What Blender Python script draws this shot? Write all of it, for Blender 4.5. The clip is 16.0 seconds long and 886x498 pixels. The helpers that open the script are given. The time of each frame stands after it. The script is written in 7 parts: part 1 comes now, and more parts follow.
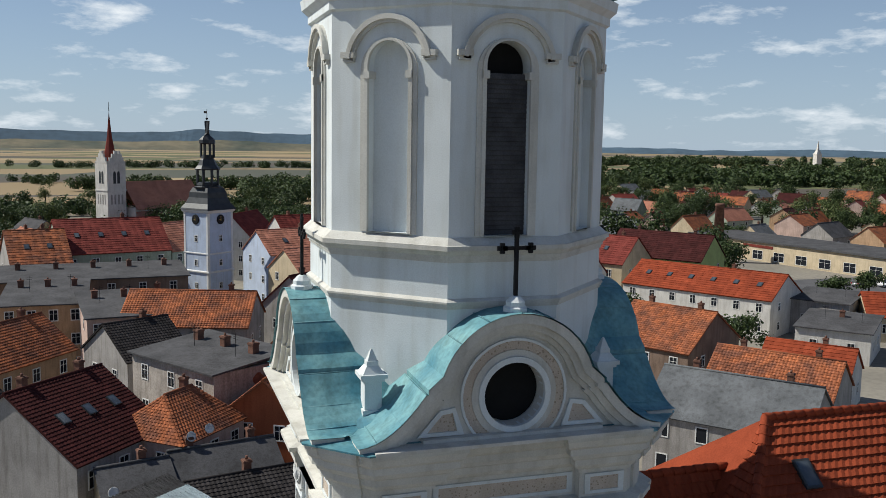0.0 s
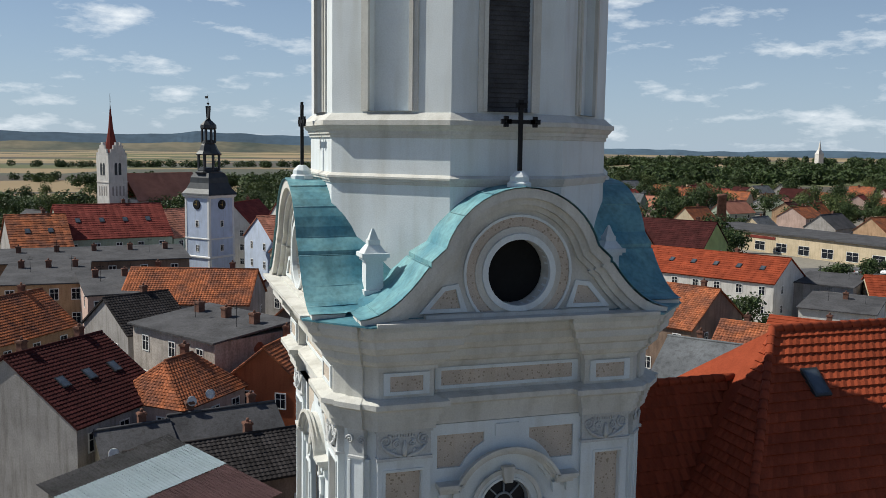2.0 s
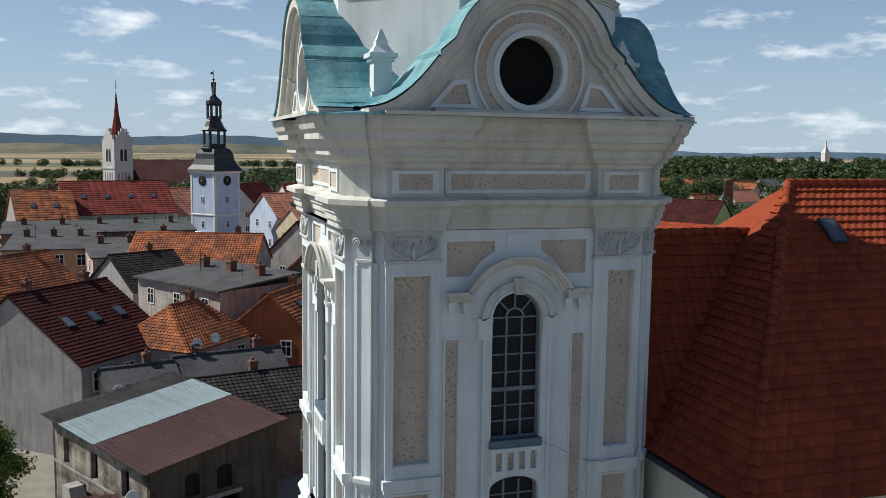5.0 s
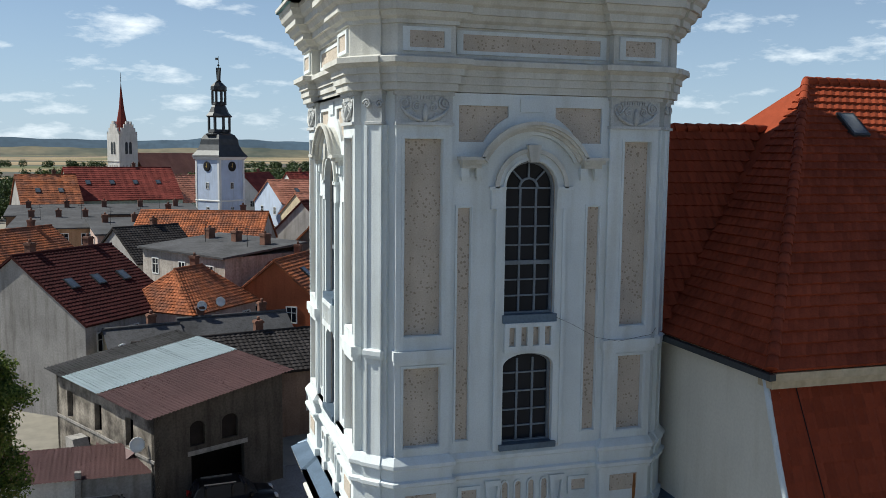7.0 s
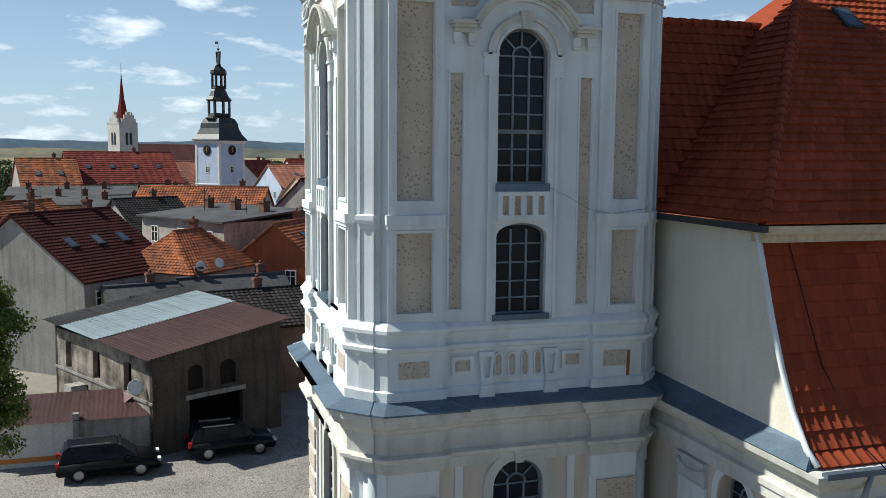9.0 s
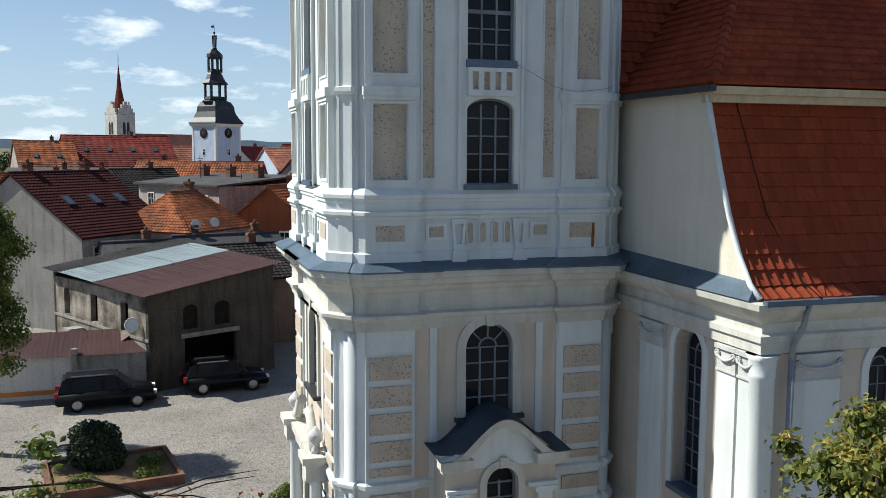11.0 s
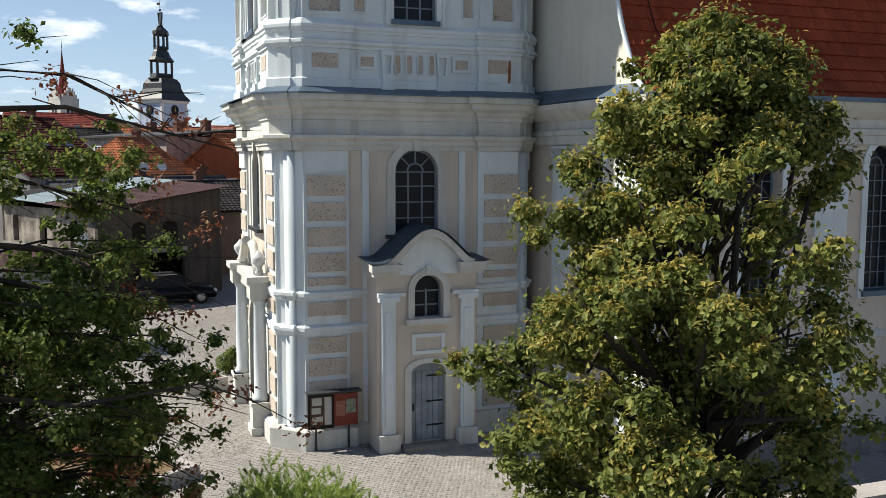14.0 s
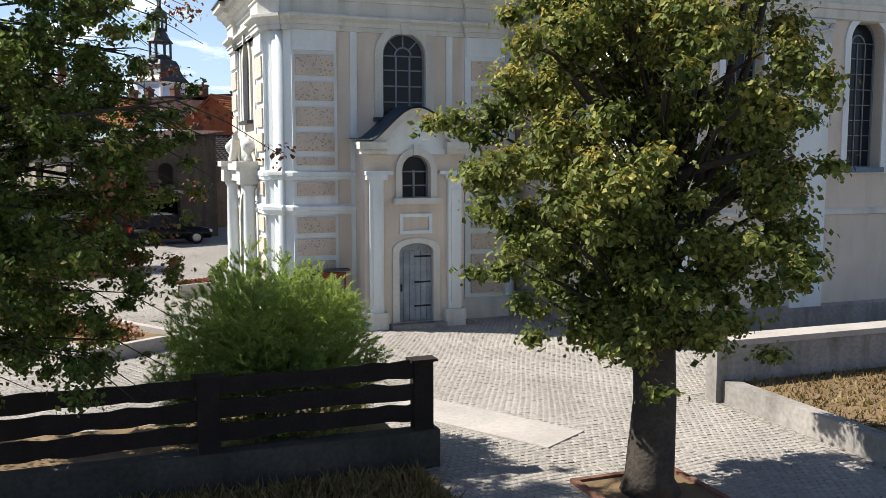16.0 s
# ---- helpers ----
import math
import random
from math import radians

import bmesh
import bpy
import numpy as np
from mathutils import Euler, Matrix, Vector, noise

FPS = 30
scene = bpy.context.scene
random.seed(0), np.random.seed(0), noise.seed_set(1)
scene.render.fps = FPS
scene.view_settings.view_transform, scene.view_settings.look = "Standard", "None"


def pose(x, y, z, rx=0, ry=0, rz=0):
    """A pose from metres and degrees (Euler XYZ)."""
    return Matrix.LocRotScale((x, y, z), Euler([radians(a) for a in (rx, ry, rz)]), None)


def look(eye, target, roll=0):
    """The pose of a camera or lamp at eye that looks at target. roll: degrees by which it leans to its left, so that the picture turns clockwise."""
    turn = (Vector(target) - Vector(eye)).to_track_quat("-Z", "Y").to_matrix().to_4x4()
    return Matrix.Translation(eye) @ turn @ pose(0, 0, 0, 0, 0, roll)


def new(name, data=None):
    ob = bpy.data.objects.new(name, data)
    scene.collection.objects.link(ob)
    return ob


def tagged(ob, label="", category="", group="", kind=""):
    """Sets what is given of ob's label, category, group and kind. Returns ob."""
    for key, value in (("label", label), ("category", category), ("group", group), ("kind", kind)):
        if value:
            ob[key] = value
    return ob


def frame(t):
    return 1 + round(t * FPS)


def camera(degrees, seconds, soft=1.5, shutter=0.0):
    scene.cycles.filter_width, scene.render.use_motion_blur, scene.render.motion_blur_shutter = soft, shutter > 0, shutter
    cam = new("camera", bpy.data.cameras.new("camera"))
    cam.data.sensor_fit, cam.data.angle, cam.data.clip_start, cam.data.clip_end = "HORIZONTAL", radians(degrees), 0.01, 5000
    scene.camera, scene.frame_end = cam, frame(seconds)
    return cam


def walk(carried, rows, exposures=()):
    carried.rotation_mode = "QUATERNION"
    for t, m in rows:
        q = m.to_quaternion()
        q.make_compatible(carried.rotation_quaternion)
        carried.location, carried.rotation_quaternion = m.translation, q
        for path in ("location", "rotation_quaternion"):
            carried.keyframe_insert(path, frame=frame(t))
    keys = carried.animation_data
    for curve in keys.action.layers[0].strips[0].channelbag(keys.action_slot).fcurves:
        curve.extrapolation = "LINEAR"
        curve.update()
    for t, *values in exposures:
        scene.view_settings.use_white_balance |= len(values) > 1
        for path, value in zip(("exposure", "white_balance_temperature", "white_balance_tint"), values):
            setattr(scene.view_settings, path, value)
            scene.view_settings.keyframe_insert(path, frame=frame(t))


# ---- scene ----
cam = camera(52.2, 16.0, 0.7)
METRES, EYE, TILT, LEAN, TURN = 26.67, 29.91, -6.7, -0.9, -18.0
ROWS = [
    (0.0, 0.0, 0.0, 0.0, 0.0, 0.0, -0.0),
    (0.5, -0.0002, 0.0047, -0.0265, 0.02, 0.05, 0.02),
    (1.0, -0.0008, 0.0081, -0.0535, 0.04, 0.08, 0.03),
    (1.5, -0.0009, 0.0111, -0.0817, 0.06, 0.1, 0.04),
    (2.0, -0.0011, 0.0153, -0.1107, 0.1, 0.14, 0.07),
    (2.5, -0.0023, 0.019, -0.1398, 0.15, 0.18, 0.1),
    (3.0, -0.0043, 0.0222, -0.1681, 0.19, 0.21, 0.13),
    (5.5, -0.0056, 0.0396, -0.3169, 0.51, 0.42, 0.14),
    (6.0, -0.0087, 0.0463, -0.3477, 0.58, 0.51, 0.18),
    (6.5, -0.012, 0.0538, -0.3759, 0.66, 0.55, 0.23),
    (7.0, -0.0123, 0.0593, -0.4045, 0.72, 0.61, 0.19),
    (7.5, -0.0115, 0.063, -0.4339, 0.74, 0.61, 0.22),
    (8.0, -0.0106, 0.0665, -0.462, 0.77, 0.67, 0.22),
    (8.5, -0.0092, 0.0662, -0.4914, 0.78, 0.7, 0.27),
    (11.0, 0.0163, 0.008, -0.6414, 0.69, 0.68, 0.53),
    (11.5, 0.0203, -0.0073, -0.6727, -1.43, 0.73, 0.81),
    (12.0, 0.0237, -0.0218, -0.7035, -1.79, 0.7, 0.94),
    (12.5, 0.0278, -0.0374, -0.7343, -2.65, 0.71, 1.07),
    (13.0, 0.0295, -0.0515, -0.7647, -3.26, 0.75, 1.2),
    (13.5, 0.0321, -0.0647, -0.796, -2.37, 0.84, 1.06),
    (14.0, 0.0358, -0.0826, -0.8264, -2.42, 0.83, 1.03),
    (14.5, 0.0384, -0.0965, -0.8565, -2.44, 0.72, 1.08),
    (15.0, 0.0425, -0.0981, -0.8893, -2.42, 0.8, 1.1),
    (15.5, 0.046, -0.0951, -0.9236, -2.4, 0.84, 1.15),
    (16.0, 0.0475, -0.091, -0.9549, -2.36, 0.83, 1.19),
]
walk(cam, [(t, pose(-7.965, -19.942, EYE, TILT, LEAN, TURN) @ pose(METRES * x, METRES * y, METRES * z, 90 + pitch, roll, yaw)) for t, x, y, z, yaw, pitch, roll in ROWS],
     [(0.0, -0.03, 6400, 7), (5.5, 0.14, 6350, 6), (8.5, 0.32, 6300, 3), (11.0, 0.4, 6380, 4), (12.5, 0.46, 6420, 5), (14.5, 0.6, 6600, 7), (16.0, 0.88, 6600, 8)])

# ---------------- world, sun ----------------
SUN_EL, SUN_DIR = 46.0, (-0.885, 0.466)
world = bpy.data.worlds.new("sky")
scene.world = world
world.use_nodes = True
wn, wl = world.node_tree.nodes, world.node_tree.links
wn.clear()
sky = wn.new("ShaderNodeTexSky")
sky.sky_type, sky.sun_disc = "NISHITA", False
sky.sun_elevation = radians(SUN_EL)
sky.sun_rotation = math.atan2(SUN_DIR[0], SUN_DIR[1])
sky.air_density, sky.dust_density, sky.ozone_density = 1.0, 0.15, 3.0
geo = wn.new("ShaderNodeTexCoord")
mp = wn.new("ShaderNodeMapping")
mp.inputs["Scale"].default_value = (6.2, 6.2, 21.0)
cl = wn.new("ShaderNodeTexNoise")
cl.inputs["Scale"].default_value, cl.inputs["Detail"].default_value, cl.inputs["Roughness"].default_value = 2.1, 9.0, 0.6
cr = wn.new("ShaderNodeValToRGB")
cr.color_ramp.elements[0].position, cr.color_ramp.elements[1].position = 0.53, 0.75
cmix = wn.new("ShaderNodeMixRGB")
cmix.inputs["Color2"].default_value = (15.0, 15.6, 16.4, 1)
bgn, out = wn.new("ShaderNodeBackground"), wn.new("ShaderNodeOutputWorld")
bgn.inputs["Strength"].default_value = 0.058
wl.new(geo.outputs["Generated"], mp.inputs["Vector"])
wl.new(mp.outputs["Vector"], cl.inputs["Vector"])
wl.new(cl.outputs["Fac"], cr.inputs["Fac"])
wl.new(cr.outputs["Color"], cmix.inputs["Fac"])
tint = wn.new("ShaderNodeMixRGB")
tint.blend_type, tint.inputs["Fac"].default_value = "MULTIPLY", 1.0
tint.inputs["Color2"].default_value = (0.87, 0.945, 1.14, 1)
wl.new(sky.outputs["Color"], tint.inputs["Color1"])
# pale summer haze thickening towards the horizon
sxyz, mr, haze = wn.new("ShaderNodeSeparateXYZ"), wn.new("ShaderNodeMapRange"), wn.new("ShaderNodeMixRGB")
mr.inputs["From Min"].default_value, mr.inputs["From Max"].default_value = 0.0, 0.34
mr.inputs["To Min"].default_value, mr.inputs["To Max"].default_value = 0.7, 0.0
haze.inputs["Color2"].default_value = (8.0, 10.1, 12.6, 1)
wl.new(geo.outputs["Generated"], sxyz.inputs["Vector"])
wl.new(sxyz.outputs["Z"], mr.inputs["Value"])
wl.new(mr.outputs["Result"], haze.inputs["Fac"])
wl.new(tint.outputs["Color"], haze.inputs["Color1"])
wl.new(haze.outputs["Color"], cmix.inputs["Color1"])
wl.new(cmix.outputs["Color"], bgn.inputs["Color"])
wl.new(bgn.outputs["Background"], out.inputs["Surface"])
sun = new("sun", bpy.data.lights.new("sun", "SUN"))
sun.data.energy, sun.data.angle, sun.data.color = 5.6, radians(0.53), (1.0, 0.94, 0.85)
ce = math.cos(radians(SUN_EL))
sun.matrix_world = look((SUN_DIR[0] * ce * 90, SUN_DIR[1] * ce * 90, 90 * math.sin(radians(SUN_EL))), (0, 0, 0))


# ---------------- materials ----------------
def mat(name, col, rough=0.8, var=0.25, scale=3.0, fine=40.0, bump=0.15, metal=0.0, col2=None, stain=0.0, spec=0.3, island=0.0, objvar=0.0):
    """Procedural surface: base colour varied at two scales, stains, relief."""
    m = bpy.data.materials.new(name)
    m.use_nodes = True
    n, l = m.node_tree.nodes, m.node_tree.links
    b = n["Principled BSDF"]
    b.inputs["Roughness"].default_value, b.inputs["Metallic"].default_value = rough, metal
    b.inputs["Specular IOR Level"].default_value = spec
    tc = n.new("ShaderNodeTexCoord")
    n1, n2 = n.new("ShaderNodeTexNoise"), n.new("ShaderNodeTexNoise")
    n1.inputs["Scale"].default_value, n1.inputs["Detail"].default_value = scale, 5
    n2.inputs["Scale"].default_value, n2.inputs["Detail"].default_value = fine, 3
    for t in (n1, n2):
        l.new(tc.outputs["Object"], t.inputs["Vector"])
    c2 = col2 or tuple(c * (1 - var) for c in col)
    r1 = n.new("ShaderNodeValToRGB")
    r1.color_ramp.elements[0].position, r1.color_ramp.elements[1].position = 0.36, 0.66
    r1.color_ramp.elements[0].color, r1.color_ramp.elements[1].color = (*c2, 1), (*col, 1)
    l.new(n1.outputs["Fac"], r1.inputs["Fac"])
    cur = r1.outputs["Color"]
    mx = n.new("ShaderNodeMixRGB")
    mx.blend_type = "MULTIPLY"
    r2 = n.new("ShaderNodeValToRGB")
    r2.color_ramp.elements[0].position, r2.color_ramp.elements[1].position = 0.3, 0.62
    g = 1 - var * 0.8
    r2.color_ramp.elements[0].color, r2.color_ramp.elements[1].color = (g, g, g, 1), (1, 1, 1, 1)
    l.new(n2.outputs["Fac"], r2.inputs["Fac"])
    mx.inputs["Fac"].default_value = 1
    l.new(cur, mx.inputs["Color1"]), l.new(r2.outputs["Color"], mx.inputs["Color2"])
    cur = mx.outputs["Color"]
    if stain:
        mpn = n.new("ShaderNodeMapping")
        mpn.inputs["Scale"].default_value = (2.2, 2.2, 0.28)
        n3 = n.new("ShaderNodeTexNoise")
        n3.inputs["Scale"].default_value, n3.inputs["Detail"].default_value = 1.2, 7
        l.new(tc.outputs["Object"], mpn.inputs["Vector"]), l.new(mpn.outputs["Vector"], n3.inputs["Vector"])
        r3 = n.new("ShaderNodeValToRGB")
        r3.color_ramp.elements[0].position, r3.color_ramp.elements[1].position = 0.48, 0.75
        r3.color_ramp.elements[0].color = (1, 1, 1, 1)
        s = 1 - stain
        r3.color_ramp.elements[1].color = (s, s * 0.98, s * 0.94, 1)
        l.new(n3.outputs["Fac"], r3.inputs["Fac"])
        m3 = n.new("ShaderNodeMixRGB")
        m3.blend_type, m3.inputs["Fac"].default_value = "MULTIPLY", 1
        l.new(cur, m3.inputs["Color1"]), l.new(r3.outputs["Color"], m3.inputs["Color2"])
        cur = m3.outputs["Color"]
    if island or objvar:
        src = n.new("ShaderNodeNewGeometry").outputs["Random Per Island"] if island else n.new("ShaderNodeObjectInfo").outputs["Random"]
        a = island or objvar
        mr = n.new("ShaderNodeMapRange")
        mr.inputs["To Min"].default_value, mr.inputs["To Max"].default_value = 1 - a, 1 + a * 0.6
        l.new(src, mr.inputs["Value"])
        m4 = n.new("ShaderNodeMixRGB")
        m4.blend_type, m4.inputs["Fac"].default_value = "MULTIPLY", 1
        l.new(cur, m4.inputs["Color1"]), l.new(mr.outputs["Result"], m4.inputs["Color2"])
        cur = m4.outputs["Color"]
    l.new(cur, b.inputs["Base Color"])
    if bump:
        bp = n.new("ShaderNodeBump")
        bp.inputs["Strength"].default_value, bp.inputs["Distance"].default_value = bump, 0.02
        l.new(n2.outputs["Fac"], bp.inputs["Height"])
        l.new(bp.outputs["Normal"], b.inputs["Normal"])
    return m


def roughcast(name, col):
    """Pebbledash render with dark pits."""
    m = mat(name, col, 0.95, 0.16, 1.2, 28.0, 0.8, stain=0.1)
    n, l = m.node_tree.nodes, m.node_tree.links
    b = n["Principled BSDF"]
    prev = b.inputs["Base Color"].links[0].from_socket
    tc = n.new("ShaderNodeTexCoord")
    v = n.new("ShaderNodeTexVoronoi")
    v.inputs["Scale"].default_value = 11.0
    nn = n.new("ShaderNodeTexNoise")
    nn.inputs["Scale"].default_value = 1.6
    l.new(tc.outputs["Object"], v.inputs["Vector"]), l.new(tc.outputs["Object"], nn.inputs["Vector"])
    th = n.new("ShaderNodeMath")
    th.operation = "MULTIPLY"
    th.inputs[1].default_value = 0.5
    l.new(nn.outputs["Fac"], th.inputs[0])
    lt = n.new("ShaderNodeMath")
    lt.operation = "LESS_THAN"
    l.new(v.outputs["Distance"], lt.inputs[0]), l.new(th.outputs[0], lt.inputs[1])
    k = n.new("ShaderNodeMath")
    k.operation = "MULTIPLY"
    k.inputs[1].default_value = 0.75
    l.new(lt.outputs[0], k.inputs[0])
    mx = n.new("ShaderNodeMixRGB")
    mx.inputs["Color2"].default_value = (col[0] * 0.45, col[1] * 0.42, col[2] * 0.38, 1)
    l.new(k.outputs[0], mx.inputs["Fac"]), l.new(prev, mx.inputs["Color1"])
    l.new(mx.outputs["Color"], b.inputs["Base Color"])
    return m


def glass(name, col=(0.012, 0.014, 0.018), rough=0.08):
    m = bpy.data.materials.new(name)
    m.use_nodes = True
    n, l = m.node_tree.nodes, m.node_tree.links
    b = n["Principled BSDF"]
    nz = n.new("ShaderNodeTexNoise")
    nz.inputs["Scale"].default_value = 1.5
    r = n.new("ShaderNodeValToRGB")
    r.color_ramp.elements[0].color, r.color_ramp.elements[1].color = (*[c * 0.6 for c in col], 1), (*[c * 2 for c in col], 1)
    l.new(nz.outputs["Fac"], r.inputs["Fac"]), l.new(r.outputs["Color"], b.inputs["Base Color"])
    b.inputs["Roughness"].default_value = rough
    b.inputs["Specular IOR Level"].default_value = 0.12
    return m


WHITE = mat("white_limewash", (0.665, 0.712, 0.722), 0.9, 0.1, 0.7, 30, 0.25, stain=0.14)
BEIGE = roughcast("beige_roughcast", (0.56, 0.485, 0.405))
PLAIN = mat("beige_plaster", (0.6, 0.53, 0.45), 0.92, 0.12, 0.8, 25, 0.3, stain=0.18)
STONE = mat("grey_cornice_paint", (0.6, 0.595, 0.55), 0.9, 0.14, 0.9, 25, 0.3, stain=0.22)
CAPM = mat("grey_stucco_ornament", (0.56, 0.575, 0.57), 0.9, 0.2, 2, 25, 0.3)
PATINA = mat("green_copper_patina", (0.2, 0.39, 0.41), 0.5, 0.3, 0.8, 9, 0.15, metal=0.0, col2=(0.06, 0.2, 0.26), stain=0.35)
SHEET = mat("blue_grey_zinc_sheet", (0.12, 0.17, 0.23), 0.45, 0.25, 1.2, 15, 0.1, metal=0.3)
LEAD = mat("dark_slate_sheet", (0.05, 0.055, 0.06), 0.5, 0.3, 1.2, 15, 0.1, metal=0.2)
IRON = mat("black_iron", (0.02, 0.02, 0.022), 0.6, 0.3, 5, 60, 0.1, metal=0.5)
TILE = mat("red_clay_tile", (0.31, 0.064, 0.028), 0.85, 0.22, 0.5, 18, 0.3, col2=(0.235, 0.048, 0.022), stain=0.15, island=0.18, spec=0.1)
TILEP = mat("red_clay_tile_single", (0.31, 0.064, 0.028), 0.85, 0.22, 0.5, 18, 0.3, col2=(0.235, 0.048, 0.022), objvar=0.16, spec=0.1)
ZINC = mat("grey_zinc_pipe", (0.3, 0.33, 0.34), 0.5, 0.2, 3, 20, 0.05)
TILE_D = mat("dark_red_tile", (0.068, 0.018, 0.017), 0.8, 0.3, 0.6, 14, 0.3, stain=0.2, island=0.2, spec=0.1)
TILE_O = mat("weathered_orange_tile", (0.45, 0.15, 0.065), 0.9, 0.4, 0.7, 12, 0.3, col2=(0.2, 0.085, 0.055), stain=0.25, island=0.3, spec=0.1)
TILE_B = mat("blackened_tile", (0.05, 0.045, 0.045), 0.9, 0.4, 0.7, 12, 0.3, island=0.3, spec=0.1)
TILE_P = mat("pink_faded_tile", (0.5, 0.22, 0.15), 0.9, 0.25, 0.4, 12, 0.3, stain=0.15, island=0.2, spec=0.1)
TILE_R = mat("crimson_tile", (0.22, 0.05, 0.04), 0.85, 0.25, 0.4, 12, 0.3, stain=0.15, island=0.2, spec=0.1)
TAR = mat("grey_roofing_felt", (0.1, 0.1, 0.105), 0.95, 0.35, 0.35, 10, 0.2, stain=0.3, spec=0.1)
SLATE = mat("grey_fibre_cement_roof", (0.16, 0.17, 0.18), 0.9, 0.35, 0.4, 12, 0.2, stain=0.35, spec=0.1)
CORR = mat("corrugated_maroon_sheet", (0.14, 0.075, 0.075), 0.6, 0.25, 0.4, 12, 0.1)
CORR_G = mat("corrugated_pale_blue_sheet", (0.45, 0.55, 0.6), 0.5, 0.15, 0.4, 12, 0.1)
BRICK = mat("sooty_brick", (0.2, 0.1, 0.07), 0.95, 0.4, 1.5, 14, 0.5)
GLASS = glass("dark_window_glass")
SKYGLASS = glass("roof_light_glass", (0.05, 0.06, 0.07), 0.05)
SKYGLASS.node_tree.nodes["Principled BSDF"].inputs["Specular IOR Level"].default_value = 1.0
FRAME = mat("weathered_grey_window_paint", (0.2, 0.23, 0.26), 0.7, 0.25, 2, 30, 0.1)
WFRAME = mat("white_window_paint", (0.7, 0.7, 0.68), 0.6, 0.1, 2, 30, 0.05)
LOUVRE = mat("tarred_louvre_boards", (0.075, 0.075, 0.08), 0.75, 0.4, 2.5, 30, 0.3)
# Near-black colour that stands in for the shade inside openings.
DARK = mat("interior_shade_black", (0.012, 0.012, 0.012), 1, 0.2, 2, 10, 0)
DOORM = mat("weathered_blue_grey_door_boards", (0.3, 0.34, 0.38), 0.85, 0.3, 2, 25, 0.3, stain=0.3)
WALLS = {
    "grey": mat("grey_house_plaster", (0.38, 0.36, 0.34), 0.95, 0.25, 0.5, 8, 0.2, stain=0.35),
    "ochre": mat("ochre_house_plaster", (0.5, 0.33, 0.2), 0.95, 0.25, 0.5, 8, 0.2, stain=0.35),
    "orange": mat("orange_house_plaster", (0.42, 0.12, 0.05), 0.95, 0.2, 0.5, 8, 0.2, stain=0.2),
    "yellow": mat("yellow_house_plaster", (0.58, 0.48, 0.33), 0.95, 0.2, 0.5, 8, 0.2, stain=0.2),
    "green": mat("pale_green_house_plaster", (0.38, 0.43, 0.34), 0.95, 0.2, 0.5, 8, 0.2, stain=0.2),
    "lime": mat("lime_green_house_plaster", (0.45, 0.52, 0.2), 0.95, 0.2, 0.5, 8, 0.2, stain=0.1),
    "blue": mat("pale_blue_house_plaster", (0.5, 0.58, 0.72), 0.95, 0.15, 0.5, 8, 0.2, stain=0.15),
    "white": mat("white_house_plaster", (0.66, 0.64, 0.6), 0.95, 0.2, 0.5, 8, 0.2, stain=0.2),
    "pink": mat("pink_house_plaster", (0.55, 0.4, 0.34), 0.95, 0.2, 0.5, 8, 0.2, stain=0.25),
    "shed": mat("dark_streaked_shed_plaster", (0.1, 0.085, 0.07), 0.95, 0.4, 0.5, 8, 0.3, stain=0.5),
    "peeling": mat("peeling_pale_plaster", (0.5, 0.45, 0.4), 0.95, 0.35, 0.45, 6, 0.3, stain=0.4),
    "brown": mat("brown_house_plaster", (0.24, 0.17, 0.13), 0.95, 0.3, 0.5, 8, 0.2, stain=0.35),
}
BARK = mat("grey_brown_bark", (0.065, 0.054, 0.044), 0.95, 0.45, 3, 18, 0.9)
CARP = mat("black_car_paint", (0.006, 0.006, 0.007), 0.3, 0.1, 2, 10, 0, spec=0.2)
SILVER = mat("silver_car_paint", (0.4, 0.41, 0.42), 0.3, 0.05, 2, 10, 0, metal=0.5)
WCAR = mat("white_van_paint", (0.75, 0.75, 0.75), 0.3, 0.05, 2, 10, 0)
RUBBER = mat("tyre_rubber", (0.015, 0.015, 0.015), 0.9, 0.2, 2, 10, 0.1)
RIM = mat("alloy_rim", (0.4, 0.4, 0.42), 0.35, 0.1, 2, 10, 0, metal=0.9)
RED_L = mat("red_tail_lamp", (0.4, 0.02, 0.015), 0.3, 0.1, 2, 10, 0)
WOODD = mat("dark_stained_fence_board", (0.02, 0.014, 0.012), 0.85, 0.4, 2, 25, 0.4)
# Mossy concrete, its colour deepened to carry the tree's shade on the kerb.
MOSSY_SHADE = mat("shaded_mossy_concrete", (0.07, 0.066, 0.056), 0.95, 0.4, 0.8, 12, 0.5, stain=0.4)
CONC = mat("weathered_concrete", (0.32, 0.3, 0.28), 0.95, 0.3, 0.8, 12, 0.4, stain=0.4)
PAVE = mat("pale_paving_slab", (0.4, 0.37, 0.345), 0.95, 0.2, 0.8, 14, 0.3)
COB = mat("granite_sett", (0.33, 0.305, 0.28), 0.9, 0.2, 0.6, 25, 0.3, island=0.13)
COBP = mat("granite_sett_single", (0.33, 0.305, 0.28), 0.9, 0.2, 1.0, 25, 0.3, objvar=0.16)
ASPH = mat("worn_asphalt", (0.1, 0.1, 0.105), 0.95, 0.25, 0.2, 10, 0.2)
BRONZE = mat("green_wood_door", (0.08, 0.1, 0.07), 0.7, 0.3, 2, 20, 0.2)


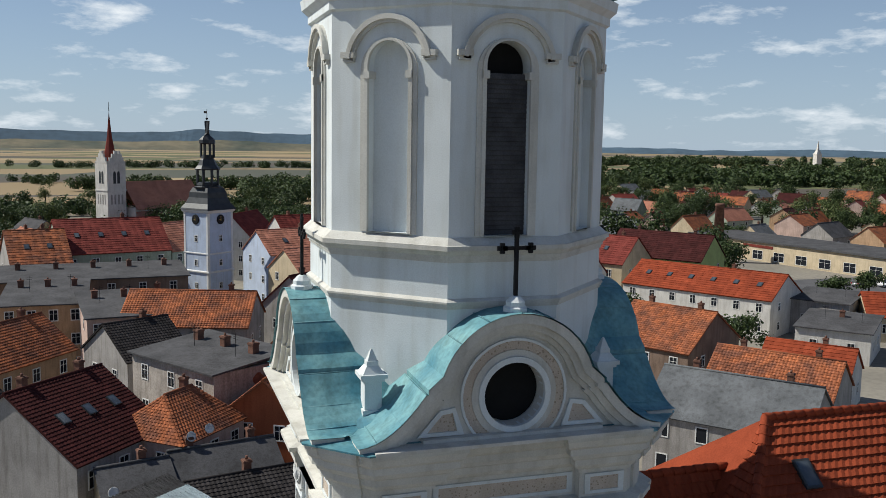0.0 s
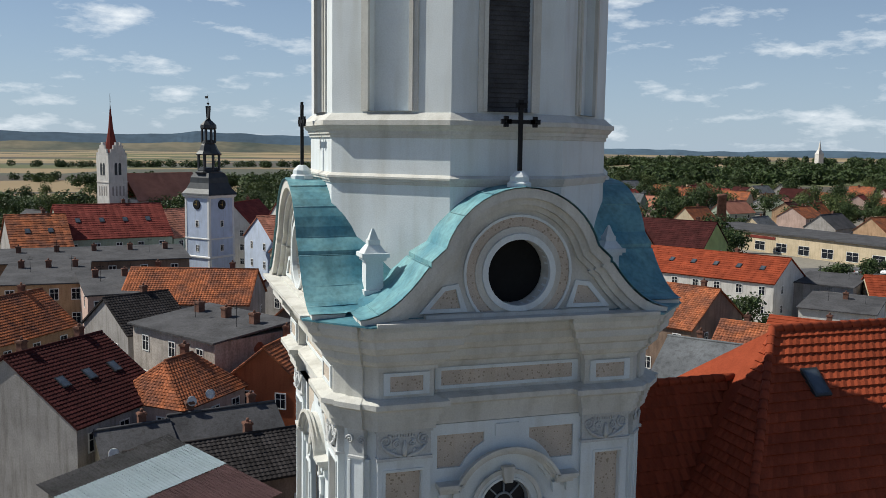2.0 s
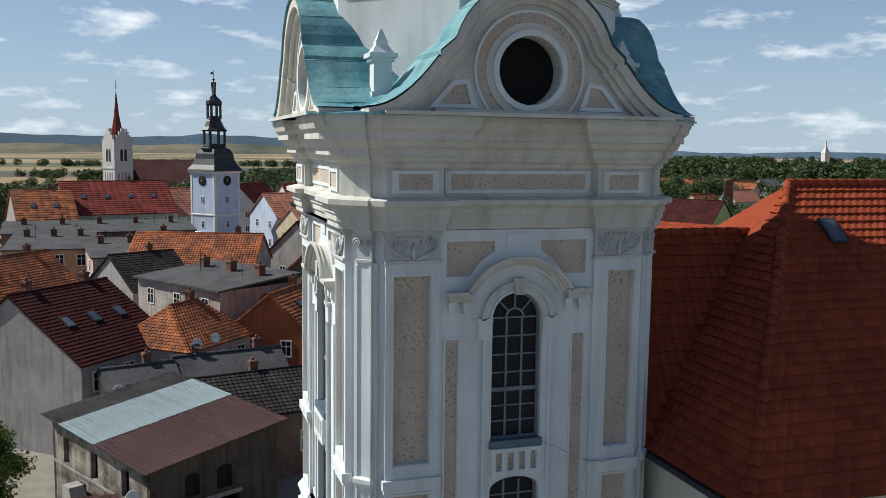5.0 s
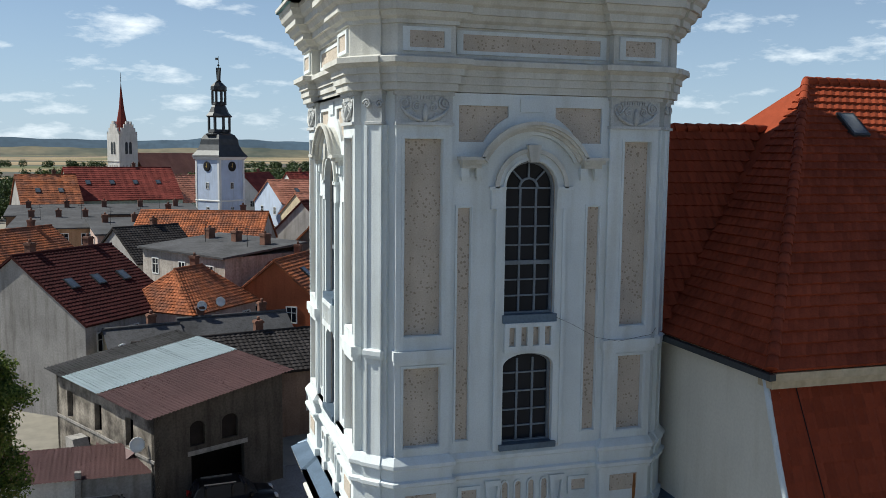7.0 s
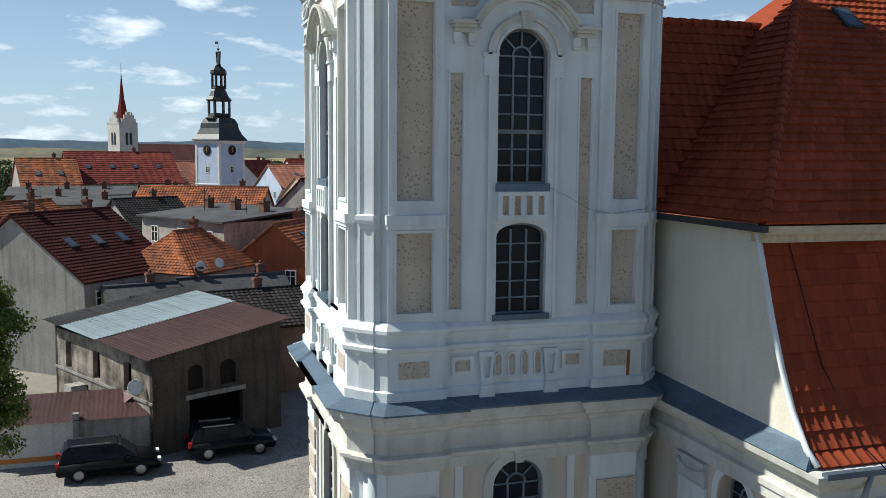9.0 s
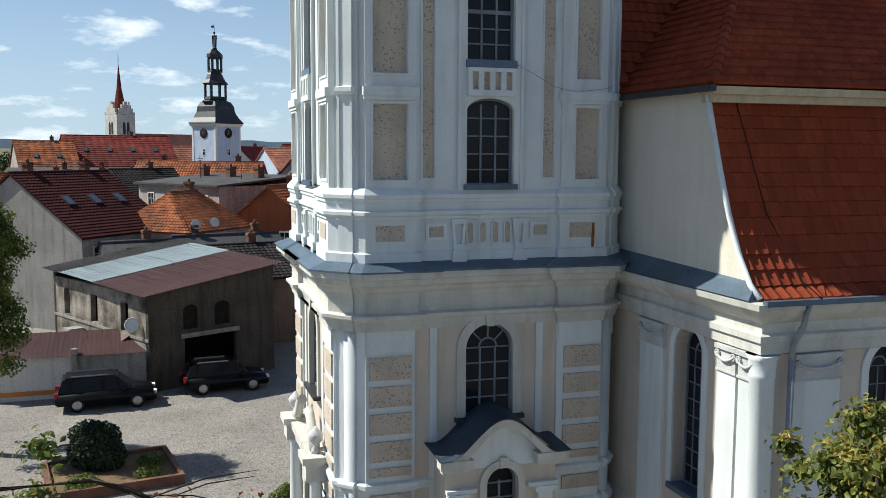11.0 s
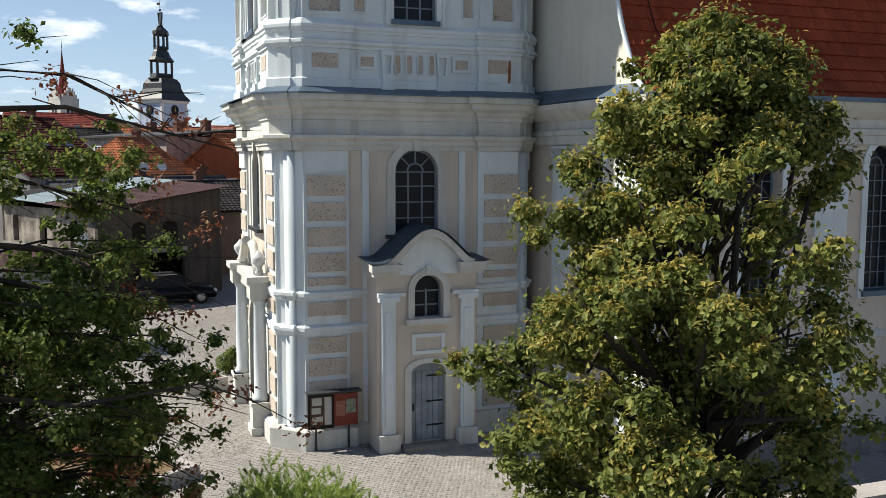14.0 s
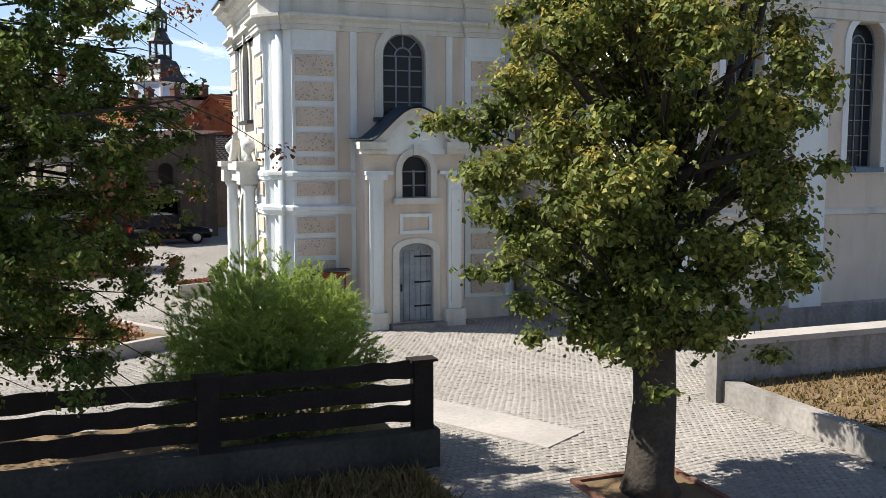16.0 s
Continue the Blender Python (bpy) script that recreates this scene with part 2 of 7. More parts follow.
def leafmat(name, a, b2, dry=None, trans=0.25):
    m = bpy.data.materials.new(name)
    m.use_nodes = True
    n, l = m.node_tree.nodes, m.node_tree.links
    b = n["Principled BSDF"]
    b.inputs["Roughness"].default_value = 0.6
    b.inputs["Specular IOR Level"].default_value = 0.25
    g = n.new("ShaderNodeNewGeometry")
    tc = n.new("ShaderNodeTexCoord")
    nz = n.new("ShaderNodeTexNoise")
    nz.inputs["Scale"].default_value = 0.8
    l.new(tc.outputs["Object"], nz.inputs["Vector"])
    ad = n.new("ShaderNodeMath")
    ad.operation = "MULTIPLY_ADD"
    ad.inputs[1].default_value, ad.inputs[2].default_value = 0.5, -0.12
    l.new(g.outputs["Random Per Island"], ad.inputs[0])
    ad2 = n.new("ShaderNodeMath")
    ad2.operation = "MULTIPLY_ADD"
    ad2.inputs[1].default_value = 0.7
    l.new(nz.outputs["Fac"], ad2.inputs[0]), l.new(ad.outputs[0], ad2.inputs[2])
    r = n.new("ShaderNodeValToRGB")
    r.color_ramp.elements[0].position, r.color_ramp.elements[1].position = 0.2, 0.62
    r.color_ramp.elements[0].color, r.color_ramp.elements[1].color = (*a, 1), (*b2, 1)
    if dry:
        e = r.color_ramp.elements.new(0.79)
        e.color = (*dry, 1)
    l.new(ad2.outputs[0], r.inputs["Fac"])
    l.new(r.outputs["Color"], b.inputs["Base Color"])
    if trans:
        t = n.new("ShaderNodeBsdfTranslucent")
        ms = n.new("ShaderNodeMixShader")
        ms.inputs[0].default_value = trans
        l.new(r.outputs["Color"], t.inputs["Color"])
        l.new(b.outputs[0], ms.inputs[1]), l.new(t.outputs[0], ms.inputs[2])
        l.new(ms.outputs[0], n["Material Output"].inputs["Surface"])
    return m


LEAF = leafmat("linden_leaf", (0.05, 0.078, 0.02), (0.18, 0.205, 0.045), (0.36, 0.33, 0.1), 0.4)
LEAF_L = leafmat("sparse_tree_leaf", (0.04, 0.07, 0.016), (0.15, 0.2, 0.04), (0.24, 0.19, 0.06), 0.45)
LEAF_DRY = leafmat("withered_red_leaf", (0.12, 0.04, 0.02), (0.25, 0.09, 0.04), (0.3, 0.18, 0.08), 0.2)
# Seed bracts in a bright yellow that also paints the crown's sunlit tips.
LIT_BRACT = leafmat("sunlit_seed_bract", (0.22, 0.19, 0.04), (0.46, 0.37, 0.09), (0.56, 0.44, 0.14), 0.5)
TAMA = leafmat("feathery_tamarisk", (0.17, 0.25, 0.06), (0.38, 0.47, 0.13), None, 0.5)
YEW = leafmat("dark_yew", (0.012, 0.02, 0.01), (0.03, 0.05, 0.02), None, 0.1)
WOODS = leafmat("far_foliage", (0.02, 0.035, 0.012), (0.055, 0.085, 0.025), None, 0.15)
WOODS2 = leafmat("far_light_foliage", (0.035, 0.055, 0.018), (0.1, 0.13, 0.04), None, 0.15)


# ---------------- helpers of the scene ----------------
def thing(name, label, category, m=None, group="", kind=""):
    e = new(name)
    e.empty_display_size = 0.3
    if m is not None:
        e.matrix_world = m
    return tagged(e, label, category, group, kind)


def link(name, me, material, parent=None, label="", m=None):
    if material is not None and not me.materials:
        me.materials.append(material)
    ob = new(name, me)
    if parent is not None:
        ob.parent = parent
    if m is not None:
        ob.matrix_basis = m
    return tagged(ob, label)


def part(name, bm, material, parent=None, label="", m=None, smooth=False):
    """Links a bmesh as one mesh object under a thing or under a part."""
    me = bpy.data.meshes.new(name)
    bmesh.ops.recalc_face_normals(bm, faces=bm.faces)
    if smooth:
        for f in bm.faces:
            f.smooth = True
    bm.to_mesh(me)
    bm.free()
    return link(name, me, material, parent, label, m)


def box(bm, x0, x1, y0, y1, z0, z1, taper=0.0):
    t = taper
    v = [bm.verts.new(p) for p in ((x0, y0, z0), (x1, y0, z0), (x1, y1, z0), (x0, y1, z0), (x0 + t, y0 + t, z1), (x1 - t, y0 + t, z1), (x1 - t, y1 - t, z1), (x0 + t, y1 - t, z1))]
    for q in ((0, 3, 2, 1), (4, 5, 6, 7), (0, 1, 5, 4), (1, 2, 6, 5), (2, 3, 7, 6), (3, 0, 4, 7)):
        bm.faces.new([v[i] for i in q])
    return bm


def boxes(*bs):
    bm = bmesh.new()
    for b in bs:
        box(bm, *b)
    return bm


def offset(plan, d):
    """Mitred offset of a closed counter-clockwise plan."""
    n, res = len(plan), []
    for i in range(n):
        p0, p1, p2 = Vector(plan[i - 1]), Vector(plan[i]), Vector(plan[(i + 1) % n])
        e1, e2 = (p1 - p0).normalized(), (p2 - p1).normalized()
        n1, n2 = Vector((e1.y, -e1.x)), Vector((e2.y, -e2.x))
        b = n1 + n2
        k = d / max(0.25, 1 + n1.dot(n2))
        res.append((p1.x + b.x * k, p1.y + b.y * k))
    return res


def sweep(plan, profile, bm=None):
    """Moulding: rings of the plan at each (projection, height) joined, ends closed."""
    bm = bm or bmesh.new()
    rings = []
    for d, z in profile:
        rings.append([bm.verts.new((x, y, z)) for x, y in (offset(plan, d) if d else plan)])
    for a, b in zip(rings, rings[1:]):
        for i in range(len(a)):
            j = (i + 1) % len(a)
            bm.faces.new((a[i], a[j], b[j], b[i]))
    for r in (rings[0], rings[-1]):
        bm.faces.new(r)
    bmesh.ops.triangulate(bm, faces=[f for f in bm.faces if len(f.verts) > 4])
    return bm


def lathe(bm, prof, seg=16, c=(0, 0, 0), flat=False):
    rings = []
    for r, z in prof:
        rings.append([bm.verts.new((c[0] + r * math.cos(2 * math.pi * i / seg), c[1] + r * math.sin(2 * math.pi * i / seg), c[2] + z)) for i in range(seg)])
    for a, b in zip(rings, rings[1:]):
        for i in range(seg):
            f = bm.faces.new((a[i], a[(i + 1) % seg], b[(i + 1) % seg], b[i]))
            f.smooth = not flat
    bm.faces.new(rings[0]), bm.faces.new(rings[-1])
    return bm


def plate(outer, holes, d0, d1, bm=None):
    """A slab in the facade plane from outline and holes in (u, z), from projection d0 out to d1."""
    bm = bm or bmesh.new()
    b2 = bmesh.new()
    edges = []
    for loop in [outer, *holes]:
        vs = [b2.verts.new((u, -d0, z)) for u, z in loop]
        for i in range(len(vs)):
            edges.append(b2.edges.new((vs[i - 1], vs[i])))
    bmesh.ops.triangle_fill(b2, use_beauty=True, use_dissolve=False, edges=edges, normal=(0, -1, 0))
    r = bmesh.ops.extrude_face_region(b2, geom=b2.faces[:])
    bmesh.ops.translate(b2, verts=[v for v in r["geom"] if isinstance(v, bmesh.types.BMVert)], vec=(0, -(d1 - d0), 0))
    me = bpy.data.meshes.new("tmp")
    b2.to_mesh(me)
    b2.free()
    bm.from_mesh(me)
    bpy.data.meshes.remove(me)
    return bm


def rect(u0, u1, z0, z1):
    return [(u0, z0), (u1, z0), (u1, z1), (u0, z1)]


def arch(u, hw, z0, zs, rise=None, n=14):
    """Outline of an opening: jambs up to zs, then a round or flatter arch."""
    rise = hw if rise is None else rise
    return [(u - hw, z0), (u + hw, z0)] + [(u + hw * math.cos(a), zs + rise * math.sin(a)) for a in [math.pi * i / n for i in range(n + 1)]]


def arcband(u, zc, r0, r1, a0=0.0, a1=math.pi, n=18):
    p = [(u + r1 * math.cos(a0 + (a1 - a0) * i / n), zc + r1 * math.sin(a0 + (a1 - a0) * i / n)) for i in range(n + 1)]
    return p + [(u + r0 * math.cos(a0 + (a1 - a0) * i / n), zc + r0 * math.sin(a0 + (a1 - a0) * i / n)) for i in range(n, -1, -1)]


def tube(bm, pts, r, seg=8):
    """A tapered pipe along points; r one radius or one a point."""
    rings = []
    for i, p in enumerate(pts):
        p = Vector(p)
        a = Vector(pts[max(0, i - 1)])
        b = Vector(pts[min(len(pts) - 1, i + 1)])
        t = (b - a).normalized()
        s = t.orthogonal().normalized()
        w = t.cross(s)
        rr = r[i] if isinstance(r, (list, tuple)) else r
        rings.append([bm.verts.new(p + (s * math.cos(k) + w * math.sin(k)) * rr) for k in [2 * math.pi * j / seg for j in range(seg)]])
    for a, b in zip(rings, rings[1:]):
        # rings of neighbouring points are matched by the nearest start
        best = min(range(seg), key=lambda s: (a[0].co - b[s].co).length)
        for i in range(seg):
            f = bm.faces.new((a[i], a[(i + 1) % seg], b[(i + 1 + best) % seg], b[(i + best) % seg]))
            f.smooth = True
    bm.faces.new(rings[0]), bm.faces.new(rings[-1])
    return bm


def courses(bm, a, b, c, d, step=0.34, wave=0.3, amp=0.035, lift=0.05):
    """Pantile courses laid on a roof slope: a, b the eave ends, c, d the ridge ends above b and a. Each tile is an island."""
    a, b, c, d = Vector(a), Vector(b), Vector(c), Vector(d)
    nrm = (b - a).cross(d - a).normalized()
    if nrm.z < 0:
        nrm = -nrm
    n = max(1, round(((d - a).length + (c - b).length) / 2 / step))
    for i in range(n):
        f0, f1 = i / n, min(1.0, (i + 1.12) / n)
        l0, r0 = a.lerp(d, f0), b.lerp(c, f0)
        l1, r1 = a.lerp(d, f1), b.lerp(c, f1)
        w = (r0 - l0).length
        k = max(1, round(w / wave))
        for j in range(k):
            s0, s1, s2 = j / k, (j + 0.5) / k, (j + 1) / k
            u = lift + random.uniform(-0.006, 0.006)
            top = [l1.lerp(r1, s) + nrm * (0.008 + h) for s, h in ((s0, 0), (s1, amp), (s2, 0))]
            bot = [l0.lerp(r0, s) + nrm * (u + h) for s, h in ((s0, 0), (s1, amp), (s2, 0))]
            low = [l0.lerp(r0, s) + nrm * 0.004 for s in (s0, s1, s2)]
            t = [bm.verts.new(p) for p in top]
            o = [bm.verts.new(p) for p in bot]
            g = [bm.verts.new(p) for p in low]
            for q in (0, 1):
                bm.faces.new((o[q], o[q + 1], t[q + 1], t[q]))
                bm.faces.new((g[q], g[q + 1], o[q + 1], o[q]))
    return bm


# ---------------- ground ----------------
def ground_material():
    m = mat("town_ground_and_fields", (0.26, 0.24, 0.2), 1.0, 0.25, 0.05, 1.0, 0)
    n, l = m.node_tree.nodes, m.node_tree.links
    b = n["Principled BSDF"]
    near = b.inputs["Base Color"].links[0].from_socket
    tc = n.new("ShaderNodeTexCoord")
    mpn = n.new("ShaderNodeMapping")
    mpn.inputs["Scale"].default_value = (0.0035, 0.0085, 1)
    mpn.inputs["Rotation"].default_value = (0, 0, 0.35)
    v = n.new("ShaderNodeTexVoronoi")
    v.inputs["Scale"].default_value = 1.0
    l.new(tc.outputs["Object"], mpn.inputs["Vector"]), l.new(mpn.outputs["Vector"], v.inputs["Vector"])
    r = n.new("ShaderNodeValToRGB")
    r.color_ramp.interpolation = "CONSTANT"
    els = r.color_ramp.elements
    els[0].color, els[1].color, els[1].position = (0.24, 0.18, 0.1, 1), (0.08, 0.07, 0.055, 1), 0.3
    for p, c in ((0.46, (0.3, 0.23, 0.13, 1)), (0.6, (0.1, 0.11, 0.05, 1)), (0.72, (0.2, 0.15, 0.085, 1)), (0.84, (0.075, 0.08, 0.06, 1))):
        els.new(p).color = c
    sx = n.new("ShaderNodeSeparateColor")
    l.new(v.outputs["Color"], sx.inputs[0]), l.new(sx.outputs[0], r.inputs["Fac"])
    ln = n.new("ShaderNodeVectorMath")
    ln.operation = "LENGTH"
    l.new(tc.outputs["Object"], ln.inputs[0])
    mr = n.new("ShaderNodeMapRange")
    mr.inputs["From Min"].default_value, mr.inputs["From Max"].default_value = 330, 420
    l.new(ln.outputs["Value"], mr.inputs["Value"])
    mx = n.new("ShaderNodeMixRGB")
    l.new(mr.outputs["Result"], mx.inputs["Fac"]), l.new(near, mx.inputs["Color1"]), l.new(r.outputs["Color"], mx.inputs["Color2"])
    l.new(mx.outputs["Color"], b.inputs["Base Color"])
    return m


bm = bmesh.new()
RAD = [0, 20, 60, 150, 400, 900, 1800, 3000, 4300]
rings = []
for r in RAD[1:]:
    rings.append([bm.verts.new((r * math.cos(k * math.pi / 32), r * math.sin(k * math.pi / 32), 0.0)) for k in range(64)])
c0 = bm.verts.new((0, 0, 0))
for k in range(64):
    bm.faces.new((c0, rings[0][k], rings[0][(k + 1) % 64]))
    for a, b in zip(rings, rings[1:]):
        bm.faces.new((a[k], b[k], b[(k + 1) % 64], a[(k + 1) % 64]))
ground = part("ground", bm, ground_material(), None)
tagged(ground, "dry town ground running out into stubble fields", "ground", kind="structure")

# ---------------- church tower ----------------
CX, CY, H, CH = 0.22, 3.88, 3.88, 0.62
PI0, PI1 = 1.97, H - CH
TOWER = pose(CX, CY, 0)
tower = thing("church_tower", "white and beige baroque church tower with stuccoed pilasters", "church tower", TOWER)


def square_plan(h, c, p=0.0, i0=PI0):
    """Chamfered square, with the pilaster strips next to the corners p proud."""
    e = h - c
    side = [(-e, -h - p), (-i0, -h - p), (-i0, -h), (i0, -h), (i0, -h - p), (e, -h - p)] if p else [(-e, -h), (e, -h)]
    pts = []
    for k in range(4):
        a = k * math.pi / 2
        ca, sa = round(math.cos(a)), round(math.sin(a))
        pts += [(x * ca - y * sa, x * sa + y * ca) for x, y in side]
    return pts


FACES = [pose(0, 0, 0, 0, 0, a) for a in (0, -90, 90, 180)]
PL = square_plan(H, CH)
PLP = square_plan(H, CH, 0.15)


def win_bars(u, hw, z0, z1, d, vert, horiz, w=0.035, dep=0.05):
    bm = bmesh.new()
    for x in vert:
        box(bm, u + x - w, u + x + w, -d, -d + dep, z0, z1)
    for z in horiz:
        box(bm, u - hw, u + hw, -d - 0.004, -d + dep - 0.004, z - w * 0.7, z + w * 0.7)
    return bm


def face_parts(M):
    """All that is on one side of the tower. Local: u along the wall, y = -(H + projection)."""
    F = M @ pose(0, -H, 0)

    def put(name, bm, material, label="", parent=tower):
        o = part(name, bm, material, parent, label, None if parent is not tower else F)
        return o
    front = M == FACES[0]
    # ---- ground storey
    if front:
        holes = [arch(0.06, 0.66, 6.05, 7.85)]
    else:
        holes = [arch(0.0, 0.66, 6.05, 7.85)]
    e = H - CH
    put("wall", plate(rect(-e, e, 0.0, 8.5), holes, -0.45, 0.0), PLAIN, "beige plaster wall of the ground storey")
    uc = 0.06 if front else 0.0
    surround = plate(arch(uc, 0.9, 6.05, 7.85), [arch(uc, 0.66, 6.05, 7.85)], 0.0, 0.07)
    put("window_surround", surround, STONE)
    put("keystone", plate([(uc - 0.1, 8.45), (uc - 0.15, 8.83), (uc + 0.15, 8.83), (uc + 0.1, 8.45)], [], 0.07, 0.15), STONE)
    w = put("window", plate(arch(uc, 0.66, 6.05, 7.85), [arch(uc, 0.6, 6.12, 7.85)], -0.16, -0.08), FRAME, "arched window with grey glazing bars")
    part("pane", plate(arch(uc, 0.6, 6.12, 7.85), [], -0.15, -0.14), GLASS, w)
    part("glazing_bar", win_bars(uc, 0.6, 6.12, 7.85, -0.11, (-0.21, 0.21), (6.52, 6.98, 7.44, 7.85), 0.026), FRAME, w)
    fan = plate(arcband(uc, 7.85, 0.22, 0.27), [], -0.13, -0.09)
    for a in (45, 90, 135):
        ca, sa = math.cos(radians(a)), math.sin(radians(a))
        plate([(uc + 0.27 * ca - 0.02 * sa, 7.85 + 0.27 * sa + 0.02 * ca), (uc + 0.27 * ca + 0.02 * sa, 7.85 + 0.27 * sa - 0.02 * ca), (uc + 0.6 * ca + 0.02 * sa, 7.85 + 0.6 * sa - 0.02 * ca), (uc + 0.6 * ca - 0.02 * sa, 7.85 + 0.6 * sa + 0.02 * ca)], [], -0.13, -0.095, fan)
    part("fanlight_bar", fan, FRAME, w)
    put("window_sill", boxes((uc - 0.95, uc + 0.95, -0.2, 0.3, 5.95, 6.06)), LEAD, "dark sheet-metal sill")
    for s in (-1, 1):
        put("lesene", boxes((s * 1.47 - 0.1, s * 1.47 + 0.1, -0.04, 0.02, 0.4, 9.0)), WHITE)
        lo, hi = sorted((s * PI0, s * e))
        # banded corner pilaster: pale joints round pebbledash blocks
        put("pilaster", plate(rect(lo, hi, 0.0, 8.5), [], 0.0, 0.06), WHITE, "pale banded pilaster")
        blocks = [(7.2, 7.78), (6.5, 7.03), (5.78, 6.32), (5.08, 5.6), (4.4 + 0.28, 4.9), (3.82, 4.2), (2.75, 3.2), (2.1, 2.58), (1.4, 1.95), (0.75, 1.25)]
        for z0, z1 in blocks:
            sh = 0.1 if s > 0 and front else 0.0
            put("pebbledash_panel", boxes((lo + 0.1 + sh, hi - 0.1 + sh * 0.9, -0.11, -0.05, z0, z1)), BEIGE)
        put("pilaster_head", boxes((lo + 0.02, hi - 0.02, -0.12, -0.05, 7.9, 8.46)), WHITE)
    # ---- upper storey
    holes = [arch(0.0, 0.64, 15.2, 18.2), arch(0.0, 0.64, 12.1, 14.0, 0.3)]
    put("wall", plate(rect(-e, e, 10.0, 21.9), holes, -0.45, 0.0), BEIGE, "pebbledashed wall of the belfry storey")
    fr = [arch(0.0, 0.64, 15.2, 18.2), arch(0.0, 0.64, 12.1, 14.0, 0.3)]
    for s in (-1, 1):
        a, b = sorted((s * 1.48, s * 1.78))
        fr.append(rect(a, b, 12.3, 17.75))
        # spandrel panel bounded by the hood arch
        arc = [(s * 1.34 * math.cos(t), 18.62 + 1.34 * math.sin(t)) for t in [radians(28 + i * 6) for i in range(7)]]
        arc = [p for p in arc if p[1] < 20.05]
        fr.append([(s * 1.78, 20.07), (s * 1.78, arc[0][1])] + arc + [(arc[-1][0], 20.07)])
    put("wall_field", plate(rect(-PI0, PI0, 11.98, 20.34), fr, 0.0, 0.06), WHITE, "whitewashed field with sunk panels")
    put("blank_tablet", boxes((-0.3, 0.3, -0.1, -0.06, 19.95, 20.25)), WHITE)
    for r0, r1, d0, d1, mm in ((1.2, 1.28, 0.06, 0.16, WHITE), (1.28, 1.4, 0.06, 0.24, STONE), (1.36, 1.46, 0.24, 0.34, STONE), (1.42, 1.5, 0.34, 0.4, STONE)):
        put("hood_arch", plate(arcband(0, 18.23, r0, r1, radians(27), radians(153)), [], d0, d1), mm, "projecting hood mould over the window")
    for s in (-1, 1):
        a, b = sorted((s * 1.2, s * 1.82))
        put("hood_shoulder", boxes((a, b, -0.4, -0.06, 18.84, 18.92), (a + 0.04, b - 0.04, -0.33, -0.06, 18.76, 18.84), (a + 0.08, b - 0.08, -0.24, -0.06, 18.66, 18.76)), STONE)
        for q in (1.66, 1.3):
            put("console", boxes((s * q - 0.09, s * q + 0.09, -0.2, -0.06, 18.46, 18.66), (s * q - 0.06, s * q + 0.06, -0.14, -0.06, 18.38, 18.46)), WHITE)
    put("window_surround", plate(arch(0, 0.86, 11.97, 18.2), fr[:2], 0.06, 0.13), WHITE, "moulded white window surround")
    put("window_surround", plate(arcband(0, 18.2, 0.82, 0.92), [], 0.13, 0.19), STONE)
    put("window_surround", plate(arcband(0, 18.2, 0.65, 0.71), [], 0.13, 0.16), WHITE)
    for s in (-1, 1):
        put("impost", boxes((min(s * 0.645, s * 1.0), max(s * 0.645, s * 1.0), -0.15, -0.06, 17.72, 18.16), (min(s * 0.645, s * 1.04), max(s * 0.645, s * 1.04), -0.19, -0.06, 18.16, 18.24)), WHITE)
        put("surround_fillet", boxes((min(s * 0.8, s * 0.88), max(s * 0.8, s * 0.88), -0.17, -0.13, 12.0, 17.72)), WHITE)
    put("keystone", plate([(-0.1, 18.8), (-0.16, 19.2), (0.16, 19.2), (0.1, 18.8)], [], 0.13, 0.28), STONE)
    w = put("window", plate(arch(0, 0.64, 15.2, 18.2), [arch(0, 0.58, 15.28, 18.2)], -0.12, -0.04), FRAME, "tall arched belfry window with small panes")
    part("pane", plate(arch(0, 0.58, 15.28, 18.2), [], -0.12, -0.11), GLASS, w)
    part("glazing_bar", win_bars(0, 0.58, 15.28, 18.2, -0.07, (-0.2, 0.2), (15.66, 16.04, 16.86, 17.3, 17.75, 18.2), 0.026), FRAME, w)
    part("glazing_bar", boxes((-0.58, 0.58, 0.03, 0.1, 16.4, 16.5)), FRAME, w)
    fan = plate(arcband(0, 18.2, 0.2, 0.25), [], -0.1, -0.05)
    for a in (45, 90, 135):
        ca, sa = math.cos(radians(a)), math.sin(radians(a))
        plate([(0.25 * ca - 0.02 * sa, 18.2 + 0.25 * sa + 0.02 * ca), (0.25 * ca + 0.02 * sa, 18.2 + 0.25 * sa - 0.02 * ca), (0.58 * ca + 0.02 * sa, 18.2 + 0.58 * sa - 0.02 * ca), (0.58 * ca - 0.02 * sa, 18.2 + 0.58 * sa + 0.02 * ca)], [], -0.1, -0.055, fan)
    part("fanlight_bar", fan, FRAME, w)
    put("window_sill", boxes((-0.68, 0.68, -0.2, 0.28, 15.05, 15.24)), SHEET, "blue-grey sheet sill")
    put("pebbledash_panel", plate(rect(-0.62, 0.62, 14.42, 15.0), [], 0.12, 0.14), BEIGE)
    put("balustrade", plate(rect(-0.64, 0.64, 14.35, 15.05), [rect(x - 0.08, x + 0.08, 14.5, 14.95) for x in (-0.45, -0.15, 0.15, 0.45)], 0.125, 0.24), WHITE, "blind balustrade panel with slots")
    w = put("window", plate(arch(0, 0.64, 12.1, 14.0, 0.3), [arch(0, 0.58, 12.16, 14.0, 0.25)], -0.12, -0.04), FRAME, "lower belfry window with small panes")
    part("pane", plate(arch(0, 0.58, 12.16, 14.0, 0.25), [], -0.12, -0.11), GLASS, w)
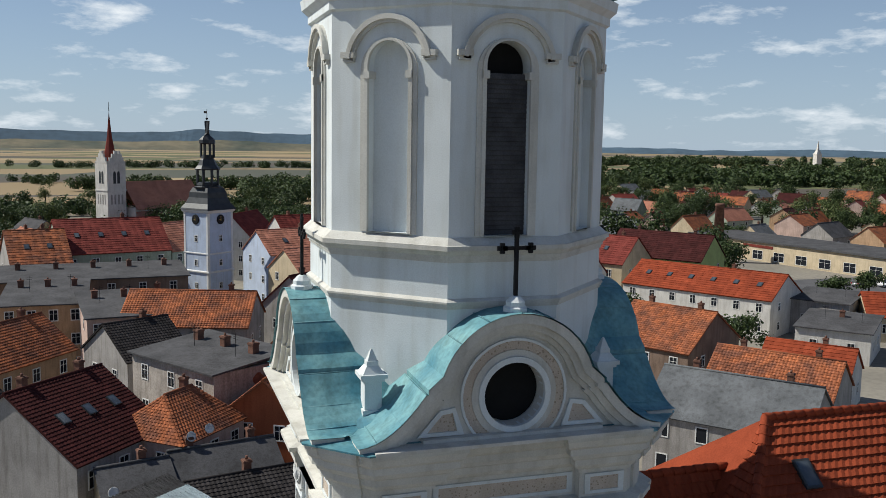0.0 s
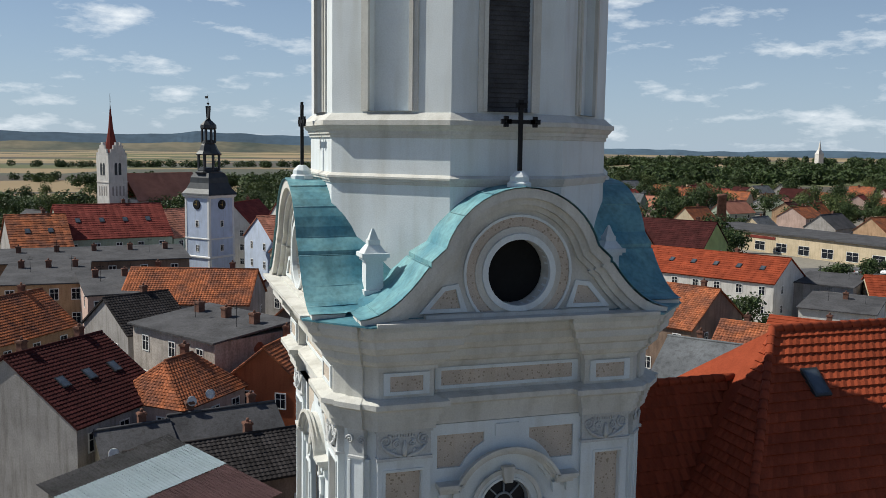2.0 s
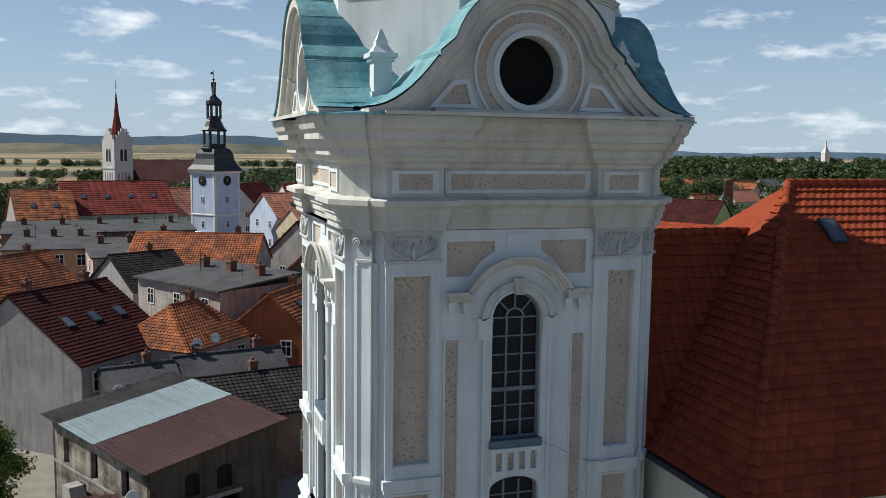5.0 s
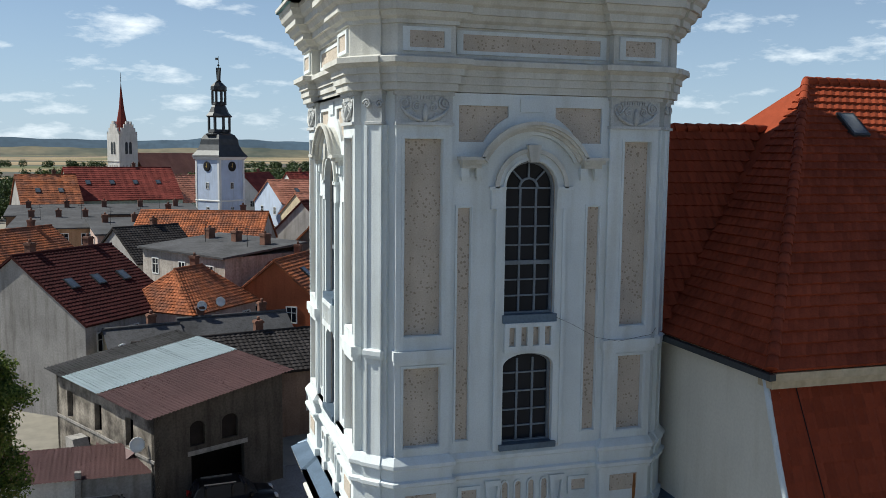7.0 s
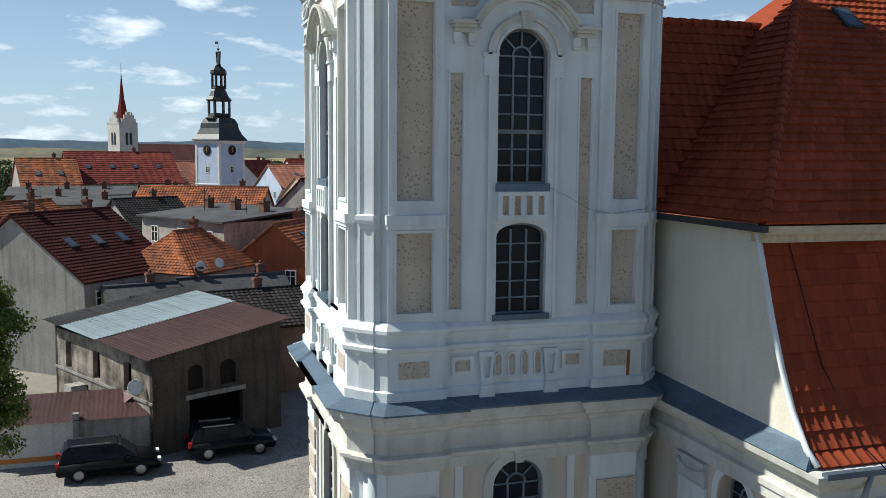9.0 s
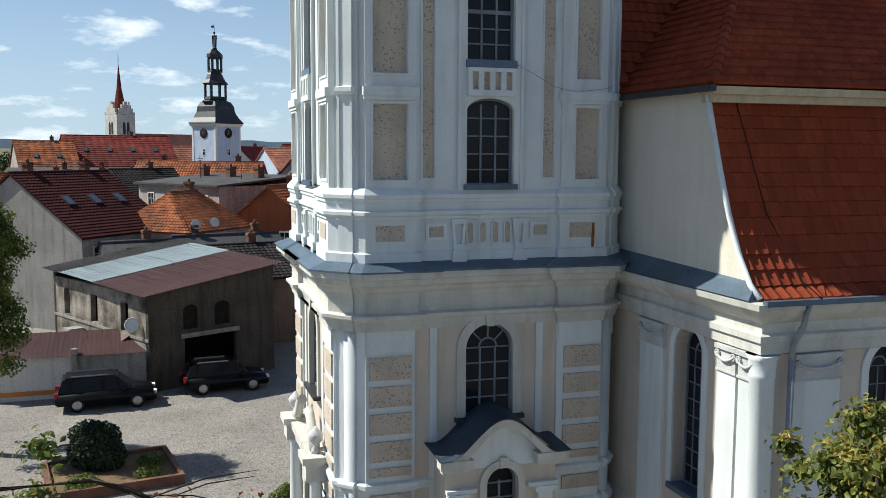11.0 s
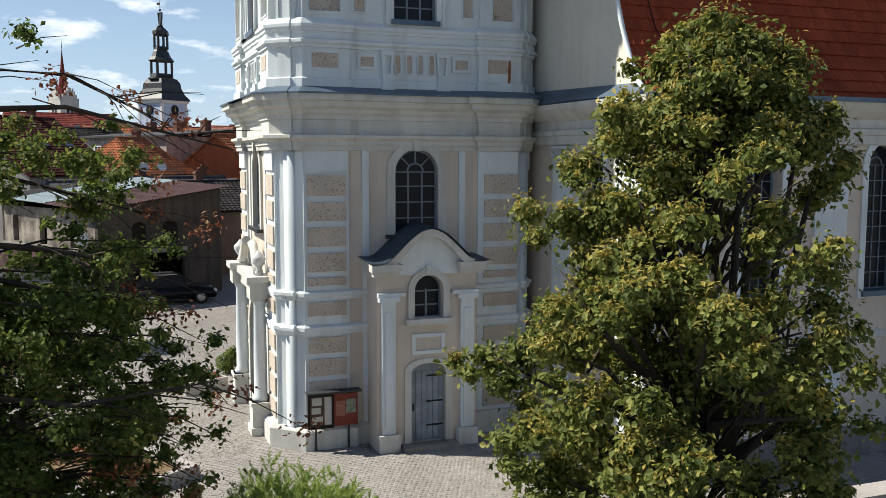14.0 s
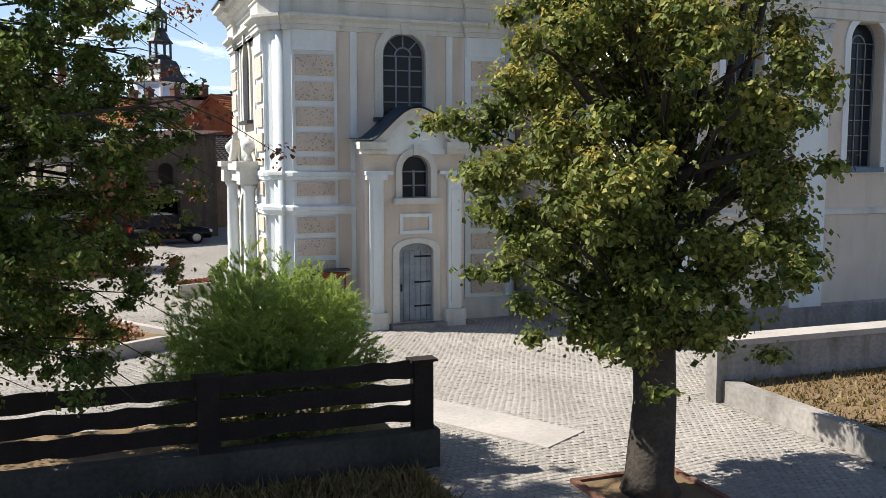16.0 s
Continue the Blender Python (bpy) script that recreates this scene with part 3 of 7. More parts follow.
    part("glazing_bar", win_bars(0, 0.58, 12.1, 14.15, -0.07, (-0.2, 0.2), (12.5, 12.9, 13.35, 13.8), 0.026), FRAME, w)
    put("window_sill", boxes((-0.72, 0.72, -0.22, 0.28, 11.99, 12.13)), SHEET)
    for s in (-1, 1):
        lo, hi = sorted((s * PI0, s * e))
        pa, pb = (lo + 0.2, hi - 0.22) if s < 0 or not front else (lo + 0.4, hi - 0.2)
        put("pilaster", plate(rect(lo, hi, 12.02, 19.6), [rect(pa, pb, 12.25, 14.1), rect(pa, pb, 14.85, 19.3)], 0.0, 0.15), WHITE, "white pilaster with sunk pebbledash panels")
        for z0, z1 in ((12.25, 14.1), (14.85, 19.3)):
            put("panel_fillet", plate(rect(pa - 0.07, pb + 0.07, z0 - 0.07, z1 + 0.07), [rect(pa - 0.02, pb + 0.02, z0 - 0.02, z1 + 0.02)], 0.15, 0.172), WHITE)
        put("panel_fillet", plate(rect(min(s * 1.42, s * 1.84), max(s * 1.42, s * 1.84), 12.24, 17.81), [rect(min(s * 1.46, s * 1.8), max(s * 1.46, s * 1.8), 12.28, 17.77)], 0.06, 0.09), WHITE)
        put("pilaster_band", boxes((lo - 0.06, hi + 0.06, -0.24, 0.0, 14.3, 14.52), (lo - 0.03, hi + 0.03, -0.2, 0.0, 14.2, 14.3)), WHITE)
        # capital: flat relief of scrolls, leaves and a dentil row
        cap = boxes((lo, hi, -0.17, 0.0, 19.66, 20.3), (lo - 0.03, hi + 0.03, -0.22, 0.0, 19.6, 19.67), (lo - 0.04, hi + 0.04, -0.22, 0.0, 20.26, 20.36))
        put("capital", cap, CAPM, "flat stucco capital with scrolls and acanthus")
        mid = (lo + hi) / 2
        for g in (-1, 1):
            for cx, cz, rr, tw in ((0.46, 20.08, 0.15, 1), (0.19, 20.0, 0.1, -1), (0.3, 19.8, 0.085, 1)):
                pts = [(mid + g * (cx + (rr * (1 - t / 22)) * math.cos(0.6 * t * tw + 2.0)), -0.185, cz + (rr * (1 - t / 22)) * math.sin(0.6 * t * tw + 2.0)) for t in range(20)]
                put("volute", tube(bmesh.new(), pts, [0.03 - 0.0008 * t for t in range(20)], 5), CAPM)
            put("acanthus_leaf", tube(bmesh.new(), [(mid + g * 0.05, -0.18, 19.68), (mid + g * 0.2, -0.21, 19.74), (mid + g * 0.42, -0.21, 19.84), (mid + g * 0.55, -0.2, 20.0)], [0.03, 0.05, 0.045, 0.02], 6), CAPM)
        put("acanthus_leaf", tube(bmesh.new(), [(mid, -0.17, 19.68), (mid, -0.22, 19.85), (mid, -0.21, 19.98), (mid, -0.19, 20.08)], [0.05, 0.07, 0.05, 0.015], 6), CAPM)
        put("fluting", plate(rect(mid - 0.3, mid + 0.3, 20.15, 20.255), [rect(mid - 0.26 + q * 0.066, mid - 0.235 + q * 0.066, 20.165, 20.24) for q in range(8)], 0.17, 0.205), CAPM)
        # frieze panels
        put("frieze_panel", plate(rect(lo + 0.1, hi - 0.1, 21.2, 21.72), [rect(lo + 0.25, hi - 0.25, 21.28, 21.64)], 0.27, 0.32), WHITE)
        put("pebbledash_panel", boxes((lo + 0.25, hi - 0.25, -0.295, -0.1, 21.28, 21.64)), BEIGE)
        # pedestal panel
        put("pebbledash_panel", boxes((lo + 0.25, hi - 0.3, -0.195, -0.1, 10.72, 11.12)), BEIGE)
        put("panel_frame", plate(rect(s * 1.42 - 0.28, s * 1.42 + 0.28, 10.72, 11.15), [rect(s * 1.42 - 0.19, s * 1.42 + 0.19, 10.8, 11.07)], 0.0, 0.09), WHITE)
        put("pebbledash_panel", boxes((s * 1.42 - 0.2, s * 1.42 + 0.2, -0.045, 0.05, 10.78, 11.08)), BEIGE)
        put("tapered_bracket", plate([(s * 0.83 - 0.12, 10.45), (s * 0.83 + 0.12, 10.45), (s * 0.83 + 0.2, 11.25), (s * 0.83 - 0.2, 11.25)], [[(s * 0.83 - 0.07, 10.62), (s * 0.83 + 0.07, 10.62), (s * 0.83 + 0.12, 11.12), (s * 0.83 - 0.12, 11.12)]], 0.0, 0.14), WHITE)
        put("bracket_foot", plate([(s * 0.83 - 0.22, 10.0), (s * 0.83 + 0.22, 10.0), (s * 0.83 + 0.16, 10.45), (s * 0.83 - 0.16, 10.45)], [], 0.0, 0.2), WHITE)
    put("frieze_panel", plate(rect(-1.85, 1.85, 21.2, 21.72), [rect(-1.7, 1.7, 21.28, 21.64)], 0.0, 0.06), WHITE)
    put("pebbledash_panel", boxes((-1.7, 1.7, -0.04, 0.05, 21.28, 21.64)), BEIGE)
    for x in (-0.51, -0.17, 0.17, 0.51):
        ov = [(x + 0.075 * math.cos(t), 10.9 + 0.17 * (1 if math.sin(t) > 0 else -1) + 0.1 * math.sin(t)) for t in [2 * math.pi * i / 16 for i in range(16)]]
        ov2 = [(x + 0.115 * math.cos(t), 10.9 + 0.17 * (1 if math.sin(t) > 0 else -1) + 0.14 * math.sin(t)) for t in [2 * math.pi * i / 16 for i in range(16)]]
        put("oval_panel", plate(ov2, [ov], 0.0, 0.08), WHITE)
        put("pebbledash_panel", plate(ov, [], 0.0, 0.04), BEIGE)
    # ---- curved gable with oculus
    zc = 24.0
    def side(s):
        pts = [(s * 1.98 * math.cos(a), zc + 1.98 * math.sin(a)) for a in [radians(90 - i * 8) for i in range(0, 10)]]
        pts += [(s * 2.22, 24.32), (s * 2.22, 24.2)]
        pts += [(s * (2.28 + 1.55 * t), 24.2 - 1.12 * (1 - (1 - t) ** 1.9)) for t in [i / 8 for i in range(9)]]
        return pts
    L = side(-1)
    R = side(1)
    outer = [(-3.85, 22.9), (3.85, 22.9)] + R[::-1] + L[1:]
    oc = [(0.78 * math.cos(t), zc + 0.78 * math.sin(t)) for t in [2 * math.pi * i / 28 for i in range(28)]]
    put("gable", plate(outer, [oc], 0.1, 0.5), STONE, "curved baroque gable with a round opening")

    def strip(pts, w0, w1, d0, d1, material, name="gable_moulding"):
        inner = []
        outp = []
        for i, p in enumerate(pts):
            a, b = Vector(pts[max(0, i - 1)]), Vector(pts[min(len(pts) - 1, i + 1)])
            t = (b - a).normalized()
            nn = Vector((t.y, -t.x))
            if nn.dot(Vector((0, zc - 0.5)) - Vector(p)) < 0:
                nn = -nn
            inner.append((p[0] + nn.x * w1, p[1] + nn.y * w1))
            outp.append((p[0] + nn.x * w0, p[1] + nn.y * w0))
        put(name, plate(outp + inner[::-1], [], d0, d1), material)
    full = L[::-1] + R[1:]
    strip(full, 0.0, 0.22, 0.5, 0.86, STONE)
    strip(full, 0.22, 0.38, 0.5, 0.74, STONE)
    strip(full, 0.38, 0.5, 0.5, 0.62, STONE)
    for r0, r1, d0, d1, mm in ((0.78, 0.92, 0.3, 0.62, WHITE), (0.92, 1.08, 0.5, 0.56, STONE), (1.08, 1.3, 0.5, 0.53, BEIGE), (1.3, 1.36, 0.5, 0.57, WHITE)):
        ring_o = [(r1 * math.cos(t), zc + r1 * math.sin(t)) for t in [2 * math.pi * i / 36 for i in range(36)]]
        ring_i = [(r0 * math.cos(t), zc + r0 * math.sin(t)) for t in [2 * math.pi * i / 36 for i in range(36)]]
        put("oculus_ring", plate(ring_o, [ring_i], d0, d1), mm)
    # Black sheet close behind the oculus in place of real shaded depth.
    put("oculus_dark", plate(oc, [], 0.02, 0.08), DARK, "black sheet standing for the shade behind the round opening")
    for s in (-1, 1):
        tri = [(s * 1.25, 23.12), (s * 2.4, 23.12), (s * 1.86, 23.72), (s * 1.48, 23.78)]
        tri2 = [(s * 1.42, 23.21), (s * 2.17, 23.21), (s * 1.8, 23.62), (s * 1.54, 23.66)]
        put("panel_frame", plate(tri, [tri2], 0.5, 0.56), WHITE)
        put("pebbledash_panel", plate(tri2, [], 0.5, 0.51), BEIGE)
    # roof sheet riding on the gable back to the octagon
    rb = bmesh.new()
    prev = None
    for p in full:
        dp = max(0.0, min(2.0, H - abs(p[0]) + 0.03))
        row = [rb.verts.new((p[0] * 1.012, y, p[1] + 0.03 + k)) for y, k in ((-0.92, 0), (-0.1, 0.0), (-0.1 + dp * 0.5, 0.02), (dp, 0.03))]
        if prev:
            for i in range(3):
                rb.faces.new((prev[i], prev[i + 1], row[i + 1], row[i]))
        prev = row
    put("gable_roof", rb, PATINA, "weathered green copper sheet over the gable")
    put("gable_base", boxes((-3.5, 3.5, -1.08, -0.1, 22.935, 23.02), (-2.3, 2.3, -0.72, -0.1, 23.02, 23.1)), STONE)
    # standing seams of the copper
    for p in full[2::3]:
        dp = max(0.05, min(2.0, H - abs(p[0]) + 0.03))
        put("seam", tube(bmesh.new(), [(p[0], -0.9, p[1] + 0.04), (p[0], dp, p[1] + 0.07)], 0.018, 4), PATINA)
    # cross on the gable
    put("cross_pedestal", lathe(bmesh.new(), [(0.3, 25.96), (0.3, 26.08), (0.24, 26.12), (0.24, 26.22), (0.12, 26.34), (0.08, 26.36)], 8, (0, -0.46, 0), True), WHITE)
    cb = bmesh.new()
    box(cb, -0.045, 0.045, -0.5, -0.42, 26.3, 27.86)
    box(cb, -0.36, 0.36, -0.49, -0.43, 27.44, 27.53)
    for x, z in ((-0.36, 27.485), (0.36, 27.485), (0, 27.86)):
        for dx, dz in ((0, 0.07), (0.07, 0), (-0.07, 0), (0, -0.07)):
            box(cb, x + dx - 0.055, x + dx + 0.055, -0.49, -0.43, z + dz - 0.055, z + dz + 0.055)
    put("cross", cb, IRON, "black iron cross with trefoil ends")


RUST = mat("rust_streak", (0.32, 0.13, 0.04), 0.9, 0.4, 4, 30, 0.1)
for M in FACES:
    face_parts(M)
part("rust_stain", plate([(2.86, 10.35), (2.9, 10.3), (2.94, 10.6), (2.93, 11.1), (2.87, 11.1), (2.85, 10.7)], [], 0.19, 0.198), RUST, tower, "rust streak below an iron clamp", pose(0, -H, 0))
part("wire", tube(bmesh.new(), [(0.66, -0.2, 15.15), (1.1, -0.2, 14.95), (1.7, -0.25, 14.62), (2.3, -0.28, 14.5), (3.2, -0.26, 14.62), (3.75, 0.3, 14.8)], 0.005, 4), IRON, tower, "slack cable", pose(0, -H, 0))
part("wire", tube(bmesh.new(), [(3.98, 0.75, 10.3), (3.98, 0.75, 14.0), (3.98, 0.75, 20.2)], 0.014, 4), IRON, tower, "lightning conductor", pose(0, -H, 0))

# moulding profiles as (projection, height)
ENT = [(0.0, 8.46), (0.05, 8.465), (0.05, 8.6), (0.09, 8.605), (0.09, 8.72), (0.18, 8.79), (0.22, 8.8), (0.22, 8.88), (0.04, 8.92), (0.04, 9.3), (0.09, 9.31), (0.09, 9.42), (0.18, 9.5), (0.2, 9.58), (0.36, 9.66), (0.38, 9.8), (0.5, 9.83), (0.5, 10.0)]
PED = [(0.1, 10.02), (0.1, 10.42), (0.03, 10.46), (0.03, 11.25), (0.08, 11.26), (0.08, 11.33), (0.15, 11.38), (0.15, 11.46), (0.07, 11.5), (0.07, 11.68), (0.11, 11.69), (0.11, 11.76), (0.15, 11.8), (0.15, 11.88), (0.02, 12.04)]
MAIN = [(0.0, 20.35), (0.08, 20.36), (0.08, 20.52), (0.13, 20.525), (0.13, 20.7), (0.18, 20.705), (0.18, 20.84), (0.28, 20.92), (0.34, 20.93), (0.34, 21.05), (0.03, 21.12), (0.03, 21.78), (0.1, 21.785), (0.1, 21.87), (0.2, 21.93), (0.25, 22.04), (0.32, 22.045), (0.32, 22.2), (0.42, 22.26), (0.48, 22.4), (0.56, 22.405), (0.56, 22.56), (0.65, 22.64), (0.7, 22.8), (0.72, 22.805), (0.72, 22.93)]


def corner_strip(profile, w=0.2, f=5.2):
    """A moulding broken forward over the narrow strip on a chamfered corner."""
    bm = bmesh.new()
    rings = []
    for d, z in profile:
        rings.append([bm.verts.new(p) for p in ((-w - 0.41 * d, -f - d, z), (w + 0.41 * d, -f - d, z), (w + 0.41 * d, -4.5, z), (-w - 0.41 * d, -4.5, z))])
    for a, b in zip(rings, rings[1:]):
        for i in range(4):
            bm.faces.new((a[i], a[(i + 1) % 4], b[(i + 1) % 4], b[i]))
    bm.faces.new(rings[0]), bm.faces.new(rings[-1])
    return bm


# chamfered corners, quarter columns below
for k in range(4):
    R4 = pose(0, 0, 0, 0, 0, 90 * k)
    bm = bmesh.new()
    vs = []
    for z in (0.0, 22.4):
        vs.append([bm.verts.new((a, b, z)) for a, b in ((-(H - CH), -H), (-(H - CH) + 0.4, -H + 0.4), (-H + 0.4, -(H - CH) + 0.4), (-H, -(H - CH)))])
    for i in range(4):
        bm.faces.new((vs[0][i], vs[0][(i + 1) % 4], vs[1][(i + 1) % 4], vs[1][i]))
    bm.faces.new(vs[0]), bm.faces.new(vs[1])
    part("chamfer", bm, WHITE, tower, "", R4)
    q = H - CH / 2 - 0.02
    part("corner_column", lathe(bmesh.new(), [(0.24, 0), (0.24, 0.5), (0.18, 0.55), (0.18, 8.5)], 20, (-q, -q, 0)), WHITE, tower, "rounded corner shaft", R4)
    D4 = R4 @ pose(0, 0, 0, 0, 0, -45)
    part("corner_pilaster", boxes((-0.2, 0.2, -5.21, -4.6, 12.0, 19.6), (-0.3, 0.3, -5.15, -4.6, 12.0, 19.6)), WHITE, tower, "", D4)
    part("corner_fillet", boxes((-0.21, -0.16, -5.24, -5.21, 12.1, 19.55), (0.16, 0.21, -5.24, -5.21, 12.1, 19.55)), WHITE, tower, "", D4)
    part("corner_band", corner_strip([(0.0, 14.16), (0.03, 14.2), (0.03, 14.3), (0.09, 14.32), (0.11, 14.4), (0.11, 14.5), (0.02, 14.54)]), WHITE, tower, "", D4)
    part("corner_capital", corner_strip([(0.0, 19.6), (0.05, 19.61), (0.05, 19.67), (0.0, 19.68), (0.0, 20.1), (0.05, 20.26), (0.07, 20.27), (0.07, 20.36)]), CAPM, tower, "", D4)
    for g in (-1, 1):
        part("volute", tube(bmesh.new(), [(g * (0.16 + 0.11 * (1 - t / 20) * math.cos(0.6 * t)), -5.25, 20.06 + 0.11 * (1 - t / 20) * math.sin(0.6 * t)) for t in range(18)], 0.025, 5), CAPM, tower, "", D4)
    for prof_s in ([(0.02, 3.26), (0.1, 3.3), (0.13, 3.42), (0.13, 3.5), (0.03, 3.56)], [(0.02, 4.26), (0.07, 4.3), (0.07, 4.38), (0.12, 4.42), (0.12, 4.5), (0.03, 4.54)], [(0.1, 0.0), (0.1, 0.55), (0.03, 0.62)]):
        part("corner_band", corner_strip(prof_s), WHITE, tower, "", D4)
    part("corner_entablature", corner_strip(ENT), STONE, tower, "", D4)
    part("corner_skirt", corner_strip([(0.56, 9.99), (0.56, 10.035), (0.06, 10.23)]), SHEET, tower, "", D4)
    part("corner_pedestal", corner_strip(PED), WHITE, tower, "", D4)
    part("corner_cornice", corner_strip(MAIN, 0.22, 5.29), STONE, tower, "", D4)

# mouldings swept round the whole plan
part("plinth", sweep(PLP, [(0.16, 0), (0.16, 0.55), (0.06, 0.62)]), STONE, tower, "worn plinth")
PLG = square_plan(H, CH, 0.07)
part("string_course", sweep(PLG, [(0.01, 3.27), (0.05, 3.28), (0.05, 3.38), (0.08, 3.4), (0.08, 3.5), (0.01, 3.56)]), WHITE, tower)
part("string_course", sweep(PLG, [(0.01, 4.26), (0.04, 4.27), (0.04, 4.36), (0.07, 4.38), (0.07, 4.48), (0.01, 4.53)]), WHITE, tower)
part("entablature", sweep(PLP, ENT), STONE, tower, "moulded stone-coloured cornice of the ground storey")
part("skirt_roof", sweep(PLP, [(0.56, 9.99), (0.56, 10.03), (0.06, 10.22)]), SHEET, tower, "blue-grey sheet-metal skirt roof")
part("pedestal", sweep(PLP, PED), WHITE, tower, "whitewashed pedestal zone")
part("main_cornice", sweep(square_plan(H, CH, 0.24), MAIN), STONE, tower, "deep main cornice breaking forward over the pilasters")
part("cornice_roof", sweep(PLP, [(0.9, 22.93), (0.9, 22.97), (0.35, 23.03), (0.0, 23.15), (-0.5, 23.4), (-1.0, 23.62)]), PATINA, tower, "green copper roof sweeping up between the gables")

# corner pinnacles on the diagonals
for k in range(4):
    R4 = pose(0, 0, 0, 0, 0, 90 * k) @ pose(-3.15, -3.0, 0)
    part("pinnacle", boxes((-0.21, 0.21, -0.21, 0.21, 23.1, 24.3), (-0.26, 0.26, -0.26, 0.26, 23.1, 23.5), (-0.27, 0.27, -0.27, 0.27, 24.2, 24.28), (-0.33, 0.33, -0.33, 0.33, 24.28, 24.38), (-0.27, 0.27, -0.27, 0.27, 24.38, 24.56, 0.12), (-0.14, 0.14, -0.14, 0.14, 24.56, 24.68), (-0.12, 0.12, -0.12, 0.12, 24.68, 24.95, 0.1)), WHITE, tower, "small white stuccoed pinnacle", R4)

# ---------------- octagon ----------------
OX, OY = 0.17 - CX, 3.8 - CY
RXO, RYO, EO = 3.76, 3.6, 1.42
OCT = [(OX + x, OY + y) for x, y in ((-EO, -RYO), (EO, -RYO), (RXO, -1.3), (RXO, 1.7), (EO, RYO), (-EO, RYO), (-RXO, 1.7), (-RXO, -1.3))]
octa = thing("octagonal_belfry", "whitewashed octagonal belfry with arched niches and louvres", "belfry", TOWER)
part("drum", sweep(OCT, [(0.02, 22.6), (0.02, 27.1)]), WHITE, octa)
part("string_course", sweep(OCT, [(0.02, 25.96), (0.06, 25.97), (0.06, 26.03), (0.1, 26.035), (0.1, 26.1), (0.13, 26.105), (0.13, 26.15), (0.02, 26.22)]), STONE, octa)
part("cornice", sweep(OCT, [(0.02, 27.08), (0.06, 27.09), (0.06, 27.17), (0.1, 27.175), (0.1, 27.25), (0.16, 27.3), (0.2, 27.38), (0.25, 27.385), (0.25, 27.5), (0.2, 27.51), (0.02, 27.68)]), STONE, octa)
part("top_cornice", sweep(OCT, [(0.0, 33.05), (0.08, 33.1), (0.08, 33.3), (0.24, 33.45), (0.28, 33.7), (0.0, 33.8)]), WHITE, octa)
part("dome", sweep(OCT, [(0.26, 33.8), (0.1, 35.2), (-0.5, 36.2), (-1.4, 37.0), (-2.3, 37.4)]), PATINA, octa, "green copper dome")
for i in range(8):
    a, b = Vector(OCT[i]), Vector(OCT[(i + 1) % 8])
    mid, dirv = (a + b) / 2, (b - a).normalized()
    hw = (b - a).length / 2
    F = Matrix.Translation((mid.x, mid.y, 0)) @ Matrix.Rotation(math.atan2(dirv.y, dirv.x), 4, "Z")
    cut = arch(0, 0.56, 27.72, 31.75)
    louv = i in (0, 2, 4, 6)
    part("wall", plate(rect(-hw, hw, 27.0, 33.4), [cut], -0.5, 0.0), WHITE, octa, "", F)
    part("surround", plate(arch(0, 0.78, 27.72, 31.6), [arch(0, 0.56, 27.72, 31.75)], 0.0, 0.05), STONE, octa, "", F)
    part("surround", plate(arch(0, 0.66, 27.72, 31.7), [arch(0, 0.56, 27.72, 31.75)], 0.05, 0.09), STONE, octa, "", F)
    part("hood_mould", plate(arcband(0, 31.75, 0.98, 1.16, radians(6), radians(174)), [], 0.0, 0.1), STONE, octa, "", F)
    part("hood_mould", plate(arcband(0, 31.75, 1.06, 1.18, radians(8), radians(172)), [], 0.1, 0.16), STONE, octa, "", F)
    for s in (-1, 1):
        u0, u1 = sorted((s * 0.92, s * 1.3))
        part("hood_end", boxes((u0, u1, -0.15, 0, 31.92, 32.06), (u0 + 0.04, u1 - 0.04, -0.1, 0, 31.82, 31.92)), STONE, octa, "", F)
        u0, u1 = sorted((s * 0.5, s * 0.66))
        part("impost", boxes((u0, u1, -0.12, 0.3, 31.42, 31.6)), STONE, octa, "", F)
    if louv:
        lb = bmesh.new()
        for q in range(34):
            z = 27.74 + q * 0.112
            vs = [lb.verts.new(p) for p in ((-0.56, 0.14, z), (0.56, 0.14, z), (0.56, 0.18, z + 0.13), (-0.56, 0.18, z + 0.13), (-0.56, 0.16, z - 0.02), (0.56, 0.16, z - 0.02), (0.56, 0.2, z + 0.11), (-0.56, 0.2, z + 0.11))]
            for f in ((0, 1, 2, 3), (4, 7, 6, 5), (0, 4, 5, 1), (3, 2, 6, 7)):
                lb.faces.new([vs[j] for j in f])
        part("louvre", lb, LOUVRE, octa, "tarred horizontal louvre boards", F)
        # Black slab behind the louvres, painting in the belfry's inner shade.
        part("shade_backing", boxes((-0.7, 0.7, 0.45, 0.5, 27.6, 32.6)), DARK, octa, "", F)
    else:
        part("niche", boxes((-0.7, 0.7, 0.22, 0.5, 27.6, 32.6)), WHITE, octa, "", F)

# ---------------- nave ----------------
CREAM = mat("cream_attic_plaster", (0.66, 0.63, 0.54), 0.92, 0.1, 0.5, 14, 0.25, stain=0.1)
nave = thing("church_nave", "church nave with red tiled mansard roof and tall arched windows", "church", pose(0, 0, 0))
NX, NY, NYB, NXE = 4.4, -5.7, 13.4, 34.0
UE, RZ, RX = -3.62, 21.23, 10.8


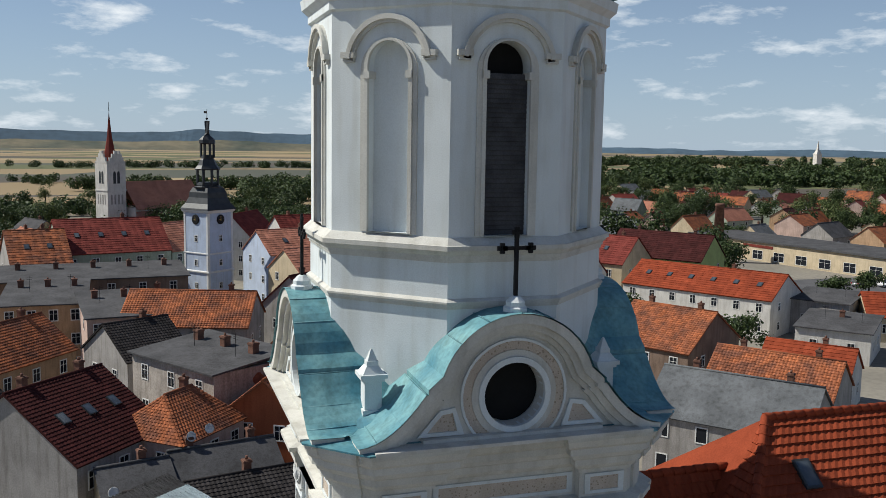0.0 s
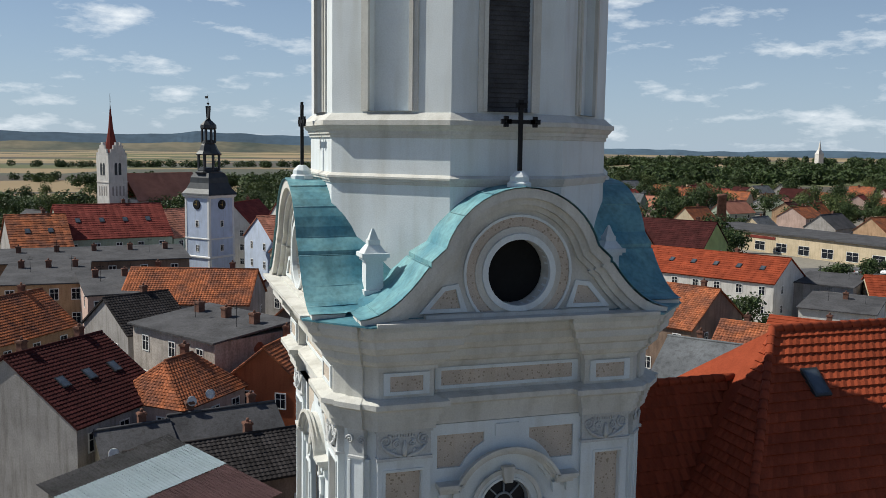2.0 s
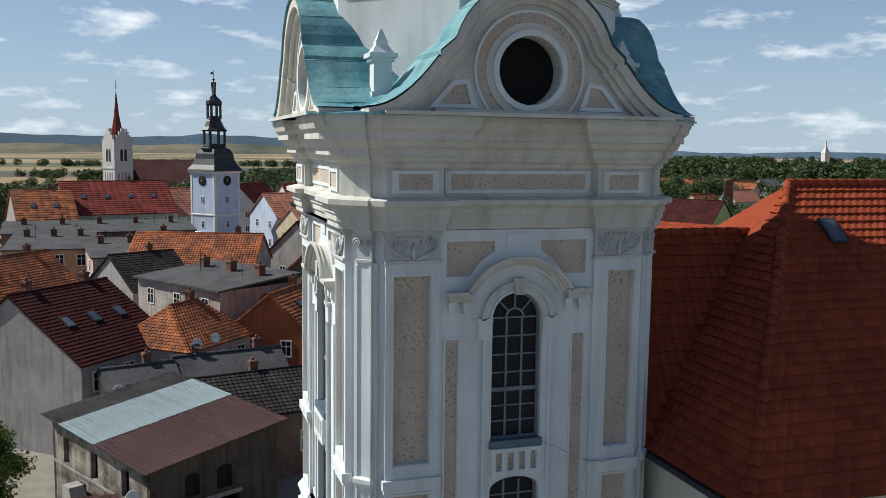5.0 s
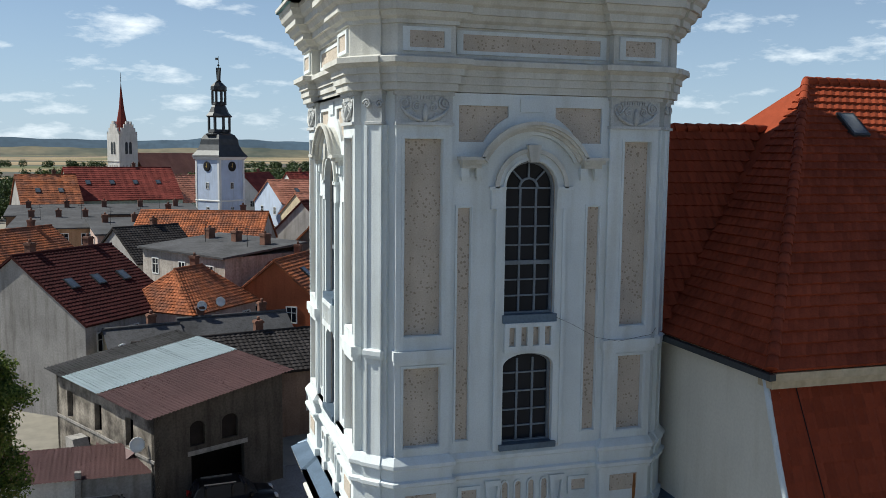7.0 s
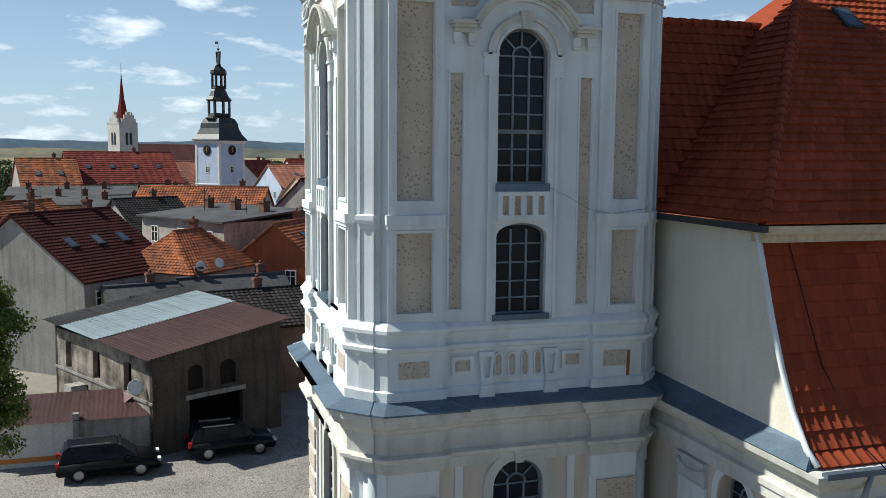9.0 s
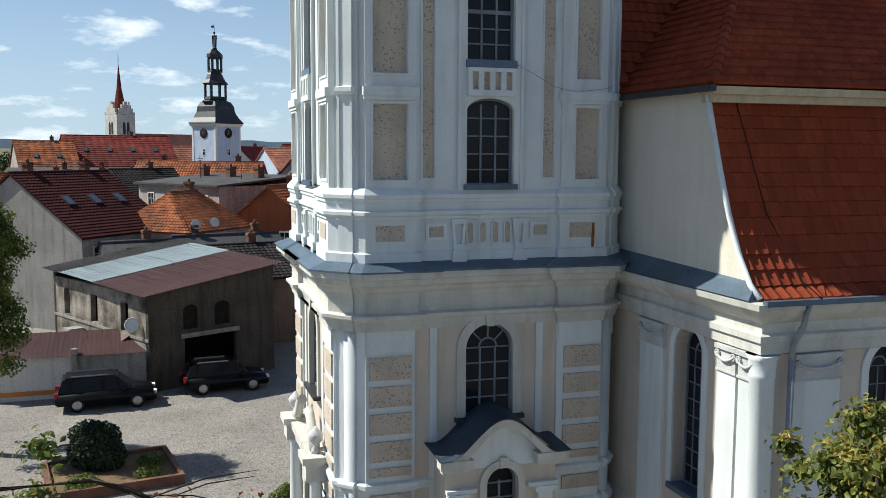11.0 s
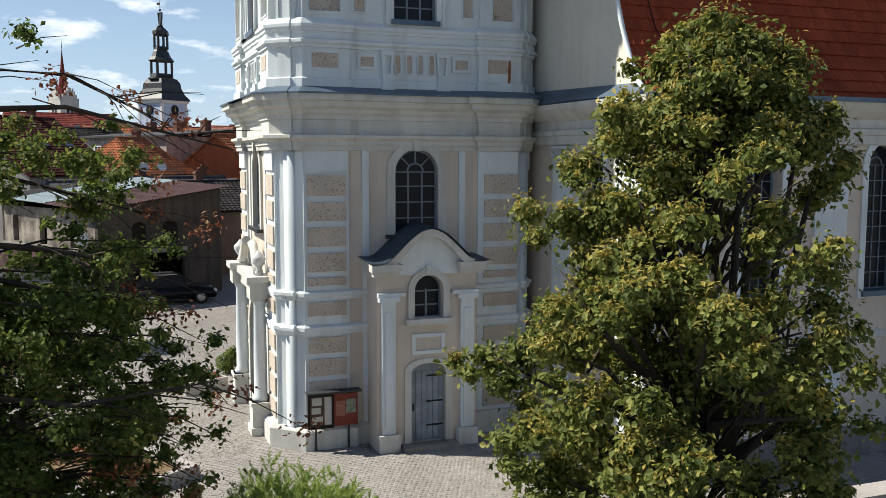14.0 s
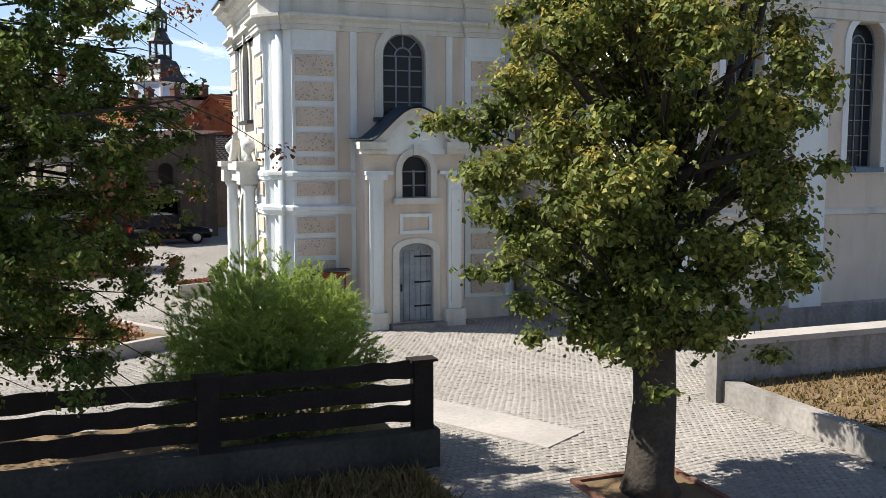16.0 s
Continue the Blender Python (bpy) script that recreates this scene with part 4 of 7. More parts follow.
def nwall(name, M, u0, u1, wins, z1=9.2):
    holes = [arch(u, 0.62, 4.6, 8.1) for u in wins]
    part(name, plate(rect(u0, u1, 0, z1), holes, -0.5, 0), PLAIN, nave, "beige plastered nave wall", M)
    for u in wins:
        part("window_surround", plate(arch(u, 0.82, 4.45, 8.1), [arch(u, 0.62, 4.6, 8.1)], 0, 0.05), WHITE, nave, "", M)
        w = part("window", plate(arch(u, 0.62, 4.6, 8.1), [arch(u, 0.57, 4.66, 8.1)], -0.4, -0.33), FRAME, nave, "tall arched nave window with leaded panes", M)
        part("pane", plate(arch(u, 0.57, 4.66, 8.1), [], -0.39, -0.38), GLASS, w)
        part("glazing_bar", win_bars(u, 0.57, 4.66, 8.1, -0.35, (-0.28, 0.0, 0.28), [4.66 + 0.43 * k for k in range(1, 9)], 0.015), FRAME, w)
        part("window_sill", boxes((u - 0.7, u + 0.7, -0.12, 0.35, 4.48, 4.63)), SHEET, nave, "", M)
        part("fanlight_bar", plate(arcband(u, 8.1, 0.2, 0.24), [], -0.38, -0.34), FRAME, w)


WEST = pose(NX, 0, 0, 0, 0, -90)
SOUTH = pose(0, NY, 0)
nwall("wall_west", WEST, -1.6, 5.6, [2.95])
SW = [7.85, 12.0, 17.0, 21.6, 26.2, 30.8]
nwall("wall_south", SOUTH, NX + 0.01, NXE, SW)
part("wall_north", boxes((NX, NXE, NYB - 0.5, NYB, 0, 9.2)), PLAIN, nave)
part("wall_east", boxes((NXE - 0.5, NXE, NY, NYB, 0, 9.2)), PLAIN, nave)


def nav_pil(M, u0, u1, name="pilaster", d=0.09):
    part(name, boxes((u0, u1, -d, 0, 0.6, 8.0)), WHITE, nave, "pale blue-white pilaster", M)
    part("capital", boxes((u0 - 0.03, u1 + 0.03, -d - 0.04, 0, 8.0, 8.05), (u0, u1, -d - 0.02, 0, 8.05, 8.52), (u0 - 0.04, u1 + 0.04, -d - 0.08, 0, 8.52, 8.62)), CAPM, nave, "stucco capital with a garland", M)
    g = bmesh.new()
    tube(g, [(u0 + (u1 - u0) * t, -d - 0.07, 8.42 - 0.55 * t * (1 - t)) for t in [i / 8 for i in range(9)]], [0.02 + 0.08 * t * (1 - t) for t in [i / 8 for i in range(9)]], 6)
    part("garland", g, CAPM, nave, "", M)
    for u in (u0 + 0.05, u1 - 0.05):
        part("volute", lathe(bmesh.new(), [(0.09, 0), (0.09, 0.05), (0.06, 0.055), (0.06, 0.04), (0.03, 0.04), (0.03, 0.07)], 12), CAPM, nave, "", M @ pose(u, -d - 0.02, 8.4, 90))


nav_pil(WEST, 0.75, 1.9)
nav_pil(WEST, 4.25, 4.95)
nav_pil(WEST, 5.05, 5.62)
nav_pil(SOUTH, 5.2, 6.41)
for u in (9.55, 13.9, 18.8, 23.3, 28):
    nav_pil(SOUTH, u, u + 1.1)
part("corner_shaft", lathe(bmesh.new(), [(0.36, 0.5), (0.36, 0.75), (0.28, 0.85), (0.27, 8.1), (0.3, 8.16), (0.28, 8.2), (0.3, 8.5), (0.36, 8.62)], 20, (NX + 0.12, NY + 0.12, 0)), WHITE, nave, "rounded corner shaft")
NP = [(NX, NY), (NXE, NY), (NXE, NYB), (NX, NYB)]
part("entablature", sweep(NP, [(0.02, 8.62), (0.1, 8.66), (0.1, 8.9), (0.16, 8.92), (0.16, 9.06), (0.04, 9.1), (0.04, 9.32), (0.16, 9.4), (0.3, 9.52), (0.42, 9.66), (0.45, 9.8)]), STONE, nave, "moulded nave cornice")
part("plinth", sweep(NP, [(0.1, 0), (0.1, 0.75), (0.02, 0.82)]), CONC, nave)
part("string_course", sweep(NP, [(0.02, 3.3), (0.07, 3.32), (0.07, 3.45), (0.02, 3.5)]), STONE, nave)
# west wall above the cornice, cut to the bell-shaped mansard line
curve = [(-5.75, 9.8), (-5.4, 10.05), (-4.95, 10.7), (-4.55, 11.5), (-4.15, 12.5), (-3.8, 13.5), (-3.5, 14.4)]
pts = [(-y, z) for y, z in curve]
part("attic_wall", plate([(-1.6, 9.8)] + pts + [(-1.6, 14.4)], [], -0.4, 0.0), CREAM, nave, "cream plastered attic wall beside the tower", WEST)
part("skirt_roof", boxes((-1.0, 5.75, -0.42, 0.0, 9.8, 9.83)), SHEET, nave, "blue sheet over the cornice", WEST)
sk = bmesh.new()
v = [sk.verts.new(p) for p in ((-1.0, -0.46, 9.84), (5.8, -0.46, 9.84), (5.4, 0.0, 10.15), (-1.0, 0.0, 10.3), (-1.0, 0.05, 9.8), (5.6, 0.05, 9.8))]
for f in ((0, 1, 2, 3), (0, 3, 4), (1, 5, 2), (0, 4, 5, 1), (2, 5, 4, 3)):
    sk.faces.new([v[i] for i in f])
part("skirt_roof", sk, SHEET, nave, "", WEST)
# lower mansard slope: courses along the bell curve
low = bmesh.new()
slab = bmesh.new()
tile_slots = []
for (y0, z0), (y1, z1) in zip(curve, curve[1:]):
    a, b, c, d = (NX - 0.12, y0, z0), (NXE, y0, z0), (NXE, y1, z1), (NX - 0.12, y1, z1)
    a2, d2 = (9.68, y0, z0), (9.68, y1, z1)
    courses(low, a2, b, c, d2, 0.36, 0.27, 0.03, 0.065)
    tile_slots.append((a, a2, d2, d))
    slab.faces.new([slab.verts.new(p) for p in (a, b, c, d)])


def tile_objects(a, b, c, d, parent, step=0.36, wave=0.27):
    """Single roof tiles on a slope, all on one mesh."""
    a, b, c, d = map(Vector, (a, b, c, d))
    ux = (b - a).normalized()
    n = max(1, round((d - a).length / step))
    uy = (d - a) / n
    uz = ux.cross(uy).normalized()
    if "tile" not in TILE_MESH:
        bm = bmesh.new()
        top = [bm.verts.new((x, 1.12, z)) for x, z in ((0, 0.008), (0.3, 0.02), (0.6, 0.045), (1, 0.008))]
        bot = [bm.verts.new((x, 0, z)) for x, z in ((0, 0.06), (0.3, 0.07), (0.6, 0.1), (1, 0.06))]
        low_ = [bm.verts.new((x, 0, 0.004)) for x in (0, 0.3, 0.6, 1)]
        for q in range(3):
            bm.faces.new((bot[q], bot[q + 1], top[q + 1], top[q]))
            bm.faces.new((low_[q], low_[q + 1], bot[q + 1], bot[q]))
        me = bpy.data.meshes.new("roof_tile")
        bm.to_mesh(me)
        bm.free()
        TILE_MESH["tile"] = me
    for i in range(n):
        l0, r0 = a.lerp(d, i / n), b.lerp(c, i / n)
        k = max(1, round((r0 - l0).length / wave))
        wx = (r0 - l0).length / k
        for j in range(k):
            p = l0 + ux * (wx * j) + uz * random.uniform(-0.006, 0.006)
            m = Matrix((ux * wx, uy, uz)).transposed().to_4x4()
            m.translation = p
            link("roof_tile", TILE_MESH["tile"], TILEP, parent, "", m)


TILE_MESH = {}
lower_parent = part("lower_roof_base", slab, TILE, nave)
part("lower_roof", low, TILE, nave, "red clay tile courses of the lower mansard slope")
for q in tile_slots:
    tile_objects(*q, lower_parent)
tagged(part("verge", tube(bmesh.new(), [(NX - 0.14, y, z + 0.06) for y, z in curve], 0.07, 6), WHITE, nave), "mortared verge")
part("gutter", boxes((NX - 0.3, NXE, NY - 0.52, NY - 0.36, 9.76, 9.88)), SHEET, nave, "sheet-metal gutter")
# upper roof: south slope, west hip, link roof to the tower
EZ, UX = 14.5, NX - 0.3
rb = bmesh.new()
ey = UE - 0.35
yb = 2 * 3.77 - ey
cor, cor2, rw, re_ = (UX, ey, EZ), (UX, yb, EZ), (RX, 3.77, RZ), (NXE, 3.77, RZ)
courses(rb, cor, (NXE, ey, EZ), re_, rw, 0.36, 0.27, 0.02, 0.07)
courses(rb, (UX, 0.8, EZ), cor, rw, rw, 0.36, 0.27, 0.02, 0.07)
part("upper_roof", rb, TILE, nave, "red clay tile courses of the hipped upper roof")
sb = bmesh.new()
P = [sb.verts.new(p) for p in (cor, (NXE, ey, EZ), re_, rw, cor2, (NXE, yb, EZ))]
for f in ((0, 1, 2, 3), (4, 0, 3), (5, 4, 3, 2), (0, 4, 5, 1)):
    sb.faces.new([P[i] for i in f])
part("upper_roof_base", sb, TILE, nave)
LZ, LX = 19.75, 9.45
lk = bmesh.new()
P = [lk.verts.new(p) for p in ((3.9, 0.35, EZ - .05), (UX + 0.1, 0.35, EZ - .05), (LX, 3.77, LZ - .05), (3.9, 3.77, LZ - .05), (3.9, 7.2, EZ - .05), (UX + 0.1, 7.2, EZ - .05))]
for f in ((0, 1, 2, 3), (3, 2, 5, 4), (0, 3, 4)):
    lk.faces.new([P[i] for i in f])
link_base = part("link_roof", lk, TILE, nave, "red tile link roof behind the tower")
tile_objects((3.9, 0.35, EZ), (UX + 0.1, 0.35, EZ), (LX, 3.77, LZ), (3.9, 3.77, LZ), link_base)


def ridge_tiles(a, b, parent, r=0.13, step=0.38):
    a, b = Vector(a), Vector(b)
    n = max(1, int((b - a).length / step))
    bm = bmesh.new()
    tube(bm, [(0, 0, 0), (0.03, 0, 0.01), (step * 1.05, 0, 0)], [r * 1.12, r * 1.1, r * 0.92], 8)
    me = bpy.data.meshes.new("ridge_tile")
    bm.to_mesh(me)
    bm.free()
    d = (b - a).normalized()
    rot = d.to_track_quat("X", "Z").to_matrix().to_4x4()
    for i in range(n):
        p = a + (b - a) * (i / n)
        link("ridge_tile", me, TILEP, parent, "", Matrix.Translation(p) @ rot)


ridge_tiles((RX, 3.77, RZ + 0.05), (NXE, 3.77, RZ + 0.05), nave)
ridge_tiles((UX, ey, EZ + 0.06), (RX, 3.77, RZ + 0.06), nave)
ridge_tiles((3.9, 3.77, LZ + 0.03), (LX, 3.77, LZ + 0.05), nave)
part("eave_cornice", boxes((UX + 0.05, NXE, ey + 0.02, ey + 0.6, EZ - 0.22, EZ - 0.04), (UX + 0.12, NXE, ey + 0.12, ey + 0.6, EZ - 0.4, EZ - 0.22)), WALLS["yellow"], nave, "pale eaves cornice")
part("gutter", boxes((UX - 0.12, UX + 0.04, ey - 0.1, 0.6, EZ - 0.16, EZ - 0.02)), LEAD, nave)
# skylight in the upper slope
sl = Vector((0, 3.77 - ey, RZ - EZ)).normalized()
skm = Matrix.Translation((11.2, 2.2, EZ + (2.2 - ey) * (RZ - EZ) / (3.77 - ey))) @ Matrix.Rotation(math.atan2(RZ - EZ, 3.77 - ey), 4, "X")
w = part("skylight", boxes((-0.3, 0.3, -0.5, 0.5, 0.0, 0.14)), LEAD, nave, "dark framed roof light", skm)
part("pane", boxes((-0.23, 0.23, -0.42, 0.42, 0.141, 0.146)), SKYGLASS, w)
# rain pipe at the corner
pb = bmesh.new()
tube(pb, [(NX + 0.8, NY - 0.44, 9.75), (NX + 0.75, NY - 0.36, 9.3), (NX + 0.6, NY - 0.24, 8.85), (NX + 0.58, NY - 0.24, 8.5)], 0.065, 8)
lathe(pb, [(0.065, 0.3), (0.065, 8.55)], 10, (NX + 0.58, NY - 0.24, 0))
part("rain_pipe", pb, ZINC, nave, "grey rain pipe")
lw = bmesh.new()
tube(lw, [(NX + 1.0, NY - 0.6, 9.9), (NX + 0.9, NY - 0.1, 10.2), (5.2, -4.6, 11.6), (4.9, -3.6, 14.4)], 0.012, 4)
part("lightning_wire", lw, IRON, nave)

# ---------------- portal on the tower front ----------------
portal = thing("side_portal", "small gabled side portal with blue-grey plank door", "portal", pose(0.28, -1.0, 0))
PH = 1.5
part("porch_wall", plate(rect(-PH, PH, 0, 5.2), [arch(0.02, 0.52, 0.15, 2.2, 0.25), arch(0.02, 0.43, 3.72, 4.55)], -0.3, 0), PLAIN, portal, "beige plaster front")
for s in (-1, 1):
    part("porch_side", boxes((min(s * PH, s * (PH - 0.3)), max(s * PH, s * (PH - 0.3)), 0.301, 1.0, 0, 5.2)), PLAIN, portal)
    part("pilaster", boxes((s * 1.18 - 0.2, s * 1.18 + 0.2, -0.12, 0, 0.4, 4.3), (s * 1.18 - 0.12, s * 1.18 + 0.12, -0.16, -0.12, 0.7, 4.0)), WHITE, portal, "pale pilaster")
    part("pilaster_base", boxes((s * 1.18 - 0.3, s * 1.18 + 0.3, -0.22, 0, 0, 0.5)), STONE, portal)
    part("pilaster_cap", boxes((s * 1.18 - 0.3, s * 1.18 + 0.3, -0.2, 0, 4.28, 4.42), (s * 1.1 - 0.4, s * 1.1 + 0.4, -0.16, 0, 4.42, 4.52)), WHITE, portal)
    part("cornice_end", boxes((min(s * 0.85, s * 1.72), max(s * 0.85, s * 1.72), -0.34, 0, 5.14, 5.34), (min(s * 0.9, s * 1.64), max(s * 0.9, s * 1.64), -0.22, 0, 5.0, 5.14)), STONE, portal)
G = [(-1.72 + 3.44 * t, 5.34 + 0.95 * (0.5 - 0.5 * math.cos(2 * math.pi * min(1.0, max(0.0, (t - 0.1) / 0.8)))) ** 0.72) for t in [i / 32 for i in range(33)]]
part("gable_field", plate([(-1.5, 5.0)] + [(u, z - 0.02) for u, z in G] + [(1.5, 5.0)], [], -0.25, 0.02), WHITE, portal, "whitewashed curved gable")
part("gable_moulding", plate(G + [(u * 0.93, z - 0.2) for u, z in G[::-1]], [], 0.02, 0.3), STONE, portal)
rb = bmesh.new()
prev = None
for u, z in G:
    row = [rb.verts.new((u * 1.03, y, z + 0.04 + k)) for y, k in ((-0.4, 0), (0.4, 0.05), (1.0, 0.08))]
    if prev:
        for i in range(2):
            rb.faces.new((prev[i], prev[i + 1], row[i + 1], row[i])).smooth = True
    prev = row
bmesh.ops.solidify(rb, geom=rb.faces[:], thickness=0.05)
part("porch_roof", rb, SHEET, portal, "blue-grey sheet roof")
part("window_surround", plate(arch(0.02, 0.62, 3.72, 4.55), [arch(0.02, 0.43, 3.72, 4.55)], 0.0, 0.08), STONE, portal)
part("keystone", boxes((-0.08, 0.12, -0.14, 0, 4.98, 5.25)), STONE, portal)
w = part("window", plate(arch(0.02, 0.43, 3.72, 4.55), [arch(0.02, 0.38, 3.78, 4.55)], -0.25, -0.18), FRAME, portal, "small arched window")
part("pane", plate(arch(0.02, 0.38, 3.78, 4.55), [], -0.25, -0.24), GLASS, w)
part("glazing_bar", win_bars(0.02, 0.38, 3.78, 4.55, -0.2, (0,), (4.1, 4.5), 0.03), FRAME, w)
part("window_sill", boxes((-0.68, 0.72, -0.2, 0.2, 3.58, 3.75)), STONE, portal)
part("tablet", plate(rect(-0.48, 0.5, 2.72, 3.3), [rect(-0.38, 0.4, 2.82, 3.2)], 0, 0.06), WHITE, portal, "empty framed tablet")
part("door_surround", plate(arch(0.02, 0.72, 0.15, 2.25, 0.35), [arch(0.02, 0.52, 0.15, 2.2, 0.25)], 0, 0.05), STONE, portal)
dl = part("door", plate(arch(0.02, 0.52, 0.15, 2.2, 0.25), [], -0.2, -0.14), DOORM, portal, "closed weathered blue-grey plank door")
for k in range(6):
    x = -0.5 + 0.174 * k
    part("plank", boxes((x + 0.006, x + 0.166, 0.115, 0.14, 0.18, 2.2)), DOORM, dl)
for z in (0.6, 1.3, 2.05):
    part("hinge_strap", boxes((0.0, 0.5, 0.1, 0.115, z - 0.025, z + 0.025)), IRON, dl)
part("door_handle", boxes((-0.42, -0.38, 0.06, 0.115, 1.05, 1.25)), IRON, dl)
part("door_step", boxes((-0.8, 0.84, -0.4, 0.2, 0, 0.14)), CONC, portal)

# ---------------- notice board ----------------
nb = thing("notice_board", "notice board with pinned sheets and a red poster half", "notice board", pose(-2.33, -0.35, 0))
part("backboard", boxes((-0.7, 0.0, -0.06, 0.0, 0.72, 1.6)), mat("brown_board", (0.1, 0.06, 0.045), 0.7, 0.3, 2, 20, 0.1), nb, "dark brown half of the board")
rp = part("red_panel", boxes((0.02, 0.7, -0.07, 0.0, 0.7, 1.62)), mat("red_board", (0.26, 0.055, 0.035), 0.7, 0.35, 2, 20, 0.1), nb, "faded red poster panel")
part("poster", boxes((0.36, 0.64, -0.078, -0.071, 1.05, 1.45)), mat("greenish_poster", (0.3, 0.33, 0.24), 0.8, 0.4, 9, 40, 0), rp, "pale green printed poster")
part("poster", boxes((0.07, 0.33, -0.078, -0.071, 0.98, 1.42)), mat("reddish_poster", (0.38, 0.17, 0.12), 0.8, 0.3, 9, 40, 0), rp, "reddish printed poster")
part("board_frame", plate(rect(-0.74, 0.0, 0.66, 1.66), [rect(-0.68, -0.04, 0.73, 1.59)], 0.06, 0.1), WOODD, nb)
part("rain_cap", boxes((-0.78, 0.78, -0.24, 0.1, 1.68, 1.73)), LEAD, nb)
PAPER = mat("sun_bleached_paper", (0.5, 0.48, 0.43), 0.9, 0.15, 3, 20, 0)
for x, z, w_, h_ in ((-0.48, 1.44, 0.28, 0.22), (-0.5, 1.18, 0.26, 0.18), (-0.46, 0.9, 0.3, 0.22), (-0.16, 1.16, 0.2, 0.8)):
    part("sheet", boxes((x - w_ / 2, x + w_ / 2, -0.068, -0.061, z - h_ / 2, z + h_ / 2)), PAPER, nb)
for x in (-0.5, 0.45):
    part("post", boxes((x - 0.025, x + 0.025, -0.04, 0.02, 0.0, 0.72)), LEAD, nb)

# ---------------- west portal with columns ----------------
wp = thing("west_portal", "pale stone columned portal with urns and broken pediment", "portal", pose(CX - H, CY, 0, 0, 0, -90))
for s in (-1, 1):
    part("pedestal", boxes((s * 1.9 - 0.32, s * 1.9 + 0.32, -0.62, 0, 0, 1.0), (s * 1.9 - 0.38, s * 1.9 + 0.38, -0.67, 0, 0, 0.25), (s * 1.9 - 0.38, s * 1.9 + 0.38, -0.67, 0, 0.9, 1.0)), STONE, wp)
    part("column", lathe(bmesh.new(), [(0.26, 1.0), (0.26, 1.1), (0.2, 1.2), (0.2, 2.2), (0.17, 3.9), (0.22, 4.0), (0.26, 4.1)], 16, (s * 1.9, -0.32, 0)), WHITE, wp, "pale round column")
    part("entablature_block", boxes((s * 1.9 - 0.34, s * 1.9 + 0.34, -0.64, 0, 4.1, 4.6), (s * 1.9 - 0.44, s * 1.9 + 0.44, -0.74, 0, 4.6, 4.78)), STONE, wp)
    part("urn", lathe(bmesh.new(), [(0.12, 4.78), (0.12, 4.88), (0.06, 4.97), (0.18, 5.14), (0.22, 5.28), (0.18, 5.35), (0.1, 5.42), (0.03, 5.52)], 12, (s * 1.9, -0.32, 0)), CAPM, wp, "small stone urn")
    pb = bmesh.new()
    tube(pb, [(s * 1.7, -0.3, 4.8), (s * 1.3, -0.3, 5.1), (s * 0.9, -0.3, 5.5), (s * 0.6, -0.3, 5.6)], [0.16, 0.15, 0.14, 0.16], 6)
    part("pediment_scroll", pb, STONE, wp)
part("entablature", boxes((-1.7, 1.7, -0.4, 0, 4.15, 4.5), (-1.8, 1.8, -0.52, 0, 4.5, 4.7)), STONE, wp)
part("door", plate(arch(0, 1.0, 0, 2.8), [], 0.02, 0.08), BRONZE, wp, "dark green double door")
part("door_surround", plate(arch(0, 1.25, 0, 2.8), [arch(0, 1.0, 0, 2.8)], 0.02, 0.2), STONE, wp)


# ---------------- town houses ----------------
def roof_slab(a, b, c, d, th=0.12):
    bm = bmesh.new()
    up = [Vector(p) for p in (a, b, c, d)]
    n = (up[1] - up[0]).cross(up[3] - up[0]).normalized()
    if n.z < 0:
        n = -n
    v = [bm.verts.new(p) for p in up] + [bm.verts.new(p - n * th) for p in up]
    for f in ((0, 1, 2, 3), (7, 6, 5, 4), (0, 4, 5, 1), (1, 5, 6, 2), (2, 6, 7, 3), (3, 7, 4, 0)):
        bm.faces.new([v[i] for i in f])
    return bm


BAREB = mat("bare_red_brick", (0.36, 0.13, 0.075), 0.95, 0.35, 2.5, 12, 0.5)
WINDOWS = {}


def window_at(parent, M, w=0.9, h=1.3, frame_m=None, bars=True):
    key = (w, h, (frame_m or WFRAME).name)
    if key not in WINDOWS:
        wf = part("window", plate(rect(-w / 2 - 0.1, w / 2 + 0.1, -0.1, h + 0.1), [rect(-w / 2, w / 2, 0, h)], 0.0, 0.05), frame_m or WFRAME, parent, "", M)
        p = part("pane", boxes((-w / 2, w / 2, -0.012, 0.03, 0, h)), GLASS, wf)
        b = part("sash_bar", boxes((-0.03, 0.03, -0.03, -0.012, 0, h), (-w / 2, w / 2, -0.028, -0.012, h * 0.62, h * 0.62 + 0.05)), frame_m or WFRAME, wf)
        WINDOWS[key] = (wf.data, p.data, b.data)
        return wf
    mw, mp_, mb = WINDOWS[key]
    wf = link("window", mw, None, parent, "", M)
    link("pane", mp_, None, wf)
    if bars:
        link("sash_bar", mb, None, wf)
    return wf


def chimney(parent, x, y, z0, z1, w=0.55, material=None):
    c = part("chimney", boxes((x - w / 2, x + w / 2, y - w / 2, y + w / 2, z0, z1), (x - w / 2 - 0.06, x + w / 2 + 0.06, y - w / 2 - 0.06, y + w / 2 + 0.06, z1 - 0.2, z1 - 0.06)), material or BRICK, parent)
    part("chimney_pot", lathe(bmesh.new(), [(0.12, z1), (0.1, z1 + 0.25)], 8, (x, y, 0)), material or BRICK, c)


